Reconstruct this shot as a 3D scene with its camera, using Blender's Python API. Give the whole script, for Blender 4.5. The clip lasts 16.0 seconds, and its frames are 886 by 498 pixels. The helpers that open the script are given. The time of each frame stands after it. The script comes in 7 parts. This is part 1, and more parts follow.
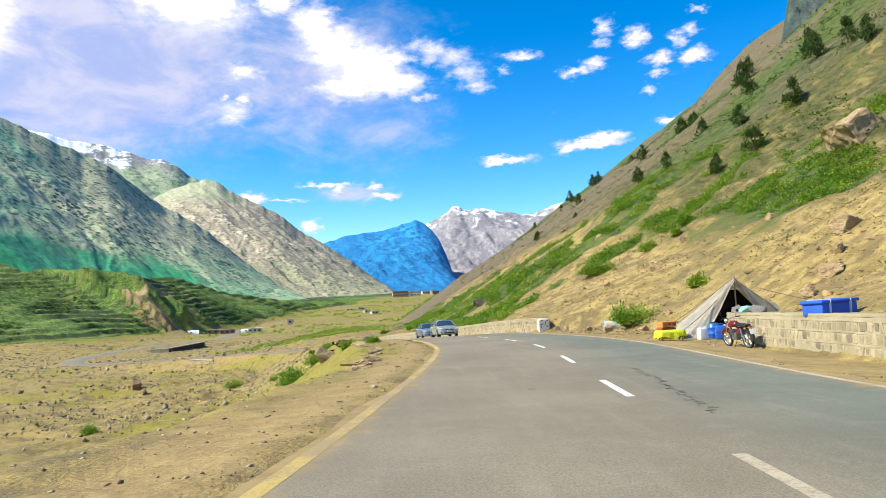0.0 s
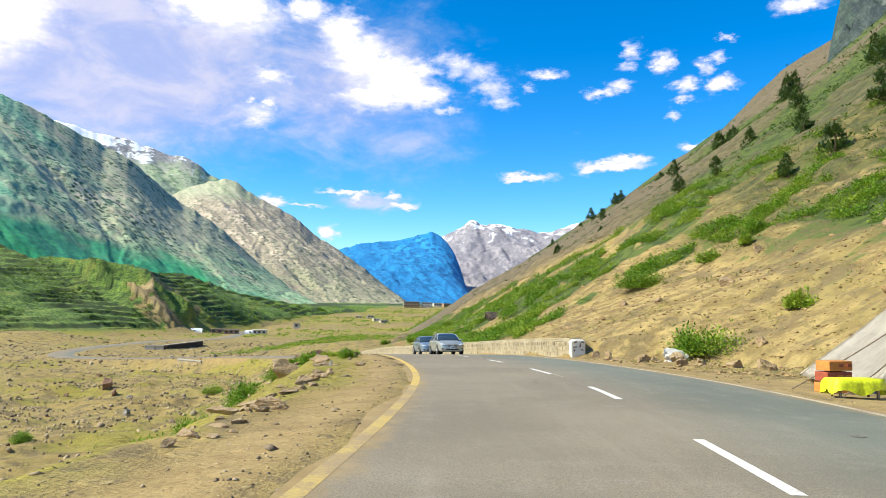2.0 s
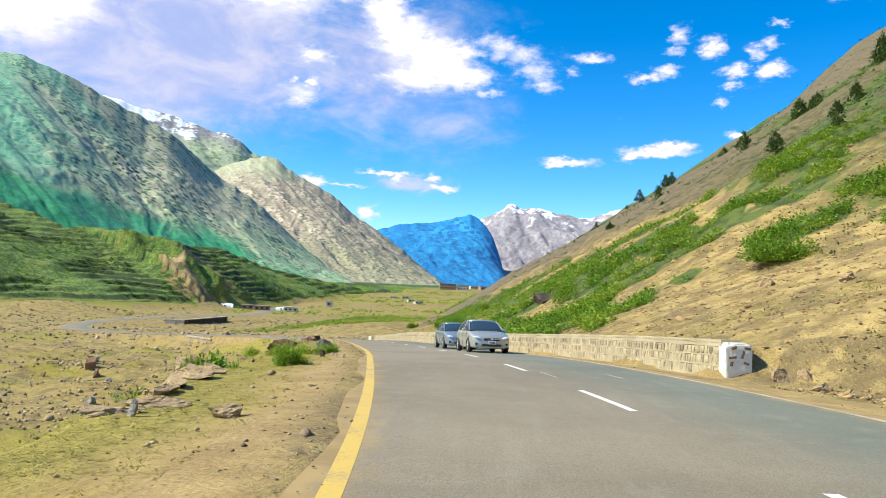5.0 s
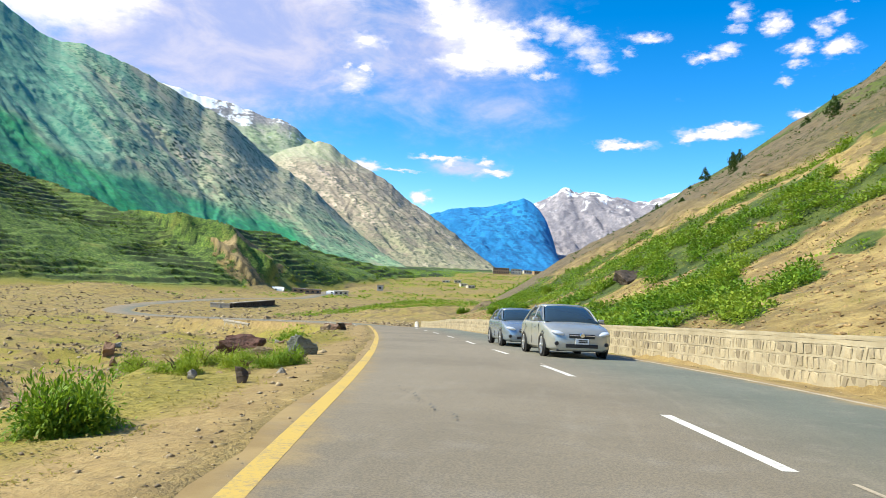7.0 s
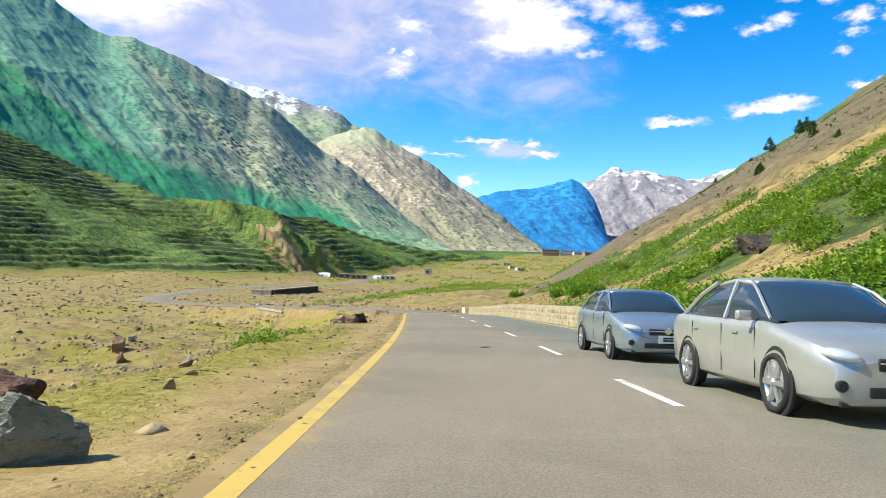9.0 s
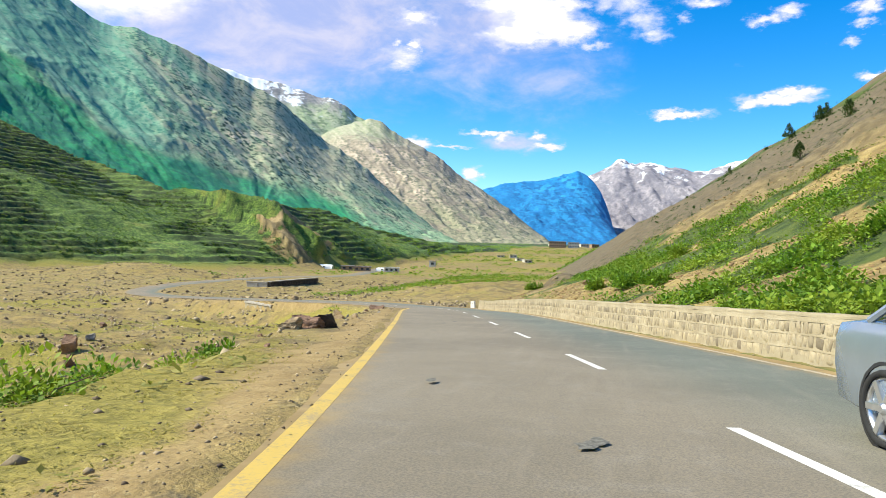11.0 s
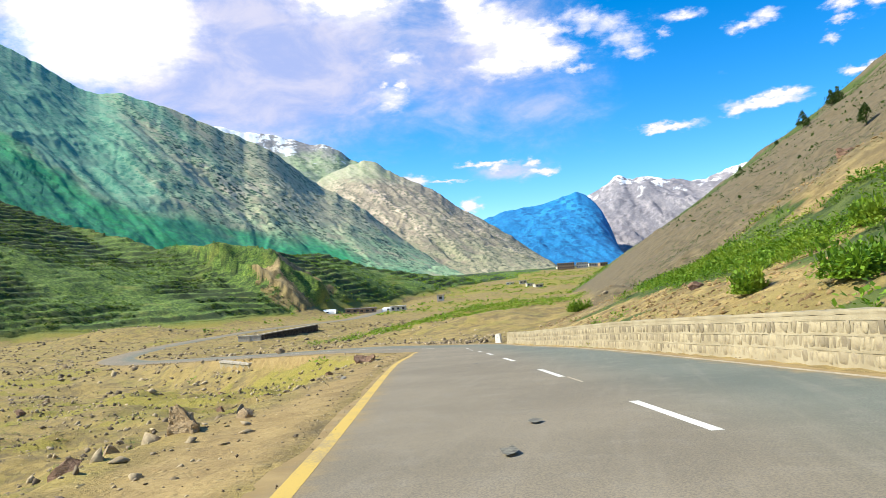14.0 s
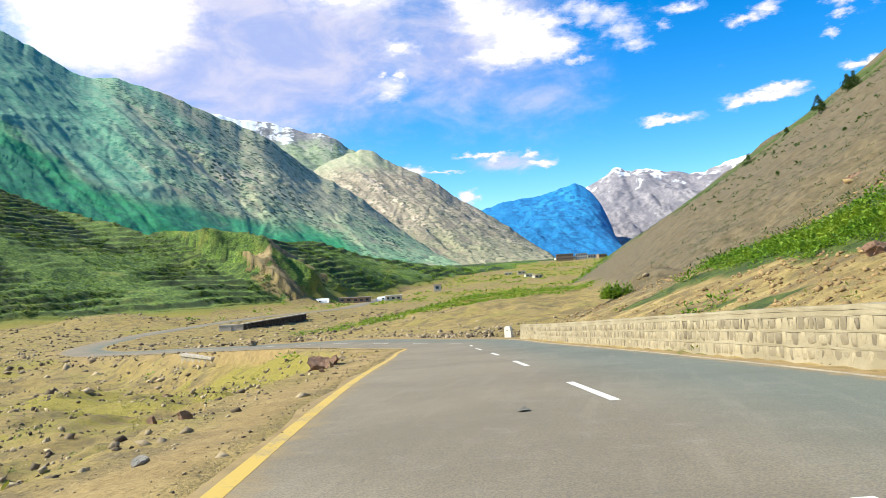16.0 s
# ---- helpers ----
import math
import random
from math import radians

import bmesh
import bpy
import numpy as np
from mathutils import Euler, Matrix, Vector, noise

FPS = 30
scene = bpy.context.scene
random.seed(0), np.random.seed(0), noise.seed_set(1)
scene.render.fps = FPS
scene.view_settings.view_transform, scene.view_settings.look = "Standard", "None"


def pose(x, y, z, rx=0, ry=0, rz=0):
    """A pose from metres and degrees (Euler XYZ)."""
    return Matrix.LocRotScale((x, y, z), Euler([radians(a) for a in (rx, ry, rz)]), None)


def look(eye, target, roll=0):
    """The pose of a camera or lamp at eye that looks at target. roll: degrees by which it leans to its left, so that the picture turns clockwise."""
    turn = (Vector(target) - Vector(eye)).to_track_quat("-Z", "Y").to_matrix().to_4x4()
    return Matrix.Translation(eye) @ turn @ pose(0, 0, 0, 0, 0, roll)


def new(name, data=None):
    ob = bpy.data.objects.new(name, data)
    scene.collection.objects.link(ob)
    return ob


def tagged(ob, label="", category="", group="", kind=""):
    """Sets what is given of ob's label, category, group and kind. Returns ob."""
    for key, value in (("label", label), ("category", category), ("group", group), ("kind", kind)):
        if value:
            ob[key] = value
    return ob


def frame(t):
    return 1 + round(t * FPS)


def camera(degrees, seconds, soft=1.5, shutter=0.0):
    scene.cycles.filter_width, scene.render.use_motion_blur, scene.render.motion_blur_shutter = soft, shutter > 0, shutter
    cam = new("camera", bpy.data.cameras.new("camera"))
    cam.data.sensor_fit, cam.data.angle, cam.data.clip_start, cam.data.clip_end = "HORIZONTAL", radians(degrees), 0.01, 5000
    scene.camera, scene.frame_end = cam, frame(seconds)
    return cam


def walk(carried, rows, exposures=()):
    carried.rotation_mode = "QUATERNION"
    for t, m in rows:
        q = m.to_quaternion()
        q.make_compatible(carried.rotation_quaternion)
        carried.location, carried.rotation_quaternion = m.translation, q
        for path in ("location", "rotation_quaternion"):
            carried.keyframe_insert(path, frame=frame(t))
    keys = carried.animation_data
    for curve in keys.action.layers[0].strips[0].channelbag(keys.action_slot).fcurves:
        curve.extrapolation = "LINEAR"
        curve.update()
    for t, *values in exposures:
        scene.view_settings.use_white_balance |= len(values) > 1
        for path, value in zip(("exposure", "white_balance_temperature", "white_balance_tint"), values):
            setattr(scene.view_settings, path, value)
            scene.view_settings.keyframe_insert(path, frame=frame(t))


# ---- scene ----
# ---- camera ----
cam = camera(62.76, 16.0, 0.4)
# seconds, x, y, z, yaw, pitch, roll
WAY = [
    (0.0, 0.000, 0.000, 1.136, 0.18, 3.75, 2.74),
    (0.5, 0.113, 3.205, 1.008, 0.42, 4.43, 1.28),
    (1.0, 0.242, 6.327, 0.885, 0.36, 5.08, 0.06),
    (1.5, 0.355, 9.370, 0.823, 0.60, 4.47, -0.93),
    (2.0, 0.475, 12.373, 0.723, 1.10, 4.80, -0.77),
    (2.5, 0.580, 15.572, 0.600, 0.97, 4.06, -1.84),
    (3.0, 0.705, 18.673, 0.460, 1.56, 4.62, -1.05),
    (5.5, 0.029, 32.535, 0.253, 4.65, 2.41, -2.58),
    (6.0, -0.141, 35.600, 0.105, 5.86, 1.47, -2.33),
    (6.5, -0.439, 38.718, -0.062, 7.12, 1.24, -3.80),
    (7.0, -0.778, 41.825, -0.166, 8.15, 1.97, -2.71),
    (7.5, -1.169, 44.964, -0.281, 10.24, 1.17, -0.29),
    (8.0, -1.567, 47.818, -0.430, 11.06, 0.22, -0.83),
    (8.5, -2.135, 50.821, -0.560, 11.81, -0.07, -1.31),
    (9.0, -2.694, 53.958, -0.748, 11.95, 0.55, -1.59),
    (11.5, -5.902, 68.241, -1.570, 12.60, -0.27, -1.78),
    (12.0, -6.635, 71.220, -1.732, 12.68, -0.44, -2.25),
    (12.5, -7.383, 74.443, -1.919, 13.43, 0.41, -0.71),
    (13.0, -8.183, 77.822, -2.121, 13.70, 0.90, -0.47),
    (13.5, -8.935, 81.060, -2.338, 15.44, 3.19, 1.38),
    (14.0, -9.708, 84.505, -2.608, 12.88, 2.70, 4.16),
    (14.5, -10.471, 87.913, -2.853, 13.15, 2.94, 3.32),
    (15.0, -11.252, 91.222, -3.064, 13.06, 2.80, 3.21),
    (15.5, -12.007, 94.422, -3.265, 13.06, 2.46, 3.38),
    (16.0, -12.712, 97.395, -3.455, 12.64, 1.96, 3.61),
]
walk(cam, [(t, pose(x, y, z, 90 + pitch, roll, yaw)) for t, x, y, z, yaw, pitch, roll in WAY])

# ---- world and light ----
SUN_AZ, SUN_EL = -103.0, 43.0   # degrees from straight ahead (clockwise), degrees up


def direction(az, el):
    a, e = radians(az), radians(el)
    return Vector((math.sin(a) * math.cos(e), math.cos(a) * math.cos(e), math.sin(e)))


sun_lamp = bpy.data.lights.new("sun", "SUN")
sun_lamp.energy, sun_lamp.angle, sun_lamp.color = 4.6, radians(0.55), (1.0, 0.95, 0.745)
sun = new("sun", sun_lamp)
sun.matrix_world = look(direction(SUN_AZ, SUN_EL) * 100, (0, 0, 0))
scene.view_settings.exposure = 0.70


class Nodes:
    """Short way to write a node tree."""

    def __init__(self, tree):
        self.tree = tree
        tree.nodes.clear()

    def add(self, kind, **given):
        node = self.tree.nodes.new(kind)
        for key, value in given.items():
            if key in node.inputs:
                self.put(node.inputs[key], value)
            else:
                self.prop(node, key, value)
        return node

    def prop(self, node, key, value):
        setattr(node, key, value)

    def put(self, socket, value):
        if isinstance(value, bpy.types.NodeSocket):
            self.tree.links.new(value, socket)
        elif isinstance(value, bpy.types.Node):
            self.tree.links.new(value.outputs[0], socket)
        else:
            socket.default_value = value

    def math(self, op, a, b=0.0, c=0.0, clamp=False):
        node = self.tree.nodes.new("ShaderNodeMath")
        node.operation, node.use_clamp = op, clamp
        for i, v in enumerate((a, b, c)):
            self.put(node.inputs[i], v)
        return node.outputs[0]

    def mix(self, fac, a, b, blend="MIX"):
        node = self.tree.nodes.new("ShaderNodeMix")
        node.data_type, node.blend_type = "RGBA", blend
        self.put(node.inputs[0], fac)
        self.put(node.inputs[6], a)
        self.put(node.inputs[7], b)
        return node.outputs[2]

    def step(self, v, lo, hi, a=0.0, b=1.0):
        node = self.tree.nodes.new("ShaderNodeMapRange")
        node.interpolation_type = "SMOOTHSTEP"
        for i, w in enumerate((v, lo, hi, a, b)):
            self.put(node.inputs[i], w)
        return node.outputs[0]

    def noise(self, vec, scale, detail=4.0, rough=0.55, lac=2.0, dist=0.0):
        node = self.tree.nodes.new("ShaderNodeTexNoise")
        self.put(node.inputs["Vector"], vec)
        node.inputs["Scale"].default_value, node.inputs["Detail"].default_value = scale, detail
        node.inputs["Roughness"].default_value, node.inputs["Lacunarity"].default_value = rough, lac
        node.inputs["Distortion"].default_value = dist
        return node.outputs[0]

    def scaled(self, vec, x, y, z):
        node = self.tree.nodes.new("ShaderNodeVectorMath")
        node.operation = "MULTIPLY"
        self.put(node.inputs[0], vec)
        node.inputs[1].default_value = (x, y, z)
        return node.outputs[0]


# Clouds: azimuth, elevation, half widths of both in degrees, weight
CLOUDS = [
    # the great heap
    (-8.0, 19.4, 2.5, 1.9, 1.25), (-9.4, 21.2, 2.0, 1.7, 1.1), (-5.4, 18.0, 3.2, 1.8, 1.3), (-3.3, 16.8, 2.5, 1.1, 1.25), (-6.8, 16.4, 2.9, 1.0, 1.15), (-3.0, 18.6, 1.6, 0.7, 0.9),
    (-12.3, 22.6, 1.7, 1.0, 1.1), (-18.7, 22.0, 4.4, 1.8, 1.2), (-15.0, 17.6, 1.9, 0.55, 0.85), (-15.9, 14.6, 1.6, 1.2, 0.72), (-14.9, 15.5, 0.6, 0.5, 0.95), (-16.6, 15.7, 0.7, 0.3, 0.9),
    (-0.4, 18.9, 2.2, 1.1, 0.8), (1.4, 18.4, 1.9, 1.0, 0.75), (2.6, 17.2, 1.8, 1.0, 0.72), (3.4, 16.2, 1.3, 0.7, 0.66), (-1.2, 15.6, 1.2, 0.4, 0.72),
    # small ones high on the right
    (7.1, 18.2, 1.6, 0.45, 0.75), (5.4, 17.2, 0.8, 0.4, 0.6), (11.0, 16.7, 1.4, 0.45, 0.85), (12.6, 17.1, 1.1, 0.6, 0.8), (13.6, 19.6, 0.8, 0.8, 0.72), (13.1, 18.6, 0.8, 0.4, 0.62), (15.9, 18.6, 0.9, 0.75, 1.05),
    (20.2, 16.8, 1.1, 0.6, 1.05), (17.6, 17.0, 1.0, 0.6, 0.95), (18.9, 17.9, 0.8, 0.6, 0.75), (19.9, 18.6, 0.9, 0.45, 0.75), (16.5, 14.8, 0.7, 0.35, 0.65), (17.6, 15.9, 0.9, 0.3, 0.62), (20.4, 19.9, 0.55, 0.3, 0.75),
    (25.6, 21.5, 2.0, 0.6, 1.0), (31, 24, 2.4, 0.9, 0.8),
    # long flat ones
    (5.4, 10.45, 2.1, 0.38, 1.15), (4.4, 10.3, 1.2, 0.30, 1.05), (12.2, 11.2, 2.8, 0.45, 1.2), (13.6, 11.6, 1.5, 0.42, 1.15), (10.2, 10.9, 1.3, 0.35, 1.0), (18.4, 12.4, 1.3, 0.35, 1.1),
    (-8.7, 9.1, 2.0, 0.22, 1.0), (-8.1, 8.8, 0.7, 0.42, 0.95), (-5.3, 8.9, 0.8, 0.35, 1.0), (-4.4, 8.1, 1.3, 0.22, 0.95), (-10.1, 5.9, 0.8, 0.62, 1.2), (-14.6, 8.2, 1.4, 0.45, 0.95), (-12.2, 7.95, 2.0, 0.15, 0.85),
    # out of view
    (-110, 28, 30, 8, 0.8), (150, 35, 34, 9, 0.8), (70, 40, 20, 7, 0.7),
]
VEIL = [(-27, 17.5, 16, 7.5, 1.25), (-10, 17.5, 10, 6.0, 0.88), (-5, 13.5, 8, 4.0, 0.55), (-7, 8.4, 3.6, 0.8, 0.75), (-60, 24, 26, 11, 1.2)]
GLOW = [(-37, 20.0, 7.0, 4.6, 1.5), (-19.5, 22.6, 4.6, 1.6, 1.05), (-62, 26, 14, 7, 1.0)]
world = bpy.data.worlds.new("sky")
world.use_nodes = True
scene.world = world
n = Nodes(world.node_tree)
sky = n.add("ShaderNodeTexSky", sky_type="NISHITA", sun_disc=False, sun_elevation=radians(SUN_EL),
            sun_rotation=radians(SUN_AZ), altitude=2400.0, air_density=1.0, dust_density=0.6, ozone_density=2.2)
blue = n.add("ShaderNodeHueSaturation", Hue=0.500, Saturation=1.46, Value=1.16, Color=sky.outputs[0])
coord = n.add("ShaderNodeTexCoord").outputs["Generated"]
xyz = n.add("ShaderNodeSeparateXYZ", Vector=coord)
az = n.math("MULTIPLY", n.math("ARCTAN2", xyz.outputs[0], xyz.outputs[1]), 57.29578)
el = n.math("MULTIPLY", n.math("ARCSINE", xyz.outputs[2]), 57.29578)
sheet = n.add("ShaderNodeCombineXYZ", X=az, Y=n.math("MULTIPLY", el, 1.9), Z=0.0).outputs[0]
wisp = n.noise(sheet, 0.16, 7.0, 0.60, 2.1, 0.35)
fine = n.noise(sheet, 0.55, 6.0, 0.62, 2.1, 0.2)
warp_a = n.math("MULTIPLY", n.math("SUBTRACT", n.noise(sheet, 0.55, 6.0, 0.62), 0.5), 3.6)
warp_e = n.math("MULTIPLY", n.math("SUBTRACT", n.noise(n.scaled(sheet, 1.3, 1.3, 1), 0.7, 6.0, 0.62), 0.5), 1.35)
az_w, el_w = n.math("ADD", az, warp_a), n.math("ADD", el, warp_e)


def blobs(rows):
    """The densest of a set of soft cloud patches."""
    out = None
    for caz, cel, waz, wel, weight in rows:
        da = n.math("SUBTRACT", az_w, float(caz))
        if abs(caz) > 90:
            da = n.math("WRAP", da, 180.0, -180.0)
        da = n.math("DIVIDE", da, float(waz))
        de = n.math("DIVIDE", n.math("SUBTRACT", el_w, float(cel)), float(wel))
        r2 = n.math("ADD", n.math("MULTIPLY", da, da), n.math("MULTIPLY", de, de))
        blob = n.math("MULTIPLY", n.math("EXPONENT", n.math("MULTIPLY", r2, -1.1)), float(weight))
        out = blob if out is None else n.math("MAXIMUM", out, blob)
    return out


total = blobs(CLOUDS)
turb = n.math("ADD", n.math("MULTIPLY", n.math("SUBTRACT", wisp, 0.5), 0.45), n.math("MULTIPLY", n.math("SUBTRACT", fine, 0.5), 0.85))
density = n.math("ADD", total, turb)
cover = n.step(density, 0.14, 0.86)
shade = n.step(n.math("ADD", density, n.math("MULTIPLY", n.math("SUBTRACT", fine, 0.5), 0.7)), 0.60, 1.20)
soft = n.math("ADD", n.math("MULTIPLY", n.math("SUBTRACT", wisp, 0.5), 0.8), n.math("MULTIPLY", n.math("SUBTRACT", fine, 0.5), 0.25))
haze = n.step(n.math("ADD", blobs(VEIL), soft), 0.15, 1.0, 0.0, 0.9)
bright = n.step(n.math("ADD", blobs(GLOW), n.math("MULTIPLY", soft, 0.6)), 0.35, 1.05)
veiled = n.mix(haze, blue.outputs[0], n.mix(n.step(wisp, 0.35, 0.68), (2.35, 2.75, 4.5, 1), (3.9, 3.8, 4.6, 1)))
cloud_colour = n.mix(shade, (4.3, 4.4, 5.6, 1), (6.7, 6.6, 6.4, 1))
picture = n.mix(bright, n.mix(cover, veiled, cloud_colour), (7.5, 7.0, 7.2, 1))
background = n.add("ShaderNodeBackground", Color=picture, Strength=0.13)
n.add("ShaderNodeOutputWorld", Surface=background.outputs[0])

# ---- helpers of the build ----


def vnoise(x, y, seed=0):
    """Smooth value noise on a lattice of unit cells, -1 to 1."""
    xi, yi = np.floor(x).astype(np.int64), np.floor(y).astype(np.int64)
    fx, fy = x - xi, y - yi
    fx, fy = fx * fx * (3 - 2 * fx), fy * fy * (3 - 2 * fy)

    def h(a, b):
        v = (a * 374761393 + b * 668265263 + seed * 1442695041) & 0xFFFFFFFF
        v = ((v ^ (v >> 13)) * 1274126177) & 0xFFFFFFFF
        return ((v ^ (v >> 16)) & 0xFFFF) / 32767.5 - 1.0
    top = h(xi, yi) * (1 - fx) + h(xi + 1, yi) * fx
    low = h(xi, yi + 1) * (1 - fx) + h(xi + 1, yi + 1) * fx
    return top * (1 - fy) + low * fy


def fbm(x, y, octaves=4, seed=0, gain=0.5, ridged=False):
    total, amp = np.zeros_like(x, dtype=float), 1.0
    for k in range(octaves):
        v = vnoise(x * 2.03 ** k + 17.3 * k, y * 2.03 ** k - 9.1 * k, seed + k)
        total += amp * ((1 - 2 * np.abs(v)) if ridged else v)
        amp *= gain
    return total


def smooth(lo, hi, v):
    w = np.clip((v - lo) / (hi - lo), 0, 1)
    return w * w * (3 - 2 * w)


def smax(a, b, k):
    h = np.clip(0.5 + 0.5 * (a - b) / k, 0, 1)
    return b * (1 - h) + a * h + k * h * (1 - h)


def grid_mesh(name, X, Y, Z, masks=None):
    """A quad mesh from arrays of rows and columns, with float masks on its points."""
    rows, cols = X.shape
    co = np.stack([X, Y, Z], -1).reshape(-1, 3)
    i = np.arange(rows * cols).reshape(rows, cols)
    quads = np.stack([i[:-1, :-1], i[:-1, 1:], i[1:, 1:], i[1:, :-1]], -1).reshape(-1, 4)
    me = bpy.data.meshes.new(name)
    me.vertices.add(len(co))
    me.vertices.foreach_set("co", co.astype(np.float32).ravel())
    me.loops.add(quads.size)
    me.loops.foreach_set("vertex_index", quads.astype(np.int32).ravel())
    me.polygons.add(len(quads))
    me.polygons.foreach_set("loop_start", np.arange(0, quads.size, 4, dtype=np.int32))
    me.polygons.foreach_set("loop_total", np.full(len(quads), 4, np.int32))
    me.polygons.foreach_set("use_smooth", np.ones(len(quads), bool))
    me.update(calc_edges=True)
    for key, values in (masks or {}).items():
        me.attributes.new(key, "FLOAT", "POINT").data.foreach_set("value", np.ascontiguousarray(values, np.float32).ravel())
    return me


def hermite(keys, values, at):
    """Smooth curve through keys (Catmull-Rom)."""
    keys, values, at = np.asarray(keys, float), np.asarray(values, float), np.asarray(at, float)
    slope = np.gradient(values, keys)
    i = np.clip(np.searchsorted(keys, at) - 1, 0, len(keys) - 2)
    h = keys[i + 1] - keys[i]
    w = (at - keys[i]) / h
    inside = np.clip(w, 0, 1)
    v = ((2 * inside ** 3 - 3 * inside ** 2 + 1) * values[i] + (inside ** 3 - 2 * inside ** 2 + inside) * h * slope[i]
         + (-2 * inside ** 3 + 3 * inside ** 2) * values[i + 1] + (inside ** 3 - inside ** 2) * h * slope[i + 1])
    return v + np.where(w > 1, (w - 1) * h * slope[-1], 0) + np.where(w < 0, w * h * slope[0], 0)


# ---- the road's line: y, x, z of the dashed centre line ----
ROAD = [(-40, -3.5, 1.6), (-20, 0.0, 0.95), (-10, 1.04, 0.48), (10, 2.59, -0.42), (30, 3.27, -0.92), (50, 0.62, -1.6), (70, -3.5, -2.8),
        (90, -8.42, -4.04), (110, -13.64, -5.35), (130, -18.61, -6.96), (145, -23.0, -8.15)]
BEND = [(152, -28.0, -8.7), (160, -36.0, -9.2), (172, -52.0, -10.3), (190, -76.0, -12.0), (204, -97.0, -13.2), (220, -112.5, -13.8),
        (238, -121.0, -14.0), (256, -125.0, -13.9), (276, -125.5, -13.8), (302, -120.0, -13.4), (345, -112.0, -14.0), (420, -124.0, -15.2), (520, -146.0, -15.5)]
ry_, rx_, rz_ = (np.array(v, float) for v in zip(*ROAD))


def road_x(y):
    return hermite(ry_, rx_, y)


def road_z(y):
    return hermite(ry_, rz_, y)


line = np.array([(x, y, z) for y, x, z in ROAD + BEND], float)
run = np.concatenate([[0], np.cumsum(np.linalg.norm(np.diff(line[:, :2], axis=0), axis=1))])
along = np.arange(0, run[-1], 1.0)
PATH3 = np.stack([hermite(run, line[:, k], along) for k in range(3)], 1)
tang = np.gradient(PATH3[:, :2], axis=0)
tang /= np.linalg.norm(tang, axis=1)[:, None]
SIDE = np.stack([tang[:, 1], -tang[:, 0]], 1)           # to the right of the way
LANE_L, LANE_R = 3.75, 3.55


def nearest_road(x, y):
    """Signed distance to the right of the centre line, and the line's height there."""
    shape = x.shape
    p = np.stack([x.ravel(), y.ravel()], 1)
    d, z = np.full(len(p), 999.0), np.full(len(p), -14.0)
    near = np.where((p[:, 0] > -190) & (p[:, 0] < 70) & (p[:, 1] > -60) & (p[:, 1] < 560))[0]
    for part_ in np.array_split(near, max(1, len(near) // 20000)):
        q = p[part_]
        dist = (q[:, None, 0] - PATH3[None, :, 0]) ** 2 + (q[:, None, 1] - PATH3[None, :, 1]) ** 2
        i = np.argmin(dist, 1)
        side = ((q - PATH3[i, :2]) * SIDE[i]).sum(1)
        d[part_], z[part_] = np.where(side < 0, -1, 1) * np.sqrt(dist[np.arange(len(q)), i]), PATH3[i, 2]
    return d.reshape(shape), z.reshape(shape)


def wall_side(y):
    """How far right of the centre line the retaining wall's face stands."""
    return np.interp(y, [-60, 24, 46, 50, 56, 66, 140, 150], [6.0, 6.0, 5.5, 5.1, 4.7, 4.35, 4.3, 4.3])


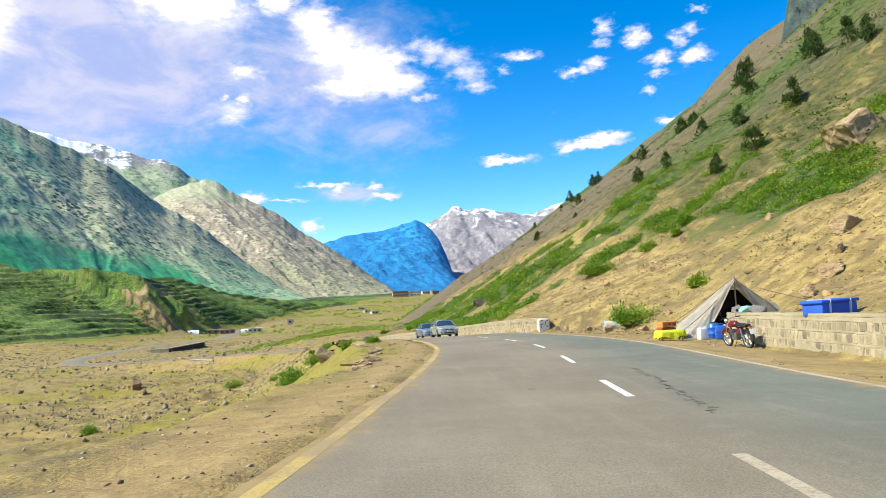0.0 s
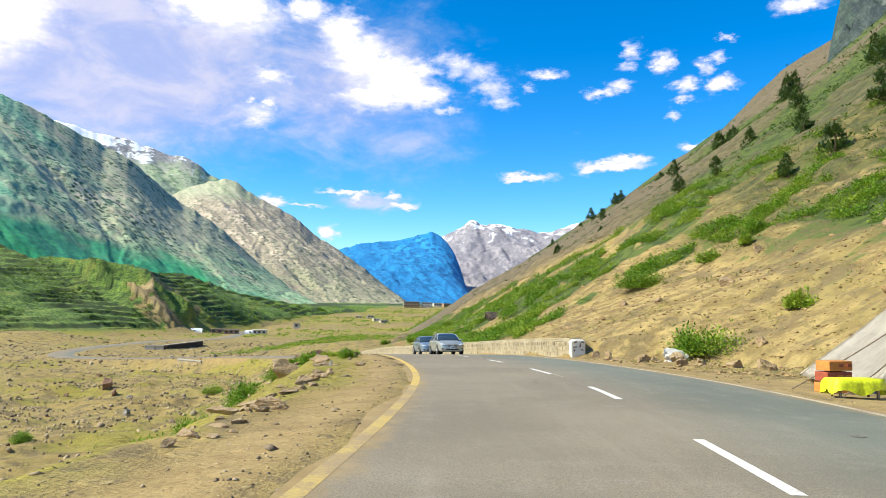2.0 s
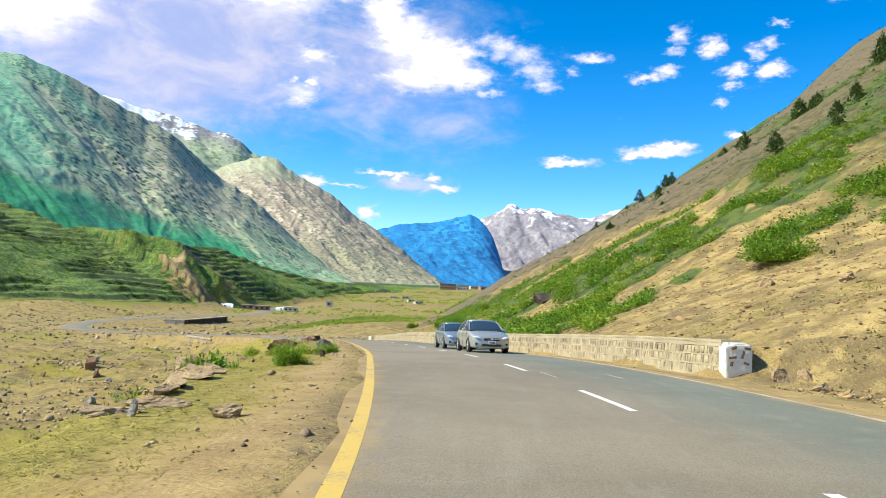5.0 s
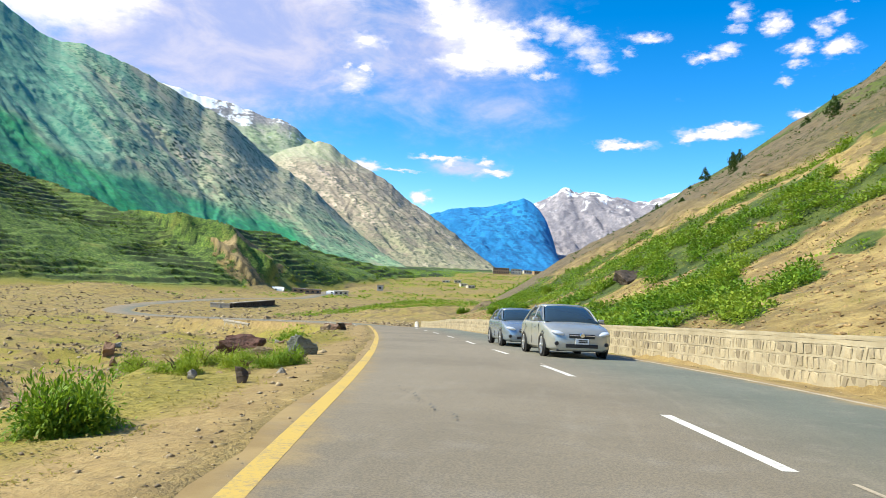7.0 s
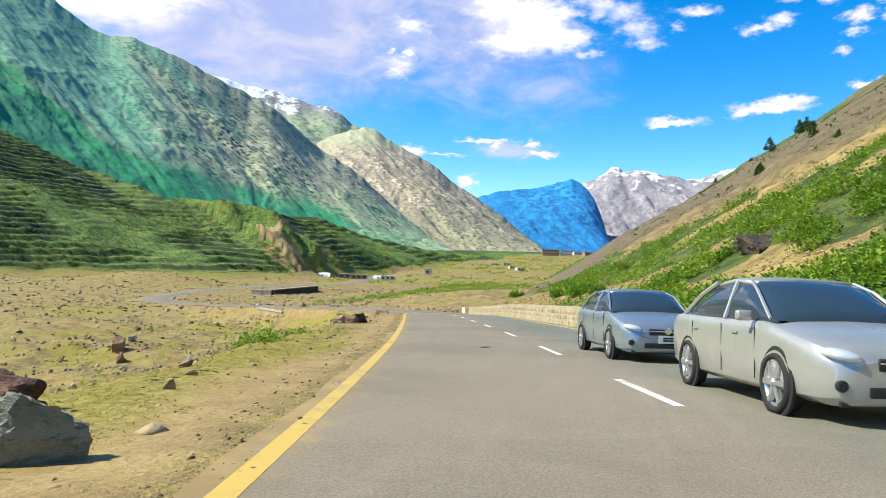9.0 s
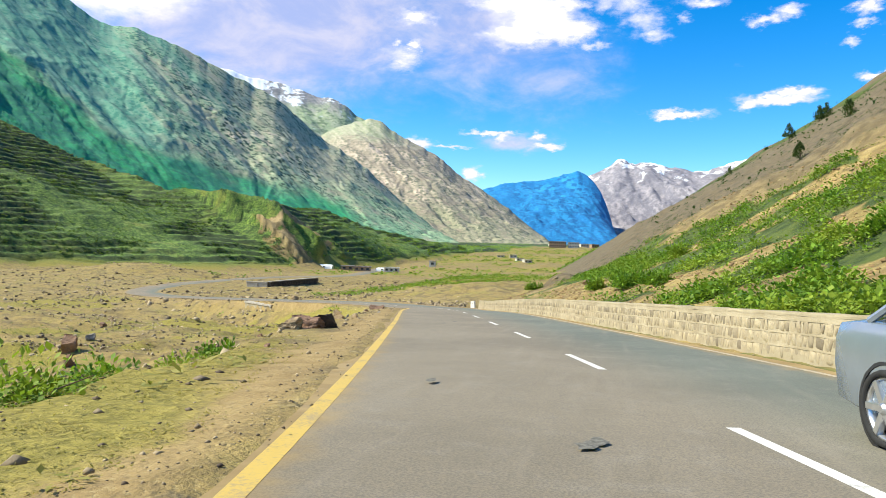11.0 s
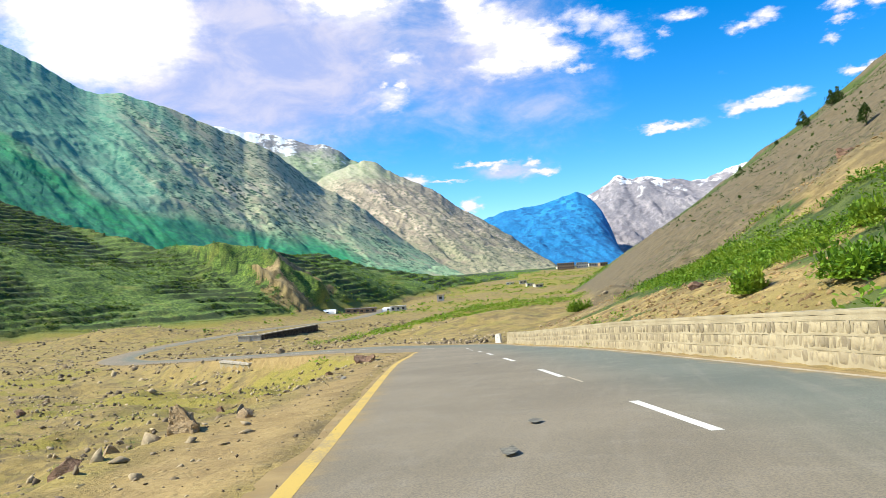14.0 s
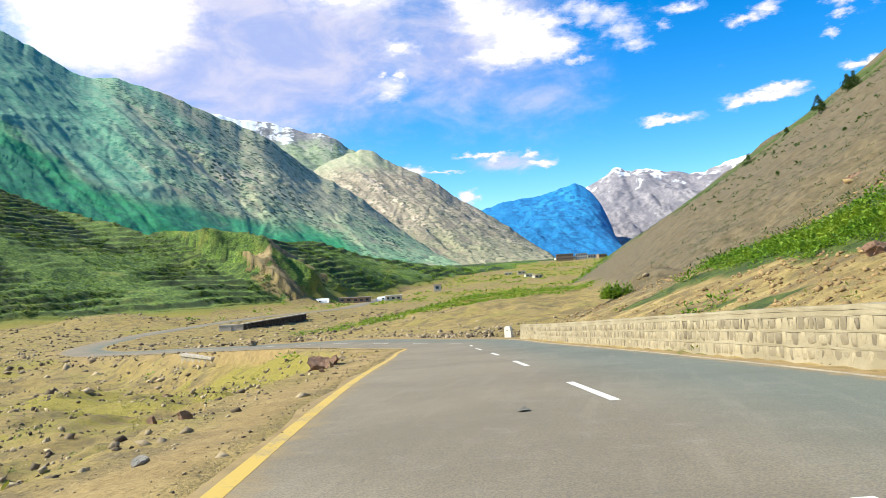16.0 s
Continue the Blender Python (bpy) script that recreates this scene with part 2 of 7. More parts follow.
def terrain(x, y):
    """Height of the ground, and masks of what covers it."""
    d, zr = nearest_road(x, y)
    # valley floor
    floor = np.interp(y, [-100, 150, 300, 450, 700, 1000, 2000, 4800], [-12.5, -13.0, -13.4, -15.4, -8, 3, 14, 30])
    calm = 1 - 0.75 * smooth(140, 170, y) * (1 - smooth(330, 420, y))
    floor = floor + calm * (0.6 * fbm(x / 22, y / 22, 4, 3) + 1.2 * np.clip(fbm(x / 60, y / 60, 2, 8), 0, 2)) + 0.34 * fbm(x / 3.1, y / 3.1, 3, 5) + 0.55 * fbm(x / 17, y / 9, 3, 6, 0.5, True) * (1 - smooth(260, 400, y)) - 1.4 * (1 - calm)
    floor = floor + 5.6 * smooth(-74, -28, x) * smooth(140, 175, y) * (1 - smooth(300, 480, y))
    near_road = (1 - smooth(7, 34, np.abs(d))) * (y > 150)
    floor = floor * (1 - near_road) + np.minimum(floor, zr - 0.35) * near_road
    floor = floor + 4.5 * np.exp(-(((x + 172) / 26) ** 2 + ((y - 304) / 14) ** 2))
    # terraced bench across the river
    bx, by = np.array([-420, -330, -240, -160, -125, -100, -80.0]), np.array([60, 170, 308, 436, 640, 900, 1200.0])
    best = np.full(x.shape, 1e9)
    lat, where = np.zeros(x.shape), np.zeros(x.shape)
    for k in range(len(bx) - 1):
        ax, ay, ex, ey = bx[k], by[k], bx[k + 1] - bx[k], by[k + 1] - by[k]
        u = np.clip(((x - ax) * ex + (y - ay) * ey) / (ex * ex + ey * ey), 0, 1)
        qx, qy = x - ax - u * ex, y - ay - u * ey
        dist = np.hypot(qx, qy)
        sign = np.where(ex * qy - ey * qx > 0, 1, -1)
        take = dist < best
        best = np.where(take, dist, best)
        lat, where = np.where(take, dist * sign, lat), np.where(take, k + u, where)
    top = np.interp(where, [0, 1.5, 2, 2.3, 2.5, 2.75, 3, 3.3, 4, 4.4, 5, 6], [210, 185, 140, 106, 94, 75, 46, 37, 38, 25, 6, 2])
    reach = np.interp(where, [0, 2, 2.7, 2.9, 3.05, 3.3, 3.6, 4, 4.4, 6], [320, 300, 260, 140, 70, 64, 90, 120, 150, 220])
    wob = lat + 9 * fbm(x / 60, y / 60, 3, 21)
    bench = top * (np.clip(wob / reach, 0, 1) ** 0.9 + 0.10 * np.clip(wob / reach - 1, 0, 2))
    cliff = np.exp(-((where - 3.10) / 0.15) ** 2)
    bench = bench + cliff * 8 * fbm(where * 15, lat / 60, 3, 14, 0.5, True) * smooth(0, 10, wob) * (1 - smooth(45, 70, wob))
    stair = 3.0
    stepped = stair * (np.floor(bench / stair) + smooth(0.45, 1.0, bench / stair - np.floor(bench / stair)))
    frac = bench / stair - np.floor(bench / stair)
    farm = smooth(3, 12, wob) * (1 - 0.8 * cliff)
    tread = smooth(-0.95, -0.1, fbm(x / 55, y / 55, 3, 33))
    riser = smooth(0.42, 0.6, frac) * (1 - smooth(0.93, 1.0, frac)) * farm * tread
    bench = bench + (stepped - bench) * 0.95 * farm * tread
    floor = floor + np.where(wob > 0, bench + 0.8 * fbm(x / 14, y / 14, 3, 12), 0)
    # hillside right of the road
    c = np.interp(y, [-60, 30, 45, 60, 85, 110, 125, 150, 170, 250, 400, 900, 1300, 4800], [-9.5, -8.8, -8.2, -5.7, -3.0, -1.4, -0.4, -2.2, -1.6, 1.5, 4, 10, -40, -600])
    up = np.clip(x - 22, 0, None)
    hill = c + 0.58 * x + (0.0005 + 0.0012 * (1 - smooth(170, 240, y)) * smooth(25, 60, x)) * np.minimum(up, 150) ** 2 - 0.00075 * np.clip(x - 260, 0, 500) ** 2
    gully = fbm(y / 34 + 0.010 * x, x / 130, 3, 41)
    rough = smooth(4, 30, x - road_x(np.clip(y, -40, 145)))
    hill = hill + rough * (1.5 * gully + 0.55 * fbm(x / 7, y / 7, 3, 44)) + np.minimum(up * 0.05, 14) * gully
    hill = hill + 4.2 * np.exp(-(((x + 10.4) / 3.8) ** 2 + ((y - 150) / 5.0) ** 2)) + rough * (0.22 * fbm(x / 1.7, y / 1.7, 3, 47) + 0.9 * np.clip(fbm(x / 4.2, y / 4.2, 2, 49) - 0.55, 0, 1))
    hill = hill + 7 * np.exp(-(((x - 175) / 40) ** 2 + ((y - 385) / 60) ** 2)) - 8 * np.exp(-(((x - 148) / 45) ** 2 + ((y - 530) / 65) ** 2)) - 9 * np.exp(-(((x - 185) / 40) ** 2 + ((y - 612) / 60) ** 2))
    wd = wall_side(y)
    behind = np.clip(d - wd - 1.25, 0, 4)
    fill = np.where(y > 35, smooth(48.7 - 1.6 * behind, 49.6 - 0.3 * behind, y) * (y < 143.75), y < 24.0)
    start = np.interp(y, [-60, 23, 26, 35, 44, 47.8, 50, 66, 200], [7, 7, 11.5, 11.0, 9.6, 8.6, 6.6, 5.6, 5.6])
    bank = zr - 0.06 + 0.88 * fill * smooth(wd + 0.12, wd + 0.36, d) + 0.36 * np.clip(d - start, 0, None) + 0.10 * fbm(x / 2.3, y / 2.3, 2, 51) * smooth(5.2, 7, d)
    right = np.where(d > start, np.maximum(smax(hill, bank, 0.8), bank), bank)
    beyond = smax(hill, floor, 2.0)
    z_right = np.where((y < 152) & (y > -60) & (d < 60), right, beyond)
    # verge left of the road, then the bank down to the flats
    verge = np.interp(y, [-40, 0, 20, 32, 45, 60, 90, 130, 160, 190, 560], [8.5, 7.6, 6.6, 6.6, 7.0, 7.0, 6.6, 6.2, 6.0, 5.2, 5.0])
    verge = verge + 0.5 * fbm(y / 6, x / 20, 2, 61)
    e = -d
    drop = np.clip(e - verge, 0, None)
    left = zr - 0.06 - 0.62 * drop - 0.02 * np.clip(e - 4, 0, 40) + 0.06 * smooth(4.2, 6, e) * fbm(x / 1.9, y / 1.9, 3, 64) + 0.35 * smooth(0, 3, drop) * fbm(x / 2.8, y / 2.8, 3, 66)
    left = smax(left, floor, 0.8)
    # right flank of the road past the bend
    lower = smax(zr - 0.06 - 0.3 * np.clip(d - 6, 0, None), floor, 0.8)
    z = np.where(d < 0, left, np.where(y > 150, np.where(d < 30, smax(lower, beyond, 0.8), beyond), z_right))
    z = np.where(d > 900, beyond, z)
    z = np.where(np.abs(d) < 4.3, zr - 0.06 + 0.05 * smooth(3.85, 4.1, np.abs(d)), z)
    z = z + 0.05 * (1 - smooth(4.3, 5.5, np.abs(d))) * (np.abs(d) >= 4.3)
    z = z - 1.3 * smooth(4.75, 5.3, e) * (1 - smooth(14, 26, e)) * smooth(155, 160, y) * (1 - smooth(172, 182, y)) * (x < -36) * (d < 0)
    # covers
    hilly = smooth(-1.0, 2.5, hill - floor) * (x > -60) * (d > 0)
    n1, n2 = fbm(x / 26, y / 26, 3, 71), fbm(x / 5, y / 5, 3, 73)
    grassy_verge = smooth(24, 33, y) * (1 - smooth(72, 84, y)) * smooth(4.4, 5.5, e + 0.3 * n2) * (1 - smooth(12, 20, e)) * np.clip(1.2 + 0.22 * n2, 0, 1)
    valley_green = (1 - np.exp(-(((x + 172) / 34) ** 2 + ((y - 304) / 20) ** 2))) * smooth(-0.15, 0.5, n1 + 0.5 * n2 + 0.25 * smooth(250, 420, y)) * (d < -6)
    far_green = smooth(330, 460, y) * smooth(-0.35, 0.2, n1 + 0.3 * n2)
    field = np.exp(-(((x + 45) / 24) ** 2 + ((y - 245) / 30) ** 2)) * 1.6
    farm_green = np.where(wob > 2, (1 - 0.95 * smooth(0.20, 0.55, cliff + 0.25 * n2) * (1 - smooth(40, 75, wob + 14 * n1))) * (0.95 + 0.2 * np.clip(n1 + 0.4 * n2, -0.6, 1)), 0)
    streak = smooth(-0.1, 0.6, fbm(y / 13 + 0.045 * x, x / 60 + y / 300, 3, 77) + 0.25 * n2)
    low = np.interp(x, [3, 5, 6.8, 9, 12.6, 18, 24, 31, 37.5, 60], [68, 66, 75, 78, 78, 78, 81, 87, 94, 122])
    high = np.interp(x, [-12, -9, -5, -3.7, 0.5, 3.5, 7, 10, 15, 20, 28, 40, 65], [136, 137, 131, 125, 121, 118, 114, 103, 98, 97, 104, 122, 172])
    band = smooth(-3, 4, np.minimum(y - low, high - y) + 5 * n2 + 3 * n1)
    tongue = np.abs((y - 65) - (x - 5.3) * 1.05) / 1.45
    band = np.maximum(band, smooth(0.3, 0.9, 1.9 - tongue + 0.8 * n2) * smooth(4.2, 5.0, x) * (1 - smooth(11, 12.5, x)))
    thin = smooth(92, 100, y) * (1 - smooth(3.2, 7.5, d - wall_side(y)))
    band = band * (1 - thin * smooth(-0.45, 0.1, n2)) * (1 - 0.75 * smooth(0.25, 0.6, fbm(x / 3.3, y / 3.3, 3, 79) + 0.1))
    patch = smooth(0.35, 0.6, np.exp(-(((x - 27) / 5) ** 2 + ((y - 53) / 11) ** 2)) + 0.15 * n2)
    patch = np.maximum(patch, smooth(0.35, 0.6, np.exp(-(((x - 16.3) / 2.6) ** 2 + ((y - 70.5) / 3.2) ** 2)) + 0.15 * n2))
    patch = np.maximum(patch, smooth(0.35, 0.6, np.exp(-(((x + 4.6) / 2.2) ** 2 + ((y - 127) / 7.5) ** 2)) + 0.15 * n2))
    hill_green = hilly * (1 - np.exp(-(((x + 10.4) / 5) ** 2 + ((y - 149) / 7) ** 2))) * np.maximum.reduce([0.6 * streak * smooth(48, 74, x) * (1 - 0.9 * smooth(230, 300, y)), band, patch, 0.55 * smooth(0.35, 0.95, n1 + n2) * (y < 150) * smooth(12, 22, x)])
    green = np.clip(np.maximum.reduce([grassy_verge, valley_green * 0.62, far_green * 0.8, field, farm_green, hill_green]), 0, 1)
    return z, {"green": green, "farm": np.where(wob > 2, 1.0, 0.0) * smooth(2, 14, wob), "hill": hilly, "riser": np.where(wob > 2, riser, 0.0), "cliff": np.where(wob > 0, cliff, 0.0) * (1 - smooth(60, 90, wob)), "olive": hilly * smooth(20, 34, x + 5 * n1) * (1 - smooth(150, 190, y)), "grey": hilly * np.maximum.reduce([smooth(150, 185, y + 10 * n1), 0.75 * smooth(45, 80, x), 0.9 * smooth(112, 128, y + x - 8 + 4 * n1)]),
               "verge": smooth(3.9, 4.6, np.abs(d)) * (1 - smooth(4.7, 5.7 + 0.8 * (1 - smooth(22, 30, y)), np.abs(d) + 0.6 * n2)) * (d < 900)}


# ---- materials ----
MATS = {}


def material(name, build):
    if name not in MATS:
        m = bpy.data.materials.new(name)
        m.use_nodes = True
        build(Nodes(m.node_tree))
        MATS[name] = m
    return MATS[name]


def finish(n, colour, rough=0.9, bump=None, strength=0.5, distance=0.05, metal=0.0, **more):
    shader = n.add("ShaderNodeBsdfPrincipled", Roughness=rough, Metallic=metal)
    n.put(shader.inputs["Base Color"], colour)
    for key, value in more.items():
        n.put(shader.inputs[key], value)
    if bump is not None:
        b = n.add("ShaderNodeBump", Strength=strength, Distance=distance, Height=bump)
        n.put(shader.inputs["Normal"], b.outputs[0])
    n.add("ShaderNodeOutputMaterial", Surface=shader.outputs[0])
    return shader


def place(n):
    return n.add("ShaderNodeNewGeometry").outputs["Position"]


def mask(n, name):
    return n.add("ShaderNodeAttribute", attribute_name=name).outputs["Fac"]


def ground_nodes(n):
    p = place(n)
    big, mid, small, grit = n.noise(p, 0.05, 5, 0.6), n.noise(p, 0.9, 6, 0.62), n.noise(p, 7.0, 4, 0.6), n.noise(p, 34.0, 3, 0.7)
    speck = n.add("ShaderNodeTexVoronoi", Vector=p, Scale=4.2)
    pebble = n.add("ShaderNodeTexVoronoi", Vector=p, Scale=1.1)
    sand = n.mix(n.step(mid, 0.3, 0.7), (0.20, 0.145, 0.038, 1), (0.40, 0.285, 0.082, 1))
    sand = n.mix(n.step(big, 0.35, 0.65, 0.0, 0.6), sand, (0.33, 0.245, 0.092, 1))
    olive = n.mix(n.step(small, 0.3, 0.7), (0.20, 0.185, 0.03, 1), (0.34, 0.30, 0.06, 1))
    sand = n.mix(n.math("MULTIPLY", n.step(n.noise(p, 0.22, 5, 0.65), 0.48, 0.62, 0.0, 0.5), n.step(mask(n, "verge"), 0.0, 1.0, 1.0, 0.25)), sand, olive)
    scree = n.mix(n.step(mid, 0.35, 0.65), (0.22, 0.15, 0.050, 1), (0.47, 0.345, 0.125, 1))
    scree = n.mix(n.step(n.noise(p, 0.16, 5, 0.65), 0.48, 0.62, 0.0, 0.55), scree, (0.25, 0.20, 0.05, 1))
    dirt = n.mix(n.step(n.noise(p, 1.6, 5, 0.6), 0.35, 0.65), (0.275, 0.185, 0.070, 1), (0.37, 0.26, 0.105, 1))
    sand = n.mix(n.math("MULTIPLY", mask(n, "verge"), 0.75), sand, dirt)
    base = n.mix(mask(n, "hill"), sand, scree)
    base = n.mix(n.math("MULTIPLY", mask(n, "olive"), n.step(n.noise(p, 0.13, 5, 0.65), 0.38, 0.54, 0.0, 0.85)), base, n.mix(n.step(mid, 0.35, 0.65), (0.11, 0.10, 0.025, 1), (0.25, 0.20, 0.055, 1)))
    base = n.mix(n.math("MULTIPLY", mask(n, "grey"), 0.9), base, n.mix(n.step(mid, 0.35, 0.65), (0.05, 0.045, 0.032, 1), (0.135, 0.11, 0.076, 1)))
    stones = n.step(speck.outputs["Distance"], 0.08, 0.22, 1.0, 0.0)
    lumps = n.step(pebble.outputs["Distance"], 0.10, 0.22, 1.0, 0.0)
    tone = n.mix(n.step(small, 0.4, 0.6), (0.11, 0.08, 0.036, 1), (0.50, 0.41, 0.21, 1))
    base = n.mix(n.math("MULTIPLY", stones, n.step(mid, 0.42, 0.6, 0.15, 0.8)), base, tone)
    base = n.mix(n.math("MULTIPLY", lumps, n.step(big, 0.4, 0.6, 0.1, 0.6)), base, tone)
    base = n.mix(n.step(n.noise(p, 0.42, 6, 0.7), 0.49, 0.60, 0.0, 0.65), base, (0.12, 0.088, 0.046, 1))
    base = n.mix(n.step(grit, 0.45, 0.75, 0.0, 0.5), base, (0.12, 0.09, 0.045, 1))
    base = n.mix(n.step(n.noise(p, 2.6, 5, 0.7), 0.54, 0.68, 0.0, 0.6), base, (0.16, 0.115, 0.05, 1))
    leaf = n.mix(n.step(small, 0.3, 0.7), (0.18, 0.155, 0.020, 1), (0.345, 0.285, 0.052, 1))
    dark = n.mix(n.step(mid, 0.35, 0.65), (0.055, 0.10, 0.012, 1), (0.16, 0.21, 0.028, 1))
    grass = n.mix(n.math("MAXIMUM", mask(n, "farm"), mask(n, "hill")), leaf, dark)
    grass = n.mix(n.math("MULTIPLY", mask(n, "hill"), 0.8), grass, n.mix(n.step(mid, 0.4, 0.6), (0.02, 0.045, 0.006, 1), (0.07, 0.10, 0.014, 1)))
    grass = n.mix(n.math("MULTIPLY", mask(n, "farm"), 0.8), grass, n.mix(n.step(mid, 0.35, 0.65), (0.05, 0.135, 0.010, 1), (0.145, 0.26, 0.022, 1)))
    far_n, leafy = n.noise(p, 0.11, 5, 0.7), n.noise(p, 0.26, 5, 0.8)
    grass = n.mix(n.math("MULTIPLY", mask(n, "farm"), n.step(far_n, 0.46, 0.64, 0.0, 0.6)), grass, (0.07, 0.15, 0.03, 1))
    grass = n.mix(n.math("MULTIPLY", mask(n, "farm"), n.step(leafy, 0.51, 0.57, 0.0, 0.8)), grass, (0.025, 0.065, 0.012, 1))
    grass = n.mix(n.math("MULTIPLY", mask(n, "farm"), n.step(leafy, 0.38, 0.46, 0.55, 0.0)), grass, (0.25, 0.33, 0.075, 1))
    grass = n.mix(n.math("MULTIPLY", mask(n, "farm"), n.step(n.noise(p, 0.045, 5, 0.65), 0.54, 0.66, 0.0, 0.7)), grass, (0.20, 0.22, 0.035, 1))
    tufty = n.noise(n.scaled(p, 1.0, 1.0, 2.2), 0.75, 4, 0.8)
    grass = n.mix(n.math("MULTIPLY", mask(n, "farm"), n.step(tufty, 0.53, 0.60, 0.0, 0.7)), grass, (0.016, 0.045, 0.008, 1))
    grass = n.mix(n.math("MULTIPLY", mask(n, "farm"), n.step(tufty, 0.40, 0.46, 0.5, 0.0)), grass, (0.27, 0.36, 0.08, 1))
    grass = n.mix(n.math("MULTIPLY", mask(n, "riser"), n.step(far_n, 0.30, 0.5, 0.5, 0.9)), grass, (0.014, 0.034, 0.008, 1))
    wash = n.mix(n.step(n.noise(n.scaled(p, 1.0, 1.0, 0.15), 0.22, 5, 0.7), 0.4, 0.6), (0.16, 0.115, 0.05, 1), (0.42, 0.31, 0.15, 1))
    base = n.mix(n.math("MULTIPLY", mask(n, "cliff"), mask(n, "farm")), base, wash)
    edge = n.math("ADD", mask(n, "green"), n.math("MULTIPLY", n.math("SUBTRACT", mid, 0.5), 1.1))
    colour = n.mix(n.step(edge, 0.35, 0.62), base, grass)
    turf = n.mix(n.step(n.math("ADD", n.math("MULTIPLY", mid, 0.6), n.math("MULTIPLY", small, 0.4)), 0.42, 0.58), (0.02, 0.036, 0.007, 1), (0.085, 0.088, 0.02, 1))
    rank = n.step(mask(n, "green"), 0.3, 0.7, 1.0, 0.15)
    colour = n.mix(n.math("MULTIPLY", n.math("MULTIPLY", mask(n, "olive"), rank), n.step(n.noise(p, 0.30, 6, 0.68), 0.40, 0.54, 0.3, 0.95)), colour, turf)
    colour = n.mix(n.math("MULTIPLY", mask(n, "verge"), n.step(small, 0.3, 0.7, 0.95, 0.7)), colour, dirt)
    crumb = n.noise(p, 15.0, 4, 0.7)
    less = n.step(mask(n, "green"), 0.2, 0.7, 1.0, 0.35)
    colour = n.mix(n.math("MULTIPLY", less, n.step(crumb, 0.53, 0.63, 0.0, 0.42)), colour, (0.15, 0.105, 0.045, 1))
    colour = n.mix(n.math("MULTIPLY", less, n.step(crumb, 0.36, 0.44, 0.35, 0.0)), colour, (0.46, 0.37, 0.17, 1))
    height = n.math("ADD", n.math("MULTIPLY", mid, 0.8), n.math("ADD", n.math("MULTIPLY", small, 0.2), n.math("MULTIPLY", stones, 0.12)))
    height = n.math("ADD", n.math("ADD", height, n.math("MULTIPLY", lumps, 0.2)), n.math("MULTIPLY", crumb, 0.22))
    finish(n, colour, 0.95, height, 0.8, n.step(mask(n, "verge"), 0.0, 0.8, 0.26, 0.12))


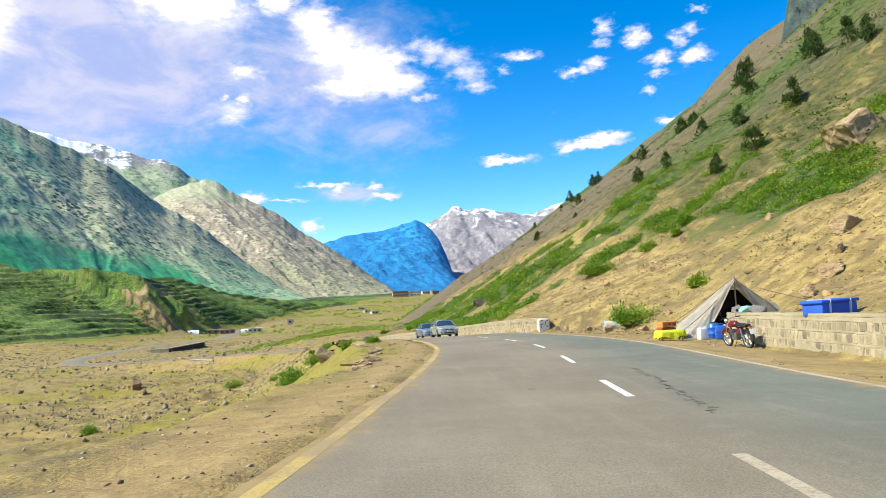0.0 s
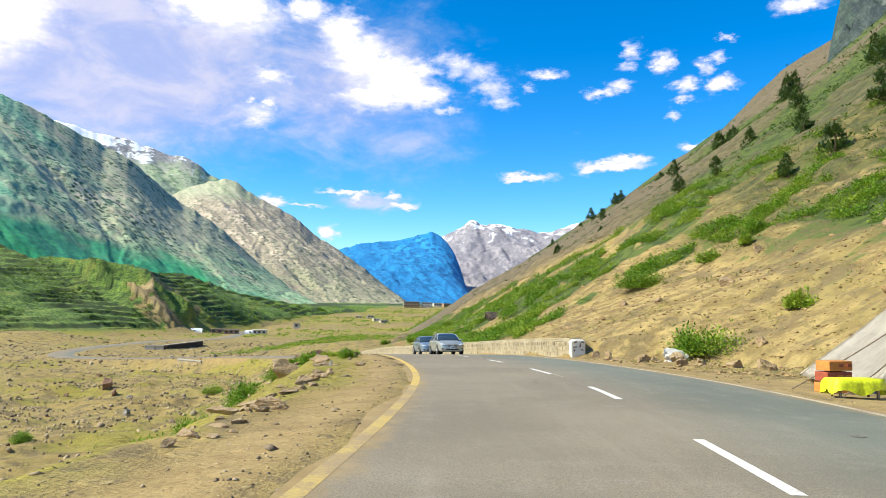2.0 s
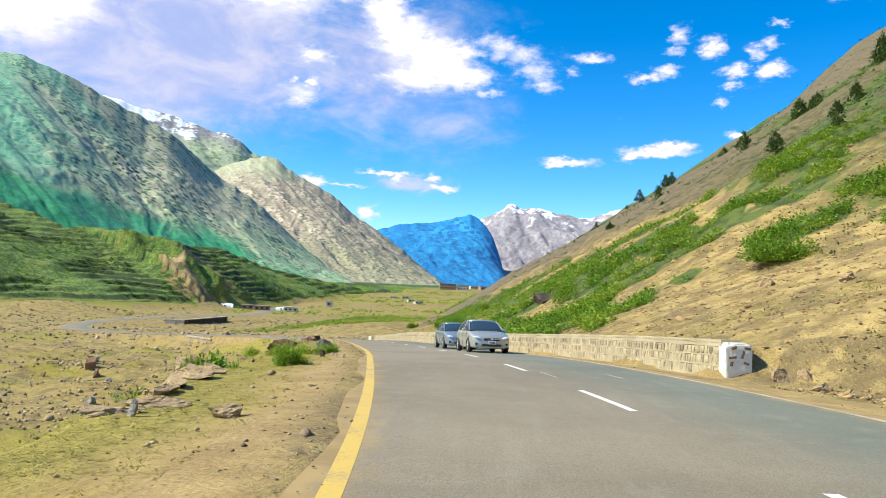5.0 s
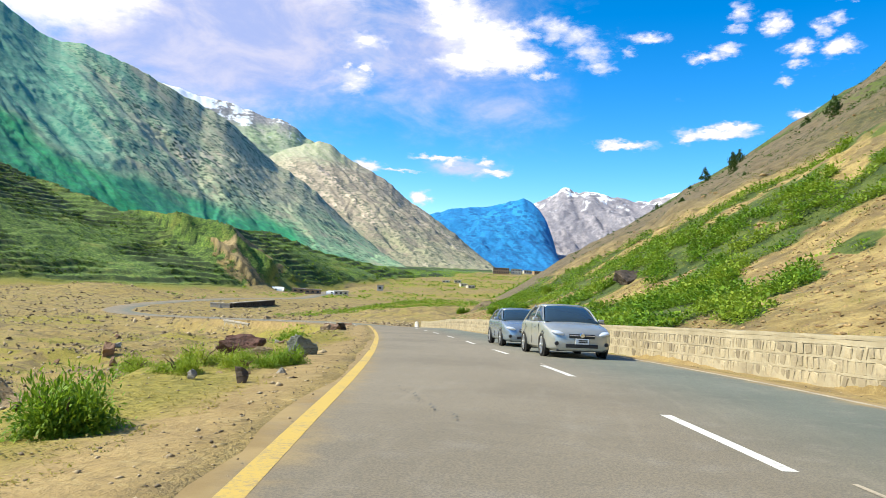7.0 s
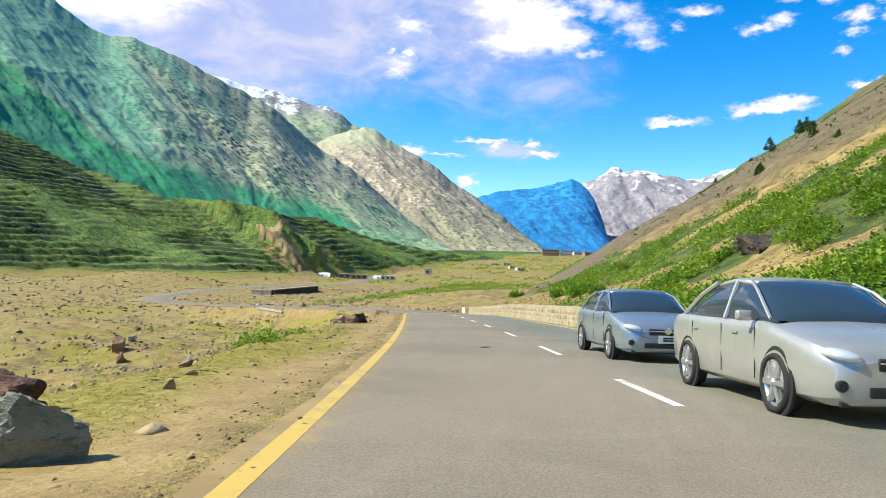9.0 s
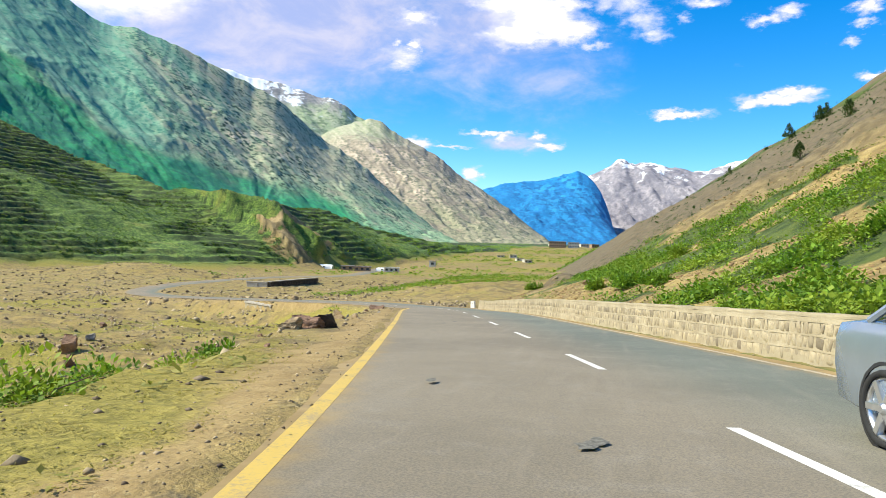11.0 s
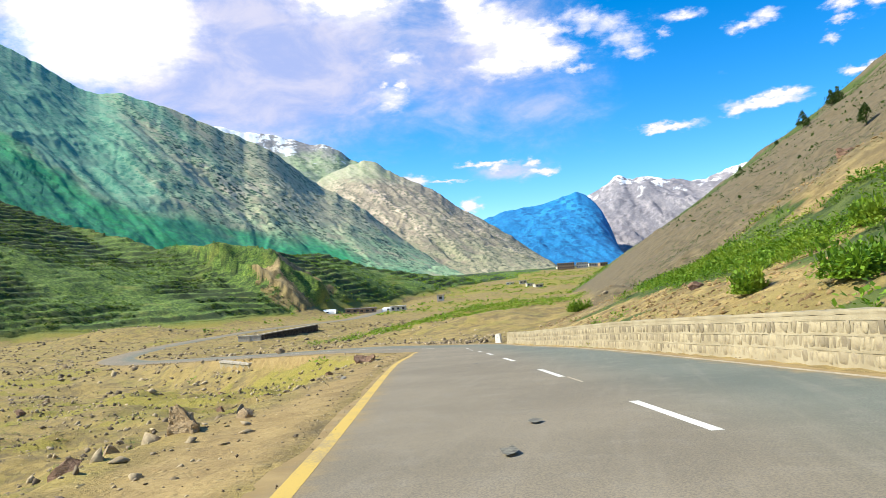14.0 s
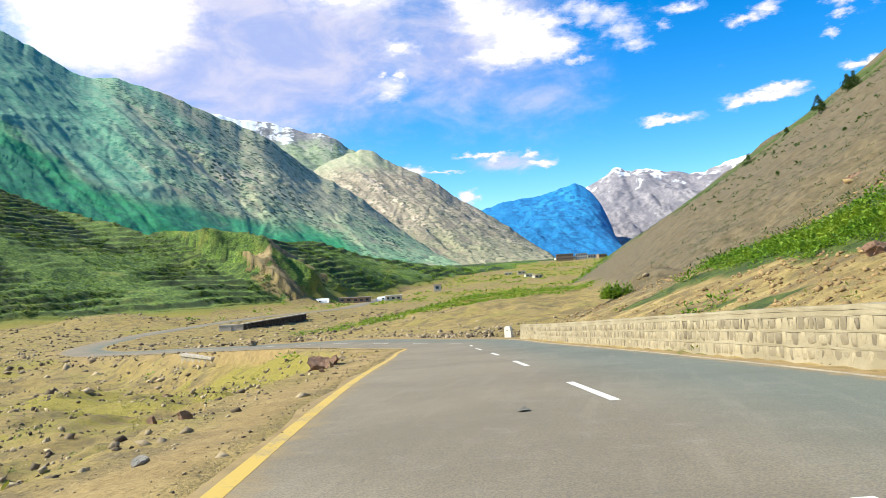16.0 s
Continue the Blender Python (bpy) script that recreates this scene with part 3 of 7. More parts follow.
def mountain_nodes(rock_a, rock_b, pale, shrub, green_a, green_b, low, high, snow, amount, unit=1.0, teal=0.0, crown=None):
    """Broken rock with green up to a height, shrubs in dots and snow patches above a height. unit: size of the marks."""
    def build(n):
        p = place(n)
        z = n.add("ShaderNodeSeparateXYZ", Vector=p).outputs[2]
        big, mid, small, crisp = n.noise(p, 0.0045 / unit, 6, 0.62), n.noise(p, 0.02 / unit, 6, 0.68), n.noise(p, 0.09 / unit, 6, 0.72), n.noise(p, 0.30 / unit, 5, 0.75)
        flow = n.add("ShaderNodeCombineXYZ", X=mask(n, "slant"), Y=n.math("MULTIPLY", mask(n, "across"), 0.10), Z=0.0).outputs[0]
        run_a, run_b, run_c = n.noise(flow, 0.55, 6, 0.65), n.noise(flow, 2.2, 6, 0.7), n.noise(n.scaled(flow, 1, 3.5, 1), 5.0, 5, 0.72)
        mixed = n.math("ADD", n.math("MULTIPLY", mid, 0.45), n.math("ADD", n.math("MULTIPLY", small, 0.35), n.math("MULTIPLY", run_b, 0.20)))
        rock = n.mix(n.step(mixed, 0.43, 0.57), rock_a, rock_b)
        crag = n.math("ADD", n.math("MULTIPLY", run_a, 0.5), n.math("ADD", n.math("MULTIPLY", mid, 0.3), n.math("MULTIPLY", run_c, 0.2)))
        rock = n.mix(n.step(crag, 0.51, 0.60, 0.0, 0.85), rock, pale)
        green = n.mix(n.step(n.math("ADD", n.math("MULTIPLY", small, 0.5), n.math("MULTIPLY", run_b, 0.5)), 0.40, 0.60), green_a, green_b)
        hgt = n.math("ADD", z, n.math("MULTIPLY", n.math("SUBTRACT", big, 0.5), 700.0))
        cov = n.math("MULTIPLY", n.step(hgt, low, high, 1.0, 0.0), n.step(n.math("ADD", n.math("MULTIPLY", mid, 0.5), n.math("MULTIPLY", run_a, 0.5)), 0.44, 0.54))
        cov = n.math("MULTIPLY", cov, n.step(crag, 0.50, 0.58, 1.0, 0.25))
        if teal:
            cov = n.math("MULTIPLY", cov, n.step(n.math("ADD", mask(n, "across"), n.math("MULTIPLY", mid, 20.0)), -24.0, -14.0, 1.0, 0.35))
        colour = n.mix(n.math("MULTIPLY", cov, amount), rock, green)
        low_green = n.math("MULTIPLY", n.step(n.math("ADD", z, n.math("MULTIPLY", n.math("SUBTRACT", big, 0.5), 260.0)), 50, 150, 1.0, 0.0), n.step(mid, 0.35, 0.5))
        colour = n.mix(n.math("MULTIPLY", low_green, amount * 0.8), colour, n.mix(n.step(small, 0.35, 0.65), green_a, green_b))
        colour = n.mix(n.step(run_c, 0.56, 0.66, 0.0, 0.22), colour, n.mix(0.5, rock_a, shrub))
        # Emerald and teal band along the slope's foot.
        foot_band = n.mix(n.step(n.math("ADD", n.math("MULTIPLY", run_a, 0.5), n.math("MULTIPLY", small, 0.5)), 0.40, 0.60), (0.0, 0.20, 0.13, 1), (0.01, 0.40, 0.14, 1))
        foot_band = n.mix(n.step(run_b, 0.50, 0.66, 0.0, 0.6), foot_band, (0.06, 0.33, 0.20, 1))
        colour = n.mix(n.math("MULTIPLY", mask(n, "foot_band"), 0.94), colour, foot_band)
        fine_a = n.add("ShaderNodeTexVoronoi", Vector=p, Scale=0.075 / unit)
        fine_b = n.add("ShaderNodeTexVoronoi", Vector=p, Scale=0.16 / unit)
        dots = n.math("MULTIPLY", n.step(n.math("ADD", fine_a.outputs["Distance"], n.math("MULTIPLY", crisp, 0.3)), 0.52, 0.60, 1.0, 0.0), n.step(n.math("ADD", n.math("MULTIPLY", run_a, 0.5), n.math("MULTIPLY", mid, 0.5)), 0.42, 0.52))
        dots = n.math("MAXIMUM", dots, n.math("MULTIPLY", n.step(n.math("ADD", fine_b.outputs["Distance"], n.math("MULTIPLY", crisp, 0.35)), 0.52, 0.60, 1.0, 0.0), n.step(n.math("ADD", n.math("MULTIPLY", run_b, 0.5), n.math("MULTIPLY", small, 0.5)), 0.46, 0.56, 0.0, 0.9)))
        dots = n.math("MULTIPLY", dots, n.step(mask(n, "foot_band"), 0.0, 1.0, 1.0, 0.25))
        colour = n.mix(n.math("MULTIPLY", dots, min(1.0, amount + 0.25)), colour, shrub)
        bare = n.step(mask(n, "foot_band"), 0.0, 0.9, 1.0, 0.0)
        colour = n.mix(n.math("MULTIPLY", bare, n.step(crisp, 0.56, 0.64, 0.0, 0.35)), colour, n.mix(0.5, rock_a, shrub))
        colour = n.mix(n.math("MULTIPLY", bare, n.step(crisp, 0.36, 0.44, 0.55, 0.0)), colour, pale)
        if teal:
            colour = n.mix(n.math("MULTIPLY", n.step(n.math("ADD", n.math("MULTIPLY", n.noise(flow, 0.32, 5, 0.65), 30.0), mask(n, "across")), -24.0, -12.0, 1.0, 0.05), n.math("MULTIPLY", bare, teal)), colour, n.mix(small, (0.02, 0.26, 0.20, 1), (0.16, 0.46, 0.31, 1)))
        if crown:
            over = n.step(n.math("ADD", z, n.math("MULTIPLY", n.math("SUBTRACT", n.math("ADD", big, mid), 1.0), 160.0)), crown[0], crown[1], 0.0, 0.9)
            colour = n.mix(over, colour, n.mix(n.step(n.math("ADD", n.math("MULTIPLY", run_b, 0.5), n.math("MULTIPLY", small, 0.5)), 0.42, 0.58), crown[2], crown[3]))
        streak = n.noise(n.scaled(p, 1.0, 1.0, 0.35), 0.011, 6, 0.68)
        s = n.step(n.math("ADD", n.math("MULTIPLY", n.math("SUBTRACT", streak, 0.5), 900.0), z), snow - 25, snow + 25)
        colour = n.mix(s, colour, (0.86, 0.87, 0.90, 1))
        height = n.math("ADD", mid, n.math("ADD", n.math("MULTIPLY", run_b, 0.22), n.math("ADD", n.math("MULTIPLY", small, 0.45), n.math("MULTIPLY", crisp, 0.16))))
        finish(n, colour, 0.95, height, 0.7, 2.8 * unit)
    return build


# ---- the large structure ----
def growing(first, last, start, rate):
    out, stepw = [first], start
    while out[-1] < last:
        stepw += stepw * rate
        out.append(out[-1] + stepw)
    return np.array(out)


off_in = np.arange(-24, 44.01, 0.36)
off = np.concatenate([-growing(24, 4200, 0.38, 0.06)[:0:-1], off_in, growing(44, 2600, 0.38, 0.06)[1:]])
ys = np.concatenate([-growing(14, 1500, 0.6, 0.12)[:0:-1], np.arange(-14, 152, 0.48), growing(152, 4750, 0.5, 0.03)])
bend_x = np.where(ys < 145, road_x(np.minimum(ys, 145)), -23.0 - 0.25 * np.clip(ys - 145, 0, 60))
O, Y = np.meshgrid(off, ys)
X = O + bend_x[:, None] * np.exp(-(O / 600) ** 2)
Z, covers = terrain(X, Y)
Z = Z - 3.0 * smooth(0.4, 1.0, covers["farm"]) * (Y < 1000)
ground = new("ground", grid_mesh("ground", X, Y, Z, covers))
ground.data.materials.append(material("ground", ground_nodes))
tagged(ground, "sandy stony valley ground with green terraces and scrub", "ground", kind="structure")


TA, TR = np.meshgrid(np.radians(np.arange(-62, -7, 0.16)), np.arange(270, 860, 1.7))
TX, TY = TR * np.sin(TA), TR * np.cos(TA) + 45
TZ, covers = terrain(TX, TY)
TZ = TZ - 3.5 * (1 - smooth(0.0, 0.35, covers["farm"]))
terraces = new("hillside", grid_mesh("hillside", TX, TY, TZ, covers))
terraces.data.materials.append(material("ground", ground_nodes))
tagged(terraces, "green hillside of narrow farm terraces above the flats", "hillside", kind="structure")


def ribbon(name, left, right, lift, i0, i1, columns=9, wobble=0.0):
    """A strip along the road's line between two offsets."""
    offs = np.linspace(left, right, columns)
    P, S = PATH3[i0:i1], SIDE[i0:i1]
    o = np.repeat(offs[None], len(P), 0)
    if wobble:
        s = np.arange(len(P), dtype=float)
        o[:, 0] += wobble * fbm(s / 3.0, s * 0 + 0.5, 3, 91)
        o[:, -1] += wobble * fbm(s / 3.0, s * 0 + 7.5, 3, 92)
    return grid_mesh(name, P[:, None, 0] + o * S[:, None, 0], P[:, None, 1] + o * S[:, None, 1], P[:, None, 2] + lift + 0 * o)


def asphalt_nodes(n):
    p = place(n)
    big, mid, small = n.noise(p, 0.25, 5, 0.6), n.noise(p, 2.2, 5, 0.6), n.noise(p, 55.0, 3, 0.7)
    side = mask(n, "side")
    colour = n.mix(n.step(big, 0.35, 0.65), (0.235, 0.192, 0.13, 1), (0.305, 0.25, 0.172, 1))
    colour = n.mix(n.step(side, -0.6, 2.4, 0.0, 0.85), colour, n.mix(n.step(big, 0.35, 0.65), (0.125, 0.155, 0.125, 1), (0.17, 0.20, 0.16, 1)))
    colour = n.mix(n.step(mid, 0.5, 0.75, 0.0, 0.35), colour, (0.35, 0.31, 0.25, 1))
    colour = n.mix(n.step(small, 0.36, 0.66, 0.0, 0.65), colour, (0.10, 0.095, 0.08, 1))
    streak = n.noise(n.scaled(p, 6.0, 0.5, 1.0), 0.6, 4, 0.6)
    colour = n.mix(n.step(streak, 0.5, 0.75, 0.0, 0.14), colour, (0.40, 0.345, 0.265, 1))
    wide = n.math("ADD", n.math("ABSOLUTE", n.math("SUBTRACT", side, -0.1)), n.math("MULTIPLY", n.math("SUBTRACT", mid, 0.5), 0.9))
    colour = n.mix(n.step(wide, 3.25, 3.85, 0.0, 0.97), colour, n.mix(n.step(n.noise(p, 1.6, 5, 0.6), 0.35, 0.65), (0.275, 0.185, 0.070, 1), (0.37, 0.26, 0.105, 1)))
    finish(n, colour, 0.85, n.math("ADD", small, mid), 0.35, 0.006)


road = new("road", ribbon("road", -LANE_L - 0.20, LANE_R + 0.40, 0.0, 0, len(PATH3), 13, 0.16))
road.data.attributes.new("side", "FLOAT", "POINT").data.foreach_set("value", np.tile(np.linspace(-LANE_L - 0.20, LANE_R + 0.40, 13), len(PATH3)).astype(np.float32))
road.data.materials.append(material("asphalt", asphalt_nodes))
tagged(road, "grey worn asphalt mountain road descending in curves", "road", kind="structure")


def mountain(name, label, ridge, base, zbase, mat, seed, relief=0.10, steps=60, power=1.0, slant=1.6, foot=None, lean=0.9, pitch=0.16, gully=0.0):
    """A mountain whose crest runs through azimuths and elevations at growing distance, falling to the valley in front and behind."""
    raz, rel, rdist = (np.array(v, float) for v in zip(*ridge))
    A = np.arange(raz[0], raz[-1], pitch)
    crest_r = np.interp(A, raz, rdist)
    crest_z = crest_r * np.tan(np.radians(hermite(raz, rel, A)))
    jag = crest_r * 0.0014 * fbm(A * 1.9, A * 0 + seed, 3, seed, 0.5)
    base_r = np.interp(A, [raz[0], raz[-1]], base)
    u = np.concatenate([np.linspace(0, 1, steps), np.linspace(1, 1.5, 10)[1:]])
    U, AA = np.meshgrid(u, A)
    R = base_r[:, None] + (crest_r - base_r)[:, None] * U
    h = np.where(U <= 1, np.clip(U, 0, 1) ** power, 1 - (U - 1) * 1.6)
    reach = int(11.2 / pitch)
    kern = np.exp(-(np.arange(-reach, reach + 1) * pitch / 5.1) ** 2)
    even = np.convolve(np.pad(crest_z, reach, mode="edge"), kern / kern.sum(), mode="valid")
    Zm = zbase + (even[:, None] - zbase) * h + (crest_z - even)[:, None] * np.clip(U, 0, 1) ** 2.6 + jag[:, None] * np.clip(U, 0, 1) ** 8
    hump = np.sin(np.pi * np.clip(U, 0, 1)) ** 0.8
    amp = relief * np.clip(crest_z[:, None] - zbase, 0, None) * hump
    spur = fbm(AA * 0.11 + slant * U, U * 0.9 - 0.03 * AA, 5, seed + 1, 0.5, True)
    Zm = Zm + amp * (0.75 * spur + 0.30 * fbm(AA * 1.1 + 6 * slant * U, U * 7, 4, seed + 5)) - amp * 0.35
    rad = np.radians(AA)
    if gully:
        # ribs that run slantwise down the slope, and crags on them
        wx, wy = R * np.sin(rad), R * np.cos(rad)
        q = np.degrees(np.arctan2(Zm, R)) + lean * AA
        twist = 0.9 * fbm(wx / 210, wy / 210, 3, seed + 3)
        rib = fbm(q * 0.42 + twist, AA * 0.07 + q * 0.03, 5, seed + 11, 0.6, True)
        knob = fbm(wx / 42, wy / 42, 5, seed + 13, 0.6)
        Zm = Zm + gully * hump * (9.0 * np.minimum(rib, 0.8) + 4.0 * knob + 5.0 * np.clip(knob - 0.35, 0, 1)) - gully * 5.0 * hump
    rise = np.degrees(np.arctan2(Zm, R))
    covers = {"slant": rise + lean * AA, "across": AA}
    if foot:
        covers["foot_band"] = 1 - smooth(-0.4, 1.1, rise - np.interp(AA, *zip(*foot)) + 0.5 * fbm(AA * 0.5 + rise * 0.6, rise * 0.9, 4, seed + 9))
    ob = new(name, grid_mesh(name, R * np.sin(rad), R * np.cos(rad) + 45, Zm, covers))
    ob.data.materials.append(mat)
    return tagged(ob, label, "mountain", kind="structure")


grey_green = material("grey green slope", mountain_nodes((0.48, 0.435, 0.28, 1), (0.68, 0.585, 0.39, 1), (0.88, 0.68, 0.47, 1), (0.02, 0.07, 0.04, 1), (0.10, 0.36, 0.18, 1), (0.27, 0.52, 0.25, 1), 420, 900, 900, 0.85, 0.75, 0.76))
brown_slope = material("brown slope", mountain_nodes((0.33, 0.275, 0.20, 1), (0.52, 0.42, 0.31, 1), (0.82, 0.64, 0.48, 1), (0.05, 0.085, 0.05, 1), (0.20, 0.25, 0.13, 1), (0.30, 0.34, 0.17, 1), 60, 300, 1200, 0.45, 0.95, 0.0,
                                                           (300, 380, (0.27, 0.32, 0.18, 1), (0.45, 0.44, 0.30, 1))))
high_slope = material("high slope", mountain_nodes((0.34, 0.38, 0.26, 1), (0.48, 0.50, 0.34, 1), (0.66, 0.60, 0.46, 1), (0.17, 0.24, 0.13, 1), (0.26, 0.41, 0.17, 1), (0.40, 0.52, 0.24, 1), 600, 1000, 640, 0.7, 1.8, 0.0,
                                                         (540, 640, (0.17, 0.165, 0.19, 1), (0.33, 0.30, 0.31, 1))))
# Distant haze and shade are put into these blues; not the rock's own colour.
haze_blue = material("haze blue far slope", mountain_nodes((0.006, 0.17, 0.43, 1), (0.012, 0.26, 0.57, 1), (0.03, 0.32, 0.62, 1), (0.003, 0.11, 0.31, 1), (0.004, 0.14, 0.36, 1), (0.010, 0.20, 0.46, 1), 200, 400, 560, 0.6, 2.6))
pale_rock = material("pale far rock", mountain_nodes((0.20, 0.19, 0.22, 1), (0.33, 0.30, 0.32, 1), (0.46, 0.42, 0.43, 1), (0.14, 0.135, 0.16, 1), (0.2, 0.2, 0.17, 1), (0.24, 0.24, 0.2, 1), 60, 120, 520, 0.3, 2.0))
crag_rock = material("dark crag rock", mountain_nodes((0.022, 0.034, 0.042, 1), (0.07, 0.085, 0.088, 1), (0.19, 0.19, 0.175, 1), (0.02, 0.035, 0.03, 1), (0.03, 0.08, 0.05, 1), (0.06, 0.12, 0.06, 1), 60, 120, 900, 0.4, 0.14))

mountain("mountain", "far pale rocky mountain with snow on its crest",
         [(-5, 3.6, 4500), (-1.7, 5.6, 4500), (0.2, 6.55, 4500), (1.1, 7.2, 4500), (1.9, 6.85, 4500), (3.1, 6.85, 4500), (5.5, 6.4, 4500), (7.1, 6.2, 4500), (8.4, 6.6, 4500), (12, 7.5, 4500), (24, 9.0, 4500)],
         (3650, 3650), 0, pale_rock, 11, 0.13, 80, pitch=0.1, gully=1.1)
# The shaded far slope, its haze carried by the blue base colour.
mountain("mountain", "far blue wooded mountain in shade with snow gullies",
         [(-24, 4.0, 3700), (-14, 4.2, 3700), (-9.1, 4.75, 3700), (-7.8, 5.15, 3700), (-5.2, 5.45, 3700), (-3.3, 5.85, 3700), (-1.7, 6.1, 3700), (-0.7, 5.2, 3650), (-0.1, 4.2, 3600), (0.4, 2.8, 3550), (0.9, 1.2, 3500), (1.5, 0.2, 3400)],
         (2900, 2900), 0, haze_blue, 17, 0.09, 60, pitch=0.1, gully=0.8)
mountain("mountain", "high green and brown mountain with snow patches",
         [(-50, 9, 3300), (-36, 11.5, 3300), (-29.4, 12.75, 3300), (-27.7, 12.4, 3300), (-25.2, 12.0, 3300), (-22.8, 11.4, 3250), (-20.4, 10.8, 3200), (-19.5, 10.1, 3200), (-16.5, 8.6, 3100), (-12, 4, 3000), (-8, 0.5, 2900)],
         (2300, 2300), 0, high_slope, 23, 0.04, 80, pitch=0.12, gully=0.8)
mountain("mountain", "brown rocky mountain with cliffs and scattered shrubs",
         [(-34, 5.0, 2500), (-24, 7.5, 2500), (-19.4, 9.5, 2500), (-18, 9.75, 2500), (-15.9, 8.55, 2450), (-13.0, 7.1, 2400), (-11.4, 5.85, 2370), (-8.2, 3.8, 2320), (-6.0, 2.1, 2280), (-4.4, 0.8, 2200), (-3.4, -0.5, 2150)],
         (1500, 1650), -8, brown_slope, 29, 0.05, 120, slant=2.4, pitch=0.09, gully=0.7)
mountain("mountain", "steep grey-green mountain side above the terraces",
         [(-66, 19, 1500), (-48, 18.5, 1500), (-42, 17.2, 1500), (-40.3, 16.3, 1500), (-37.6, 14.8, 1500), (-35, 14.65, 1500), (-33.0, 14.0, 1500), (-29.4, 12.6, 1550), (-27.2, 11.6, 1600), (-25.6, 10.9, 1600), (-22.1, 8.2, 1650), (-19.4, 6.6, 1650), (-15.8, 3.6, 1650),
          (-13.1, 1.5, 1600), (-11.3, 0.3, 1550), (-10.4, -0.6, 1500)],
         (560, 1000), -10, grey_green, 37, 0.026, 170, slant=3.0, pitch=0.095, gully=0.42,
         foot=[(-60, 17.0), (-43.7, 12.2), (-40.2, 9.7), (-36.6, 7.2), (-31.5, 5.5), (-28.7, 4.5), (-24.5, 3.8), (-20.2, 2.8), (-18.6, 1.6), (-10, -2)])
mountain("crag", "dark grey rock crag above the hillside",
         [(30.6, 17.0, 222), (31.4, 20.8, 222), (32.2, 24.0, 224), (33.4, 27, 228), (36, 30, 236), (42, 34, 245), (60, 36, 250)],
         (190, 190), 40, crag_rock, 43, 0.10, 60, pitch=0.2, gully=0.35)

# ---- helpers for things ----


def part(name, bm, mat, parent=None, label="", flat=True):
    """Links a bmesh as one mesh object, under a thing or a part when parent is given."""
    me = bpy.data.meshes.new(name)
    bm.to_mesh(me)
    bm.free()
    if not flat:
        for p in me.polygons:
            p.use_smooth = True
    me.materials.append(mat)
    ob = new(name, me)
    if parent is not None:
        ob.parent = parent
    if label:
        ob["label"] = label
    return ob


def thing(name, label, category, m=None, group=""):
    ob = new(name)
    ob.empty_display_size = 0.2
    if m is not None:
        ob.matrix_world = m
    return tagged(ob, label, category, group)


def add_box(bm, size, m=None, bevel=0.0):
    made = bmesh.ops.create_cube(bm, size=1.0)["verts"]
    bmesh.ops.transform(bm, matrix=(m or Matrix()) @ Matrix.Diagonal((*size, 1)), verts=made)
    if bevel:
        edges = list({e for v in made for e in v.link_edges})
        bmesh.ops.bevel(bm, geom=edges, offset=bevel, segments=2, affect="EDGES", profile=0.6)
    return bm


def box(size, m=None, bevel=0.0):
    return add_box(bmesh.new(), size, m, bevel)


def add_tube(bm, points, radius, sides=8, closed=False):
    """A tube along points; radius a number or one a point."""
    pts = [Vector(p) for p in points]
    rings = []
    for i, p in enumerate(pts):
        a, b = pts[i - 1] if i or closed else p, pts[(i + 1) % len(pts)] if i + 1 < len(pts) or closed else p
        turn = (b - a).to_track_quat("Z", "Y").to_matrix()
        r = radius[i] if isinstance(radius, (list, tuple)) else radius
        rings.append([bm.verts.new(p + turn @ Vector((r * math.cos(2 * math.pi * k / sides), r * math.sin(2 * math.pi * k / sides), 0))) for k in range(sides)])
    count = len(rings) if closed else len(rings) - 1
    for i in range(count):
        r0, r1 = rings[i], rings[(i + 1) % len(rings)]
        for k in range(sides):
            bm.faces.new((r0[k], r0[(k + 1) % sides], r1[(k + 1) % sides], r1[k]))
    if not closed:
        bm.faces.new(rings[0][::-1])
        bm.faces.new(rings[-1])
    return bm


def tube(points, radius, sides=8, closed=False):
    return add_tube(bmesh.new(), points, radius, sides, closed)


def lathe(profile, sides=20, m=None, hollow=False):
    """A turned body: profile of (radius, height), axis z."""
    bm = bmesh.new()
    rings = [[bm.verts.new((r * math.cos(2 * math.pi * k / sides), r * math.sin(2 * math.pi * k / sides), z)) for k in range(sides)] for r, z in profile]
    for r0, r1 in zip(rings, rings[1:]):
        for k in range(sides):
            bm.faces.new((r0[k], r0[(k + 1) % sides], r1[(k + 1) % sides], r1[k]))
    if hollow:
        for k in range(sides):
            bm.faces.new((rings[-1][k], rings[-1][(k + 1) % sides], rings[0][(k + 1) % sides], rings[0][k]))
    else:
        bm.faces.new(rings[0][::-1])
        bm.faces.new(rings[-1])
    if m is not None:
        bmesh.ops.transform(bm, matrix=m, verts=bm.verts)
    return bm


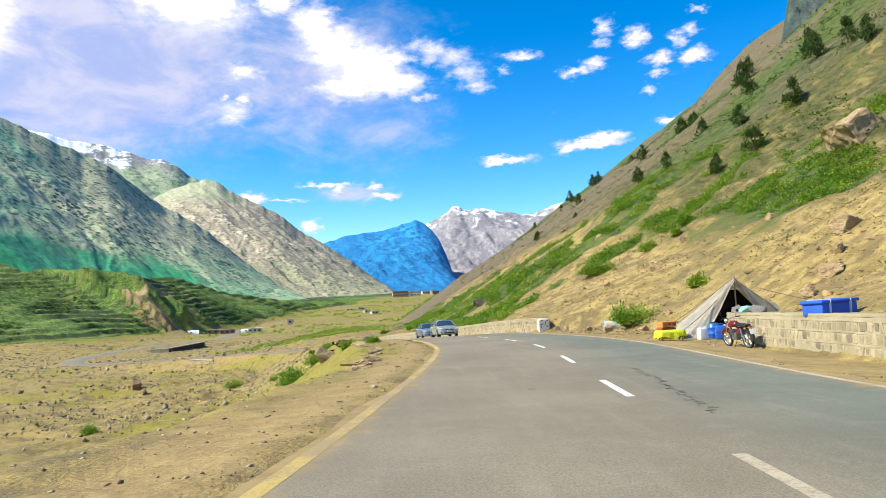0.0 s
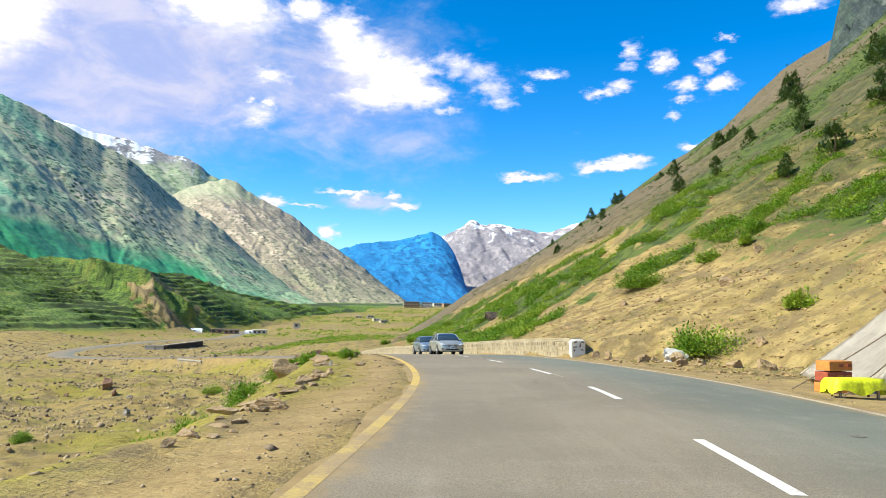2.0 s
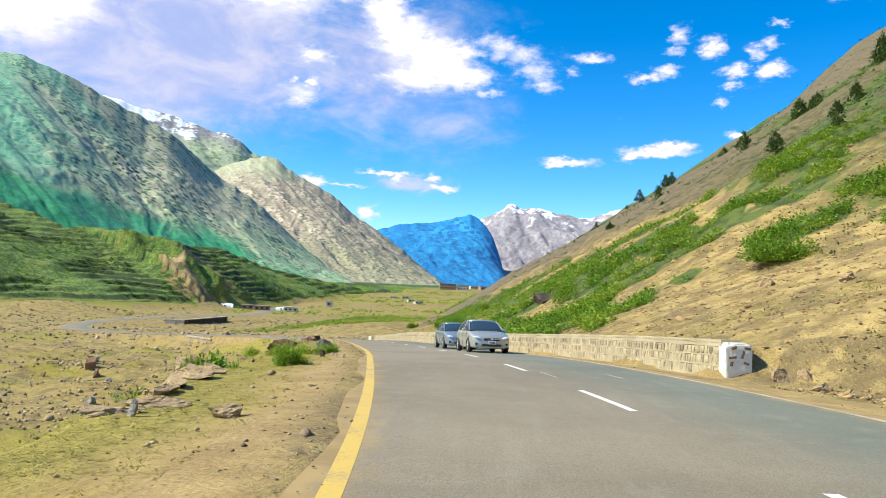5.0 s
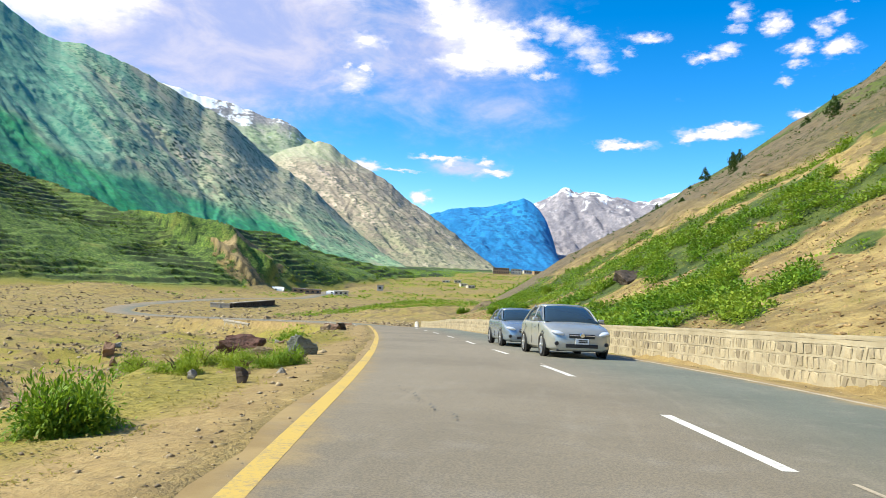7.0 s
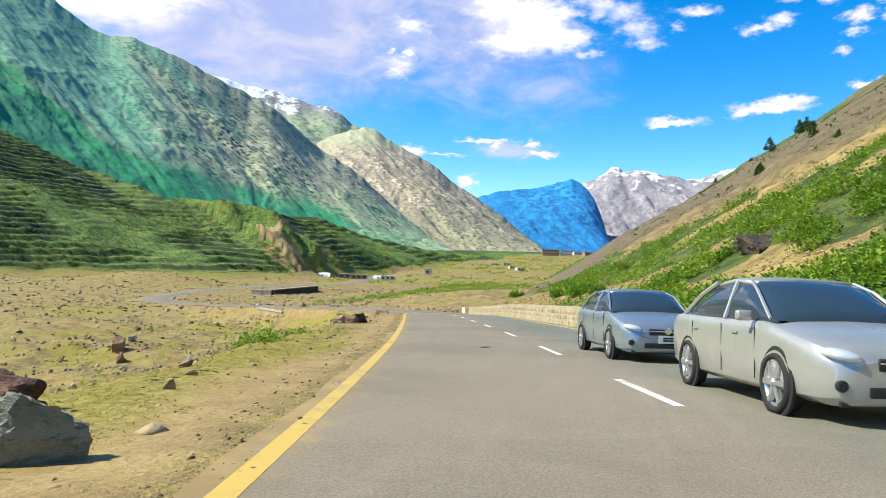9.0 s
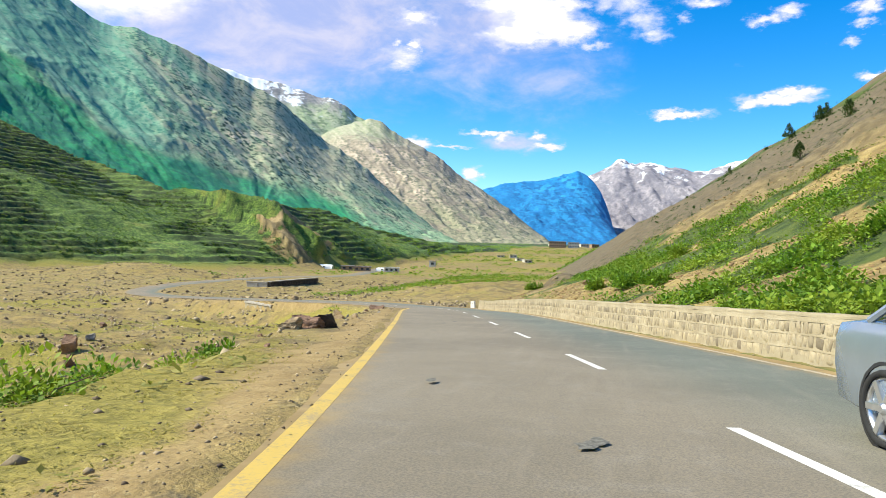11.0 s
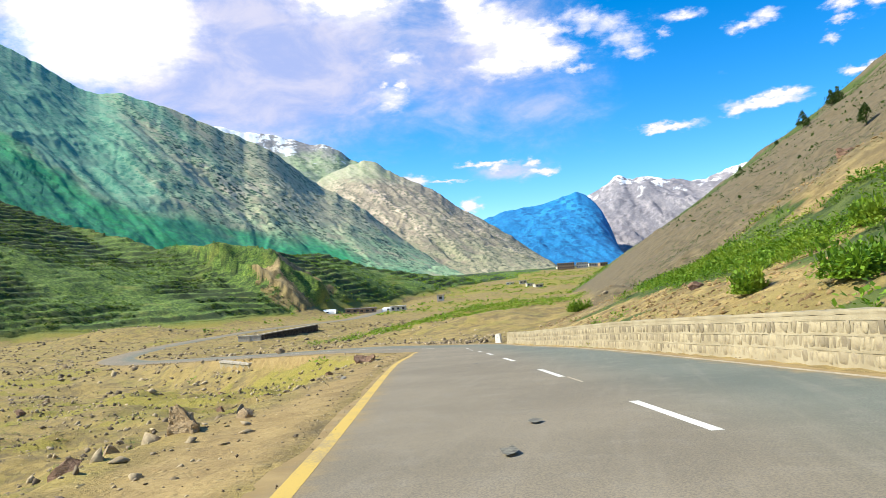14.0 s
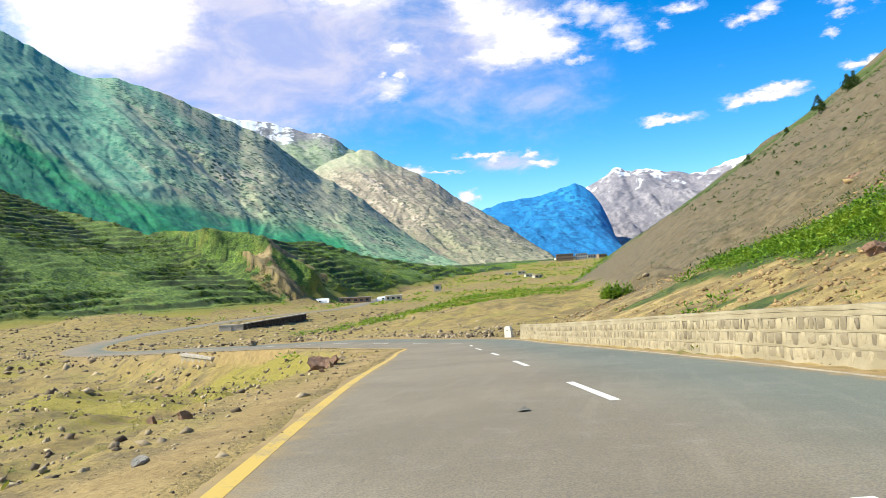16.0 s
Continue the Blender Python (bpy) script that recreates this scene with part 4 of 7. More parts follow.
def rock_bmesh(size, seed, detail=3, rough=0.2, cuts=10):
    """A boulder: a ball cut by random planes, then roughened."""
    rng = random.Random(seed)
    bm = bmesh.new()
    bmesh.ops.create_icosphere(bm, subdivisions=detail, radius=1.0)
    planes = []
    for _ in range(cuts if detail > 2 else cuts + 5):
        nrm = Vector((rng.gauss(0, 1), rng.gauss(0, 1), rng.gauss(0, 0.8))).normalized()
        planes.append((nrm, rng.uniform(0.30, 0.70)))
    shift = Vector((rng.uniform(-50, 50), rng.uniform(-50, 50), rng.uniform(-50, 50)))
    for v in bm.verts:
        p = v.co.copy()
        for nrm, dist in planes:
            over = p.dot(nrm) - dist
            if over > 0:
                p -= nrm * over * 0.985
        p *= 1 + rough * (noise.noise(p * 1.7 + shift) * 0.6 + noise.noise(p * 5.0 + shift) * 0.5 + noise.noise(p * 11.0 + shift) * 0.3)
        p.z = max(p.z, -0.62)
        v.co = Vector((p.x * size[0], p.y * size[1], p.z * size[2]))
    return bm


def ground_z(x, y):
    z, _ = terrain(np.array([float(x)]), np.array([float(y)]))
    return float(z[0])


def merged(name, verts, faces, mat, smooth_shade=False):
    me = bpy.data.meshes.new(name)
    verts, faces = np.asarray(verts, np.float32), np.asarray(faces, np.int32)
    k = faces.shape[1]
    me.vertices.add(len(verts))
    me.vertices.foreach_set("co", verts.ravel())
    me.loops.add(faces.size)
    me.loops.foreach_set("vertex_index", faces.ravel())
    me.polygons.add(len(faces))
    me.polygons.foreach_set("loop_start", np.arange(0, faces.size, k, dtype=np.int32))
    me.polygons.foreach_set("loop_total", np.full(len(faces), k, np.int32))
    if smooth_shade:
        me.polygons.foreach_set("use_smooth", np.ones(len(faces), bool))
    me.update(calc_edges=True)
    me.materials.append(mat)
    return me


def strew(templates, at, scale, rng, mat, name, squash=(1, 1, 1), tilt=0.0):
    """One mesh of many turned and scaled copies of the templates."""
    V, F, base = [], [], 0
    for k, (p, s) in enumerate(zip(at, scale)):
        tv, tf = templates[k % len(templates)]
        a = rng.uniform(0, 2 * np.pi)
        c, sn = np.cos(a), np.sin(a)
        v = tv * (np.array(squash) * s)
        v = np.stack([v[:, 0] * c - v[:, 1] * sn, v[:, 0] * sn + v[:, 1] * c, v[:, 2] + tilt * 0], 1) + p
        V.append(v)
        F.append(tf + base)
        base += len(v)
    return merged(name, np.concatenate(V), np.concatenate(F), mat)


def rock_template(seed):
    bm = rock_bmesh((1, 1, 1), seed, 1, 0.9, 8)
    bm.verts.ensure_lookup_table()
    out = np.array([v.co[:] for v in bm.verts]), np.array([[v.index for v in f.verts] for f in bm.faces])
    bm.free()
    return out


def pebble_template(seed):
    """A small stone of eight faces."""
    r = np.random.default_rng(seed)
    v = np.array([(1, 0, 0), (-1, 0, 0), (0, 1, 0), (0, -1, 0), (0, 0, 1), (0, 0, -0.6)], float)
    v = v * r.uniform(0.55, 1.0, (6, 1)) + r.normal(0, 0.16, (6, 3))
    f = [(0, 2, 4), (2, 1, 4), (1, 3, 4), (3, 0, 4), (2, 0, 5), (1, 2, 5), (3, 1, 5), (0, 3, 5)]
    return v, np.array(f)


def leaf_cloud(rng, count, long, wide, droop=0.3, dome=0.9, hollow=0.35):
    """Leaves, each two triangles folded at the rib, set in a dome of unit radius."""
    V, F = [], []
    for k in range(count):
        a, u = rng.uniform(0, 2 * np.pi), rng.uniform(0, 1)
        r = hollow + (1 - hollow) * rng.uniform(0, 1) ** 0.6
        lift = rng.uniform(-0.02, 1) ** 1.0
        out = np.array([np.cos(a) * np.sqrt(max(0.0, 1 - lift * lift)), np.sin(a) * np.sqrt(max(0.0, 1 - lift * lift)), lift * dome])
        lump = 0.78 + 0.22 * np.sin(3.1 * a + 5 * lift) + 0.12 * rng.normal()
        p = out * r * lump
        way = out + rng.normal(0, 0.55, 3)
        way[2] -= droop * rng.uniform(0.2, 1.2)
        way /= np.linalg.norm(way) + 1e-6
        side = np.cross(way, [0, 0, 1.0]) + rng.normal(0, 0.25, 3)
        side /= np.linalg.norm(side) + 1e-6
        ln, wd = long * rng.uniform(0.6, 1.25), wide * rng.uniform(0.7, 1.2)
        b = len(V)
        V += [p, p + way * ln * 0.5 + side * wd + np.array([0, 0, 0.12 * wd]), p + way * ln, p + way * ln * 0.5 - side * wd + np.array([0, 0, 0.12 * wd])]
        F += [[b, b + 1, b + 2], [b, b + 2, b + 3]]
    V = np.array(V)
    V[:, 2] = np.maximum(V[:, 2], 0.0)
    return V, np.array(F)


# ---- materials of things ----
def rock_nodes(a, b, c):
    def build(n):
        p = n.add("ShaderNodeTexCoord").outputs["Object"]
        rnd = n.add("ShaderNodeObjectInfo").outputs["Random"]
        big, small = n.noise(p, 2.3, 6, 0.65), n.noise(p, 17.0, 5, 0.65)
        colour = n.mix(n.step(big, 0.35, 0.65), a, b)
        colour = n.mix(n.step(small, 0.52, 0.72, 0.0, 0.7), colour, c)
        colour = n.mix(n.math("MULTIPLY", rnd, 0.3), colour, b)
        vein = n.noise(n.scaled(p, 1.0, 1.0, 3.4), 6.0, 5, 0.7)
        colour = n.mix(n.step(vein, 0.54, 0.62, 0.0, 0.55), colour, c)
        finish(n, colour, 0.9, n.math("ADD", n.math("ADD", big, vein), n.math("MULTIPLY", small, 0.5)), 0.9, 0.08)
    return build


grey_rock = material("grey rock", rock_nodes((0.20, 0.185, 0.16, 1), (0.34, 0.315, 0.275, 1), (0.12, 0.105, 0.07, 1)))
black_rock = material("black rock", rock_nodes((0.05, 0.04, 0.032, 1), (0.12, 0.085, 0.06, 1), (0.03, 0.025, 0.02, 1)))
brown_rock = material("brown rock", rock_nodes((0.20, 0.115, 0.07, 1), (0.32, 0.19, 0.12, 1), (0.10, 0.06, 0.045, 1)))
maroon_rock = material("maroon rock", rock_nodes((0.07, 0.034, 0.026, 1), (0.20, 0.095, 0.065, 1), (0.03, 0.02, 0.018, 1)))
green_rock = material("grey green rock", rock_nodes((0.15, 0.165, 0.135, 1), (0.27, 0.285, 0.23, 1), (0.07, 0.075, 0.055, 1)))
tan_rock = material("tan rock", rock_nodes((0.34, 0.235, 0.125, 1), (0.48, 0.35, 0.20, 1), (0.18, 0.12, 0.07, 1)))


def stone_bits_nodes(n):
    island = n.add("ShaderNodeNewGeometry").outputs["Random Per Island"]
    p = place(n)
    colour = n.mix(island, (0.075, 0.05, 0.032, 1), (0.52, 0.41, 0.25, 1))
    colour = n.mix(n.step(n.noise(p, 9.0, 4), 0.45, 0.7, 0.0, 0.5), colour, (0.12, 0.085, 0.055, 1))
    finish(n, colour, 0.92, n.noise(p, 30.0, 4), 0.5, 0.02)


stone_bits = material("loose stones", stone_bits_nodes)


def clod_nodes(n):
    island = n.add("ShaderNodeNewGeometry").outputs["Random Per Island"]
    p = place(n)
    colour = n.mix(island, (0.17, 0.105, 0.045, 1), (0.45, 0.31, 0.14, 1))
    colour = n.mix(n.step(n.noise(p, 11.0, 4), 0.45, 0.7, 0.0, 0.5), colour, (0.12, 0.08, 0.04, 1))
    finish(n, colour, 0.95, n.noise(p, 30.0, 4), 0.5, 0.02)


clods = material("tan clods", clod_nodes)


def leaf_nodes(a, b, c):
    def build(n):
        geo = n.add("ShaderNodeNewGeometry")
        p = geo.outputs["Position"]
        colour = n.mix(geo.outputs["Random Per Island"], a, b)
        colour = n.mix(n.step(n.noise(p, 0.35, 4), 0.42, 0.66, 0.0, 0.8), colour, c)
        shader = n.add("ShaderNodeBsdfPrincipled", Roughness=0.62)
        n.put(shader.inputs["Base Color"], colour)
        shader.inputs["Specular IOR Level"].default_value = 0.3
        thin = n.add("ShaderNodeBsdfTranslucent")
        n.put(thin.inputs["Color"], n.mix(0.35, colour, (0.30, 0.42, 0.03, 1)))
        both = n.add("ShaderNodeMixShader")
        both.inputs[0].default_value = 0.32
        n.tree.links.new(shader.outputs[0], both.inputs[1])
        n.tree.links.new(thin.outputs[0], both.inputs[2])
        n.add("ShaderNodeOutputMaterial", Surface=both.outputs[0])
    return build


bush_leaf = material("bush leaf", leaf_nodes((0.035, 0.115, 0.008, 1), (0.22, 0.39, 0.025, 1), (0.32, 0.40, 0.04, 1)))
hedge_leaf = material("hedge leaf", leaf_nodes((0.02, 0.065, 0.012, 1), (0.10, 0.20, 0.03, 1), (0.06, 0.14, 0.02, 1)))
herb_leaf = material("herb leaf", leaf_nodes((0.08, 0.19, 0.012, 1), (0.24, 0.38, 0.025, 1), (0.36, 0.42, 0.04, 1)))
juniper_leaf = material("juniper leaf", leaf_nodes((0.018, 0.05, 0.018, 1), (0.05, 0.095, 0.03, 1), (0.03, 0.07, 0.02, 1)))
turf_leaf = material("yellow turf", leaf_nodes((0.28, 0.22, 0.05, 1), (0.48, 0.38, 0.11, 1), (0.24, 0.22, 0.045, 1)))
dry_leaf = material("dry grass", leaf_nodes((0.24, 0.23, 0.05, 1), (0.40, 0.35, 0.10, 1), (0.15, 0.19, 0.035, 1)))


def plain_nodes(colour, rough=0.6, metal=0.0, grain=0.12, scale=14.0, bump=0.004, **more):
    def build(n):
        p = n.add("ShaderNodeTexCoord").outputs["Object"]
        v = n.noise(p, scale, 5, 0.6)
        dark = tuple(c * (1 - grain * 2) for c in colour[:3]) + (1,)
        lite = tuple(min(1.0, c * (1 + grain)) for c in colour[:3]) + (1,)
        finish(n, n.mix(n.step(v, 0.3, 0.7), dark, lite), rough, v, 0.3, bump, metal, **more)
    return build


def plain(name, colour, rough=0.6, metal=0.0, grain=0.12, scale=14.0, bump=0.004, **more):
    return material(name, plain_nodes(colour, rough, metal, grain, scale, bump, **more))


def paint_nodes(colour, worn, amount):
    def build(n):
        p = place(n)
        wear = n.math("ADD", n.math("MULTIPLY", n.noise(p, 1.1, 5, 0.65), 0.6), n.math("MULTIPLY", n.noise(p, 26.0, 4, 0.7), 0.5))
        finish(n, n.mix(n.step(wear, amount, amount + 0.16), colour, worn), 0.7, wear, 0.3, 0.004)
    return build


yellow_paint = material("yellow road paint", paint_nodes((0.58, 0.40, 0.085, 1), (0.37, 0.275, 0.13, 1), 0.525))
worn_yellow = material("worn yellow paint", paint_nodes((0.50, 0.36, 0.10, 1), (0.325, 0.235, 0.12, 1), 0.46))
white_paint = material("white road paint", paint_nodes((0.72, 0.70, 0.64, 1), (0.33, 0.30, 0.26, 1), 0.58))
faded_paint = material("faded edge paint", paint_nodes((0.50, 0.42, 0.30, 1), (0.32, 0.26, 0.19, 1), 0.50))
tar = plain("tar", (0.175, 0.165, 0.135, 1), 0.88, 0, 0.25, 20, 0.01)

# ---- markings and cracks on the road ----
def marking(name, left, right, s0, s1, mat, label, lift=0.004, columns=2, rows=4):
    s = np.linspace(s0, s1, rows)
    P = np.stack([np.interp(s, along, PATH3[:, k]) for k in range(3)], 1)
    S = np.stack([np.interp(s, along, SIDE[:, k]) for k in range(2)], 1)
    o = np.linspace(left, right, columns)[None] + np.zeros((rows, 1))
    ob = new(name, grid_mesh(name, P[:, None, 0] + o * S[:, None, 0], P[:, None, 1] + o * S[:, None, 1], P[:, None, 2] + lift + 0 * o))
    ob.data.materials.append(mat)
    ob.parent = road
    if label:
        ob["label"] = label
    return ob


def run_at(y):
    return float(np.interp(y, PATH3[:190, 1], along[:190]))


marking("edge_line", -LANE_L - 0.085, -LANE_L + 0.085, run_at(-30), run_at(28), worn_yellow, "yellow edge line nearly lost under dust", 0.002, 2, 60)
marking("edge_line", -LANE_L - 0.085, -LANE_L + 0.085, run_at(28), run_at(145) + 60, yellow_paint, "yellow edge line, worn and dusty", 0.002, 2, 240)
marking("edge_line", LANE_R - 0.06, LANE_R + 0.07, run_at(-30), run_at(145) + 10, faded_paint, "pale faded edge line under dust", 0.002, 2, 180)
for k in range(-5, 26):
    y0 = 10.7 + 7.36 * k
    s0 = run_at(y0) if y0 < 140 else run_at(140) + (y0 - 140)
    marking("lane_dash", -0.065, 0.065, s0, s0 + 2.75, faded_paint if k in (-1, -2) else white_paint, "", 0.002, 2, 5)
for y0, o0, ln, wd in ((45.6, 0.25, 1.6, 0.05), (46.0, 1.85, 1.1, 0.07), (57.2, 0.06, 1.0, 0.04), (63.0, 0.05, 1.5, 0.04), (97.6, 0.05, 1.3, 0.05), (31.5, 0.05, 1.2, 0.04)):
    marking("paint_trace", o0, o0 + wd, run_at(y0), run_at(y0) + ln, faded_paint, "", 0.004, 2, 4)


def crack(points, width, seed):
    rng = random.Random(seed)
    V, F = [], []
    for (x0, y0), (x1, y1) in zip(points, points[1:]):
        steps = max(2, int(math.hypot(x1 - x0, y1 - y0) / 0.22))
        for i in range(steps):
            u = i / steps
            x, y = x0 + (x1 - x0) * u + rng.uniform(-0.07, 0.07), y0 + (y1 - y0) * u
            w, ln = width * rng.uniform(0.25, 1.0), rng.uniform(0.05, 0.16)
            z = float(road_z(np.array([y]))[0]) + 0.006
            b = len(V)
            V += [(x - w, y, z), (x + w * rng.uniform(-0.2, 0.6), y - ln * 0.4, z), (x + w, y + ln * 0.3, z), (x - w * 0.2, y + ln, z)]
            F.append((b, b + 1, b + 2, b + 3))
    ob = new("crack", merged("crack", V, F, tar))
    ob.parent = road
    ob["label"] = "dark tar-filled crack in the asphalt"


crack([(4.0, 15.6), (3.75, 13.6), (3.6, 12.2), (3.35, 10.4), (3.1, 8.4)], 0.09, 1)
crack([(-2.6, 51.2), (-2.1, 49.8), (-1.5, 48.6)], 0.02, 3)
crack([(1.2, 66), (0.6, 69.5), (-0.4, 73.6)], 0.05, 5)

rng_tar = random.Random(5)
for _ in range(22):
    y = rng_tar.uniform(2, 118)
    x = float(road_x(np.array([y]))[0]) + rng_tar.uniform(-3.0, 3.0)
    z = float(road_z(np.array([y]))[0])
    bm = bmesh.new()
    ring = [bm.verts.new((x + 0.08 * rng_tar.uniform(0.5, 1.3) * math.cos(a), y + 0.14 * rng_tar.uniform(0.5, 1.4) * math.sin(a), z + 0.0045)) for a in np.linspace(0, 2 * math.pi, 10)[:-1]]
    bm.faces.new(ring)
    part("tar_spot", bm, tar, road)


# ---- retaining walls of mortared stone ----
def mortar_nodes(n):
    p = place(n)
    big, small = n.noise(p, 0.8, 5, 0.6), n.noise(p, 16.0, 5, 0.65)
    colour = n.mix(n.step(big, 0.35, 0.65), (0.31, 0.26, 0.165, 1), (0.41, 0.35, 0.235, 1))
    colour = n.mix(n.step(small, 0.5, 0.75, 0.0, 0.5), colour, (0.28, 0.22, 0.13, 1))
    finish(n, colour, 0.92, n.math("ADD", big, small), 0.6, 0.02)


def wall_stone_nodes(n):
    p = place(n)
    rnd = n.add("ShaderNodeObjectInfo").outputs["Random"]
    isl = n.add("ShaderNodeNewGeometry").outputs["Random Per Island"]
    r = n.math("FRACT", n.math("ADD", rnd, isl))
    colour = n.mix(n.math("POWER", r, 0.55), (0.16, 0.13, 0.085, 1), (0.45, 0.375, 0.24, 1))
    colour = n.mix(n.step(n.noise(p, 7.0, 5, 0.65), 0.5, 0.72, 0.0, 0.6), colour, (0.22, 0.18, 0.13, 1))
    finish(n, colour, 0.9, n.noise(p, 12.0, 6, 0.7), 0.6, 0.03)


mortar = material("mortar", mortar_nodes)
wall_stone = material("wall stone", wall_stone_nodes)
WALL_H = 0.97


def wall_frame(y):
    """Foot of the wall's face, the way along it and the way out of it towards the road."""
    s = run_at(y)
    P = np.array([np.interp(s, along, PATH3[:, k]) for k in range(3)])
    S = np.array([np.interp(s, along, SIDE[:, k]) for k in range(2)])
    foot = Vector((P[0] + S[0] * float(wall_side(y)), P[1] + S[1] * float(wall_side(y)), P[2] - 0.06))
    return foot, Vector((-S[1], S[0], 0.0)), Vector((-S[0], -S[1], 0.0))


def wall_strip(profile, y0, y1, step_y, rugged=0.0):
    """A body with one profile (out of the wall, up) swept along it; rugged: how unevenly its height runs."""
    bm, rings = bmesh.new(), []
    uneven = random.Random(17)
    for y in np.linspace(y0, y1, max(2, int((y1 - y0) / step_y))):
        foot, way, out = wall_frame(y)
        lift = uneven.uniform(-rugged, rugged)
        rings.append([bm.verts.new(foot + out * (a + 0.4 * uneven.uniform(-rugged, rugged)) + Vector((0, 0, b + lift * (b > 0)))) for a, b in profile])
    k = len(profile)
    for r0, r1 in zip(rings, rings[1:]):
        for i in range(k):
            bm.faces.new((r0[i], r0[(i + 1) % k], r1[(i + 1) % k], r1[i]))
    bm.faces.new(rings[0][::-1])
    bm.faces.new(rings[-1])
    return bm


def stone_piece(seed):
    """A face stone, about one unit wide and high, bulging towards +y."""
    rng = random.Random(seed)
    bm = bmesh.new()
    outer = [(-0.5, -0.5), (0.0, -0.54), (0.5, -0.5), (0.54, 0.0), (0.5, 0.5), (0.0, 0.53), (-0.5, 0.5), (-0.53, 0.0)]
    back = [bm.verts.new((x, 0, z)) for x, z in outer]
    front = [bm.verts.new((x * rng.uniform(0.74, 0.97), rng.uniform(0.6, 1.0), z * rng.uniform(0.74, 0.97))) for x, z in outer]
    mid = bm.verts.new((rng.uniform(-0.1, 0.1), rng.uniform(0.9, 1.3), rng.uniform(-0.1, 0.1)))
    for i in range(8):
        j = (i + 1) % 8
        bm.faces.new((back[j], back[i], front[i], front[j]))
        bm.faces.new((front[j], front[i], mid))
    return bm


STONES = []
for k in range(7):
    bm = stone_piece(100 + k)
    me = bpy.data.meshes.new("stone")
    bm.to_mesh(me)
    bm.free()
    me.materials.append(wall_stone)
    STONES.append(me)


def retaining_wall(label, y0, y1, single, seed):
    """Wall in courses of stones between proud mortar bands; stones between the two y of single are pieces of their own."""
    rng = random.Random(seed)
    wall = thing("retaining_wall", label, "wall")
    part("wall_core", wall_strip([(-0.5, -0.3), (0.10, -0.3), (0.06, 0.08), (0.0, WALL_H - 0.06), (-0.5, WALL_H - 0.06)], y0, y1, 1.0), mortar, wall)
    part("coping", wall_strip([(-0.52, WALL_H - 0.06), (0.004, WALL_H - 0.06), (0.006, WALL_H - 0.02), (0.0, WALL_H + 0.02), (-0.52, WALL_H + 0.02)], y0, y1, 0.4, 0.014), mortar, wall, "cement coping along the wall top")
    courses = [(0.17, 0.26), (0.44, 0.25), (0.70, 0.24)]
    for zc, h in courses:
        face = 0.075 - 0.067 * (zc + h / 2)
        part("mortar_band", wall_strip([(-0.05, zc + h / 2 - 0.008), (face, zc + h / 2 - 0.008), (face - 0.004, zc + h / 2 + 0.03), (-0.05, zc + h / 2 + 0.034)], y0, y1, 0.45, 0.012), mortar, wall)
    rest_v, rest_f, base = [], [], 0
    for zc, h in courses:
        y = y0 + 0.05
        while y < y1 - 0.2:
            w = rng.choice((0.10, 0.14, 0.19, 0.26)) * rng.uniform(0.8, 1.25)
            foot, way, out = wall_frame(y + w / 2)
            m = Matrix.Translation(foot + Vector((0, 0, zc + rng.uniform(-0.015, 0.015))) + out * (0.055 - 0.05 * zc)) @ Matrix((way, out, Vector((0, 0, 1)))).transposed().to_4x4()
            m = m @ pose(0, 0, 0, 0, rng.uniform(-18, 18), 0) @ Matrix.Diagonal((w * rng.uniform(0.68, 0.97), rng.uniform(0.004, 0.022), h * rng.uniform(0.66, 0.98), 1))
            me = rng.choice(STONES)
            if single[0] < y < single[1]:
                ob = new("stone", me)
                ob.parent = wall
                ob.matrix_basis = m
            else:
                co = np.array([(m @ v.co)[:] for v in me.vertices])
                tri = np.array([[f.vertices[0], f.vertices[i], f.vertices[i + 1]] for f in me.polygons for i in range(1, len(f.vertices) - 1)])
                rest_v.append(co)
                rest_f.append(tri + base)
                base += len(co)
            y += w + rng.uniform(0.0, 0.03)
    ob = new("stone_courses", merged("stone_courses", np.concatenate(rest_v), np.concatenate(rest_f), wall_stone))
    ob.parent = wall
    ob["kind"] = "stuff"
    return wall


retaining_wall("low mortared stone retaining wall beside the roadside tent", -14, 24.4, (11.5, 24.4), 3)
long_wall = retaining_wall("long mortared stone retaining wall at the hill's foot", 48.2, 143.8, (50, 66.5), 4)

# painted end of the long wall
white_wash = material("whitewash", paint_nodes((0.74, 0.71, 0.64, 1), (0.42, 0.34, 0.25, 1), 0.60))
rust_paint = plain("rust brown paint", (0.26, 0.17, 0.10, 1), 0.9, 0, 0.2)
foot, way, out = wall_frame(48.2)
turn = Matrix((out, -way, Vector((0, 0, 1)))).transposed().to_4x4()
end_m = Matrix.Translation(foot) @ turn
rng = random.Random(8)
bm = bmesh.new()
bmesh.ops.create_icosphere(bm, subdivisions=4, radius=1.0)
for v in bm.verts:
    rough = 1 + 0.10 * noise.noise(v.co * 2.1 + Vector((4, 9, 2))) + 0.05 * noise.noise(v.co * 6.0)
    v.co = Vector((math.copysign(abs(c) ** 0.42, c) * h * rough for c, h in zip(v.co, (0.40, 0.20, 0.47))))
bmesh.ops.transform(bm, matrix=pose(-0.36, 0.08, 0.47), verts=bm.verts)
bmesh.ops.transform(bm, matrix=end_m, verts=bm.verts)
bmesh.ops.recalc_face_normals(bm, faces=bm.faces)
end_cap = part("painted_end", bm, white_wash, long_wall, "whitewashed rounded end stone with brown painted marks")
bm = bmesh.new()
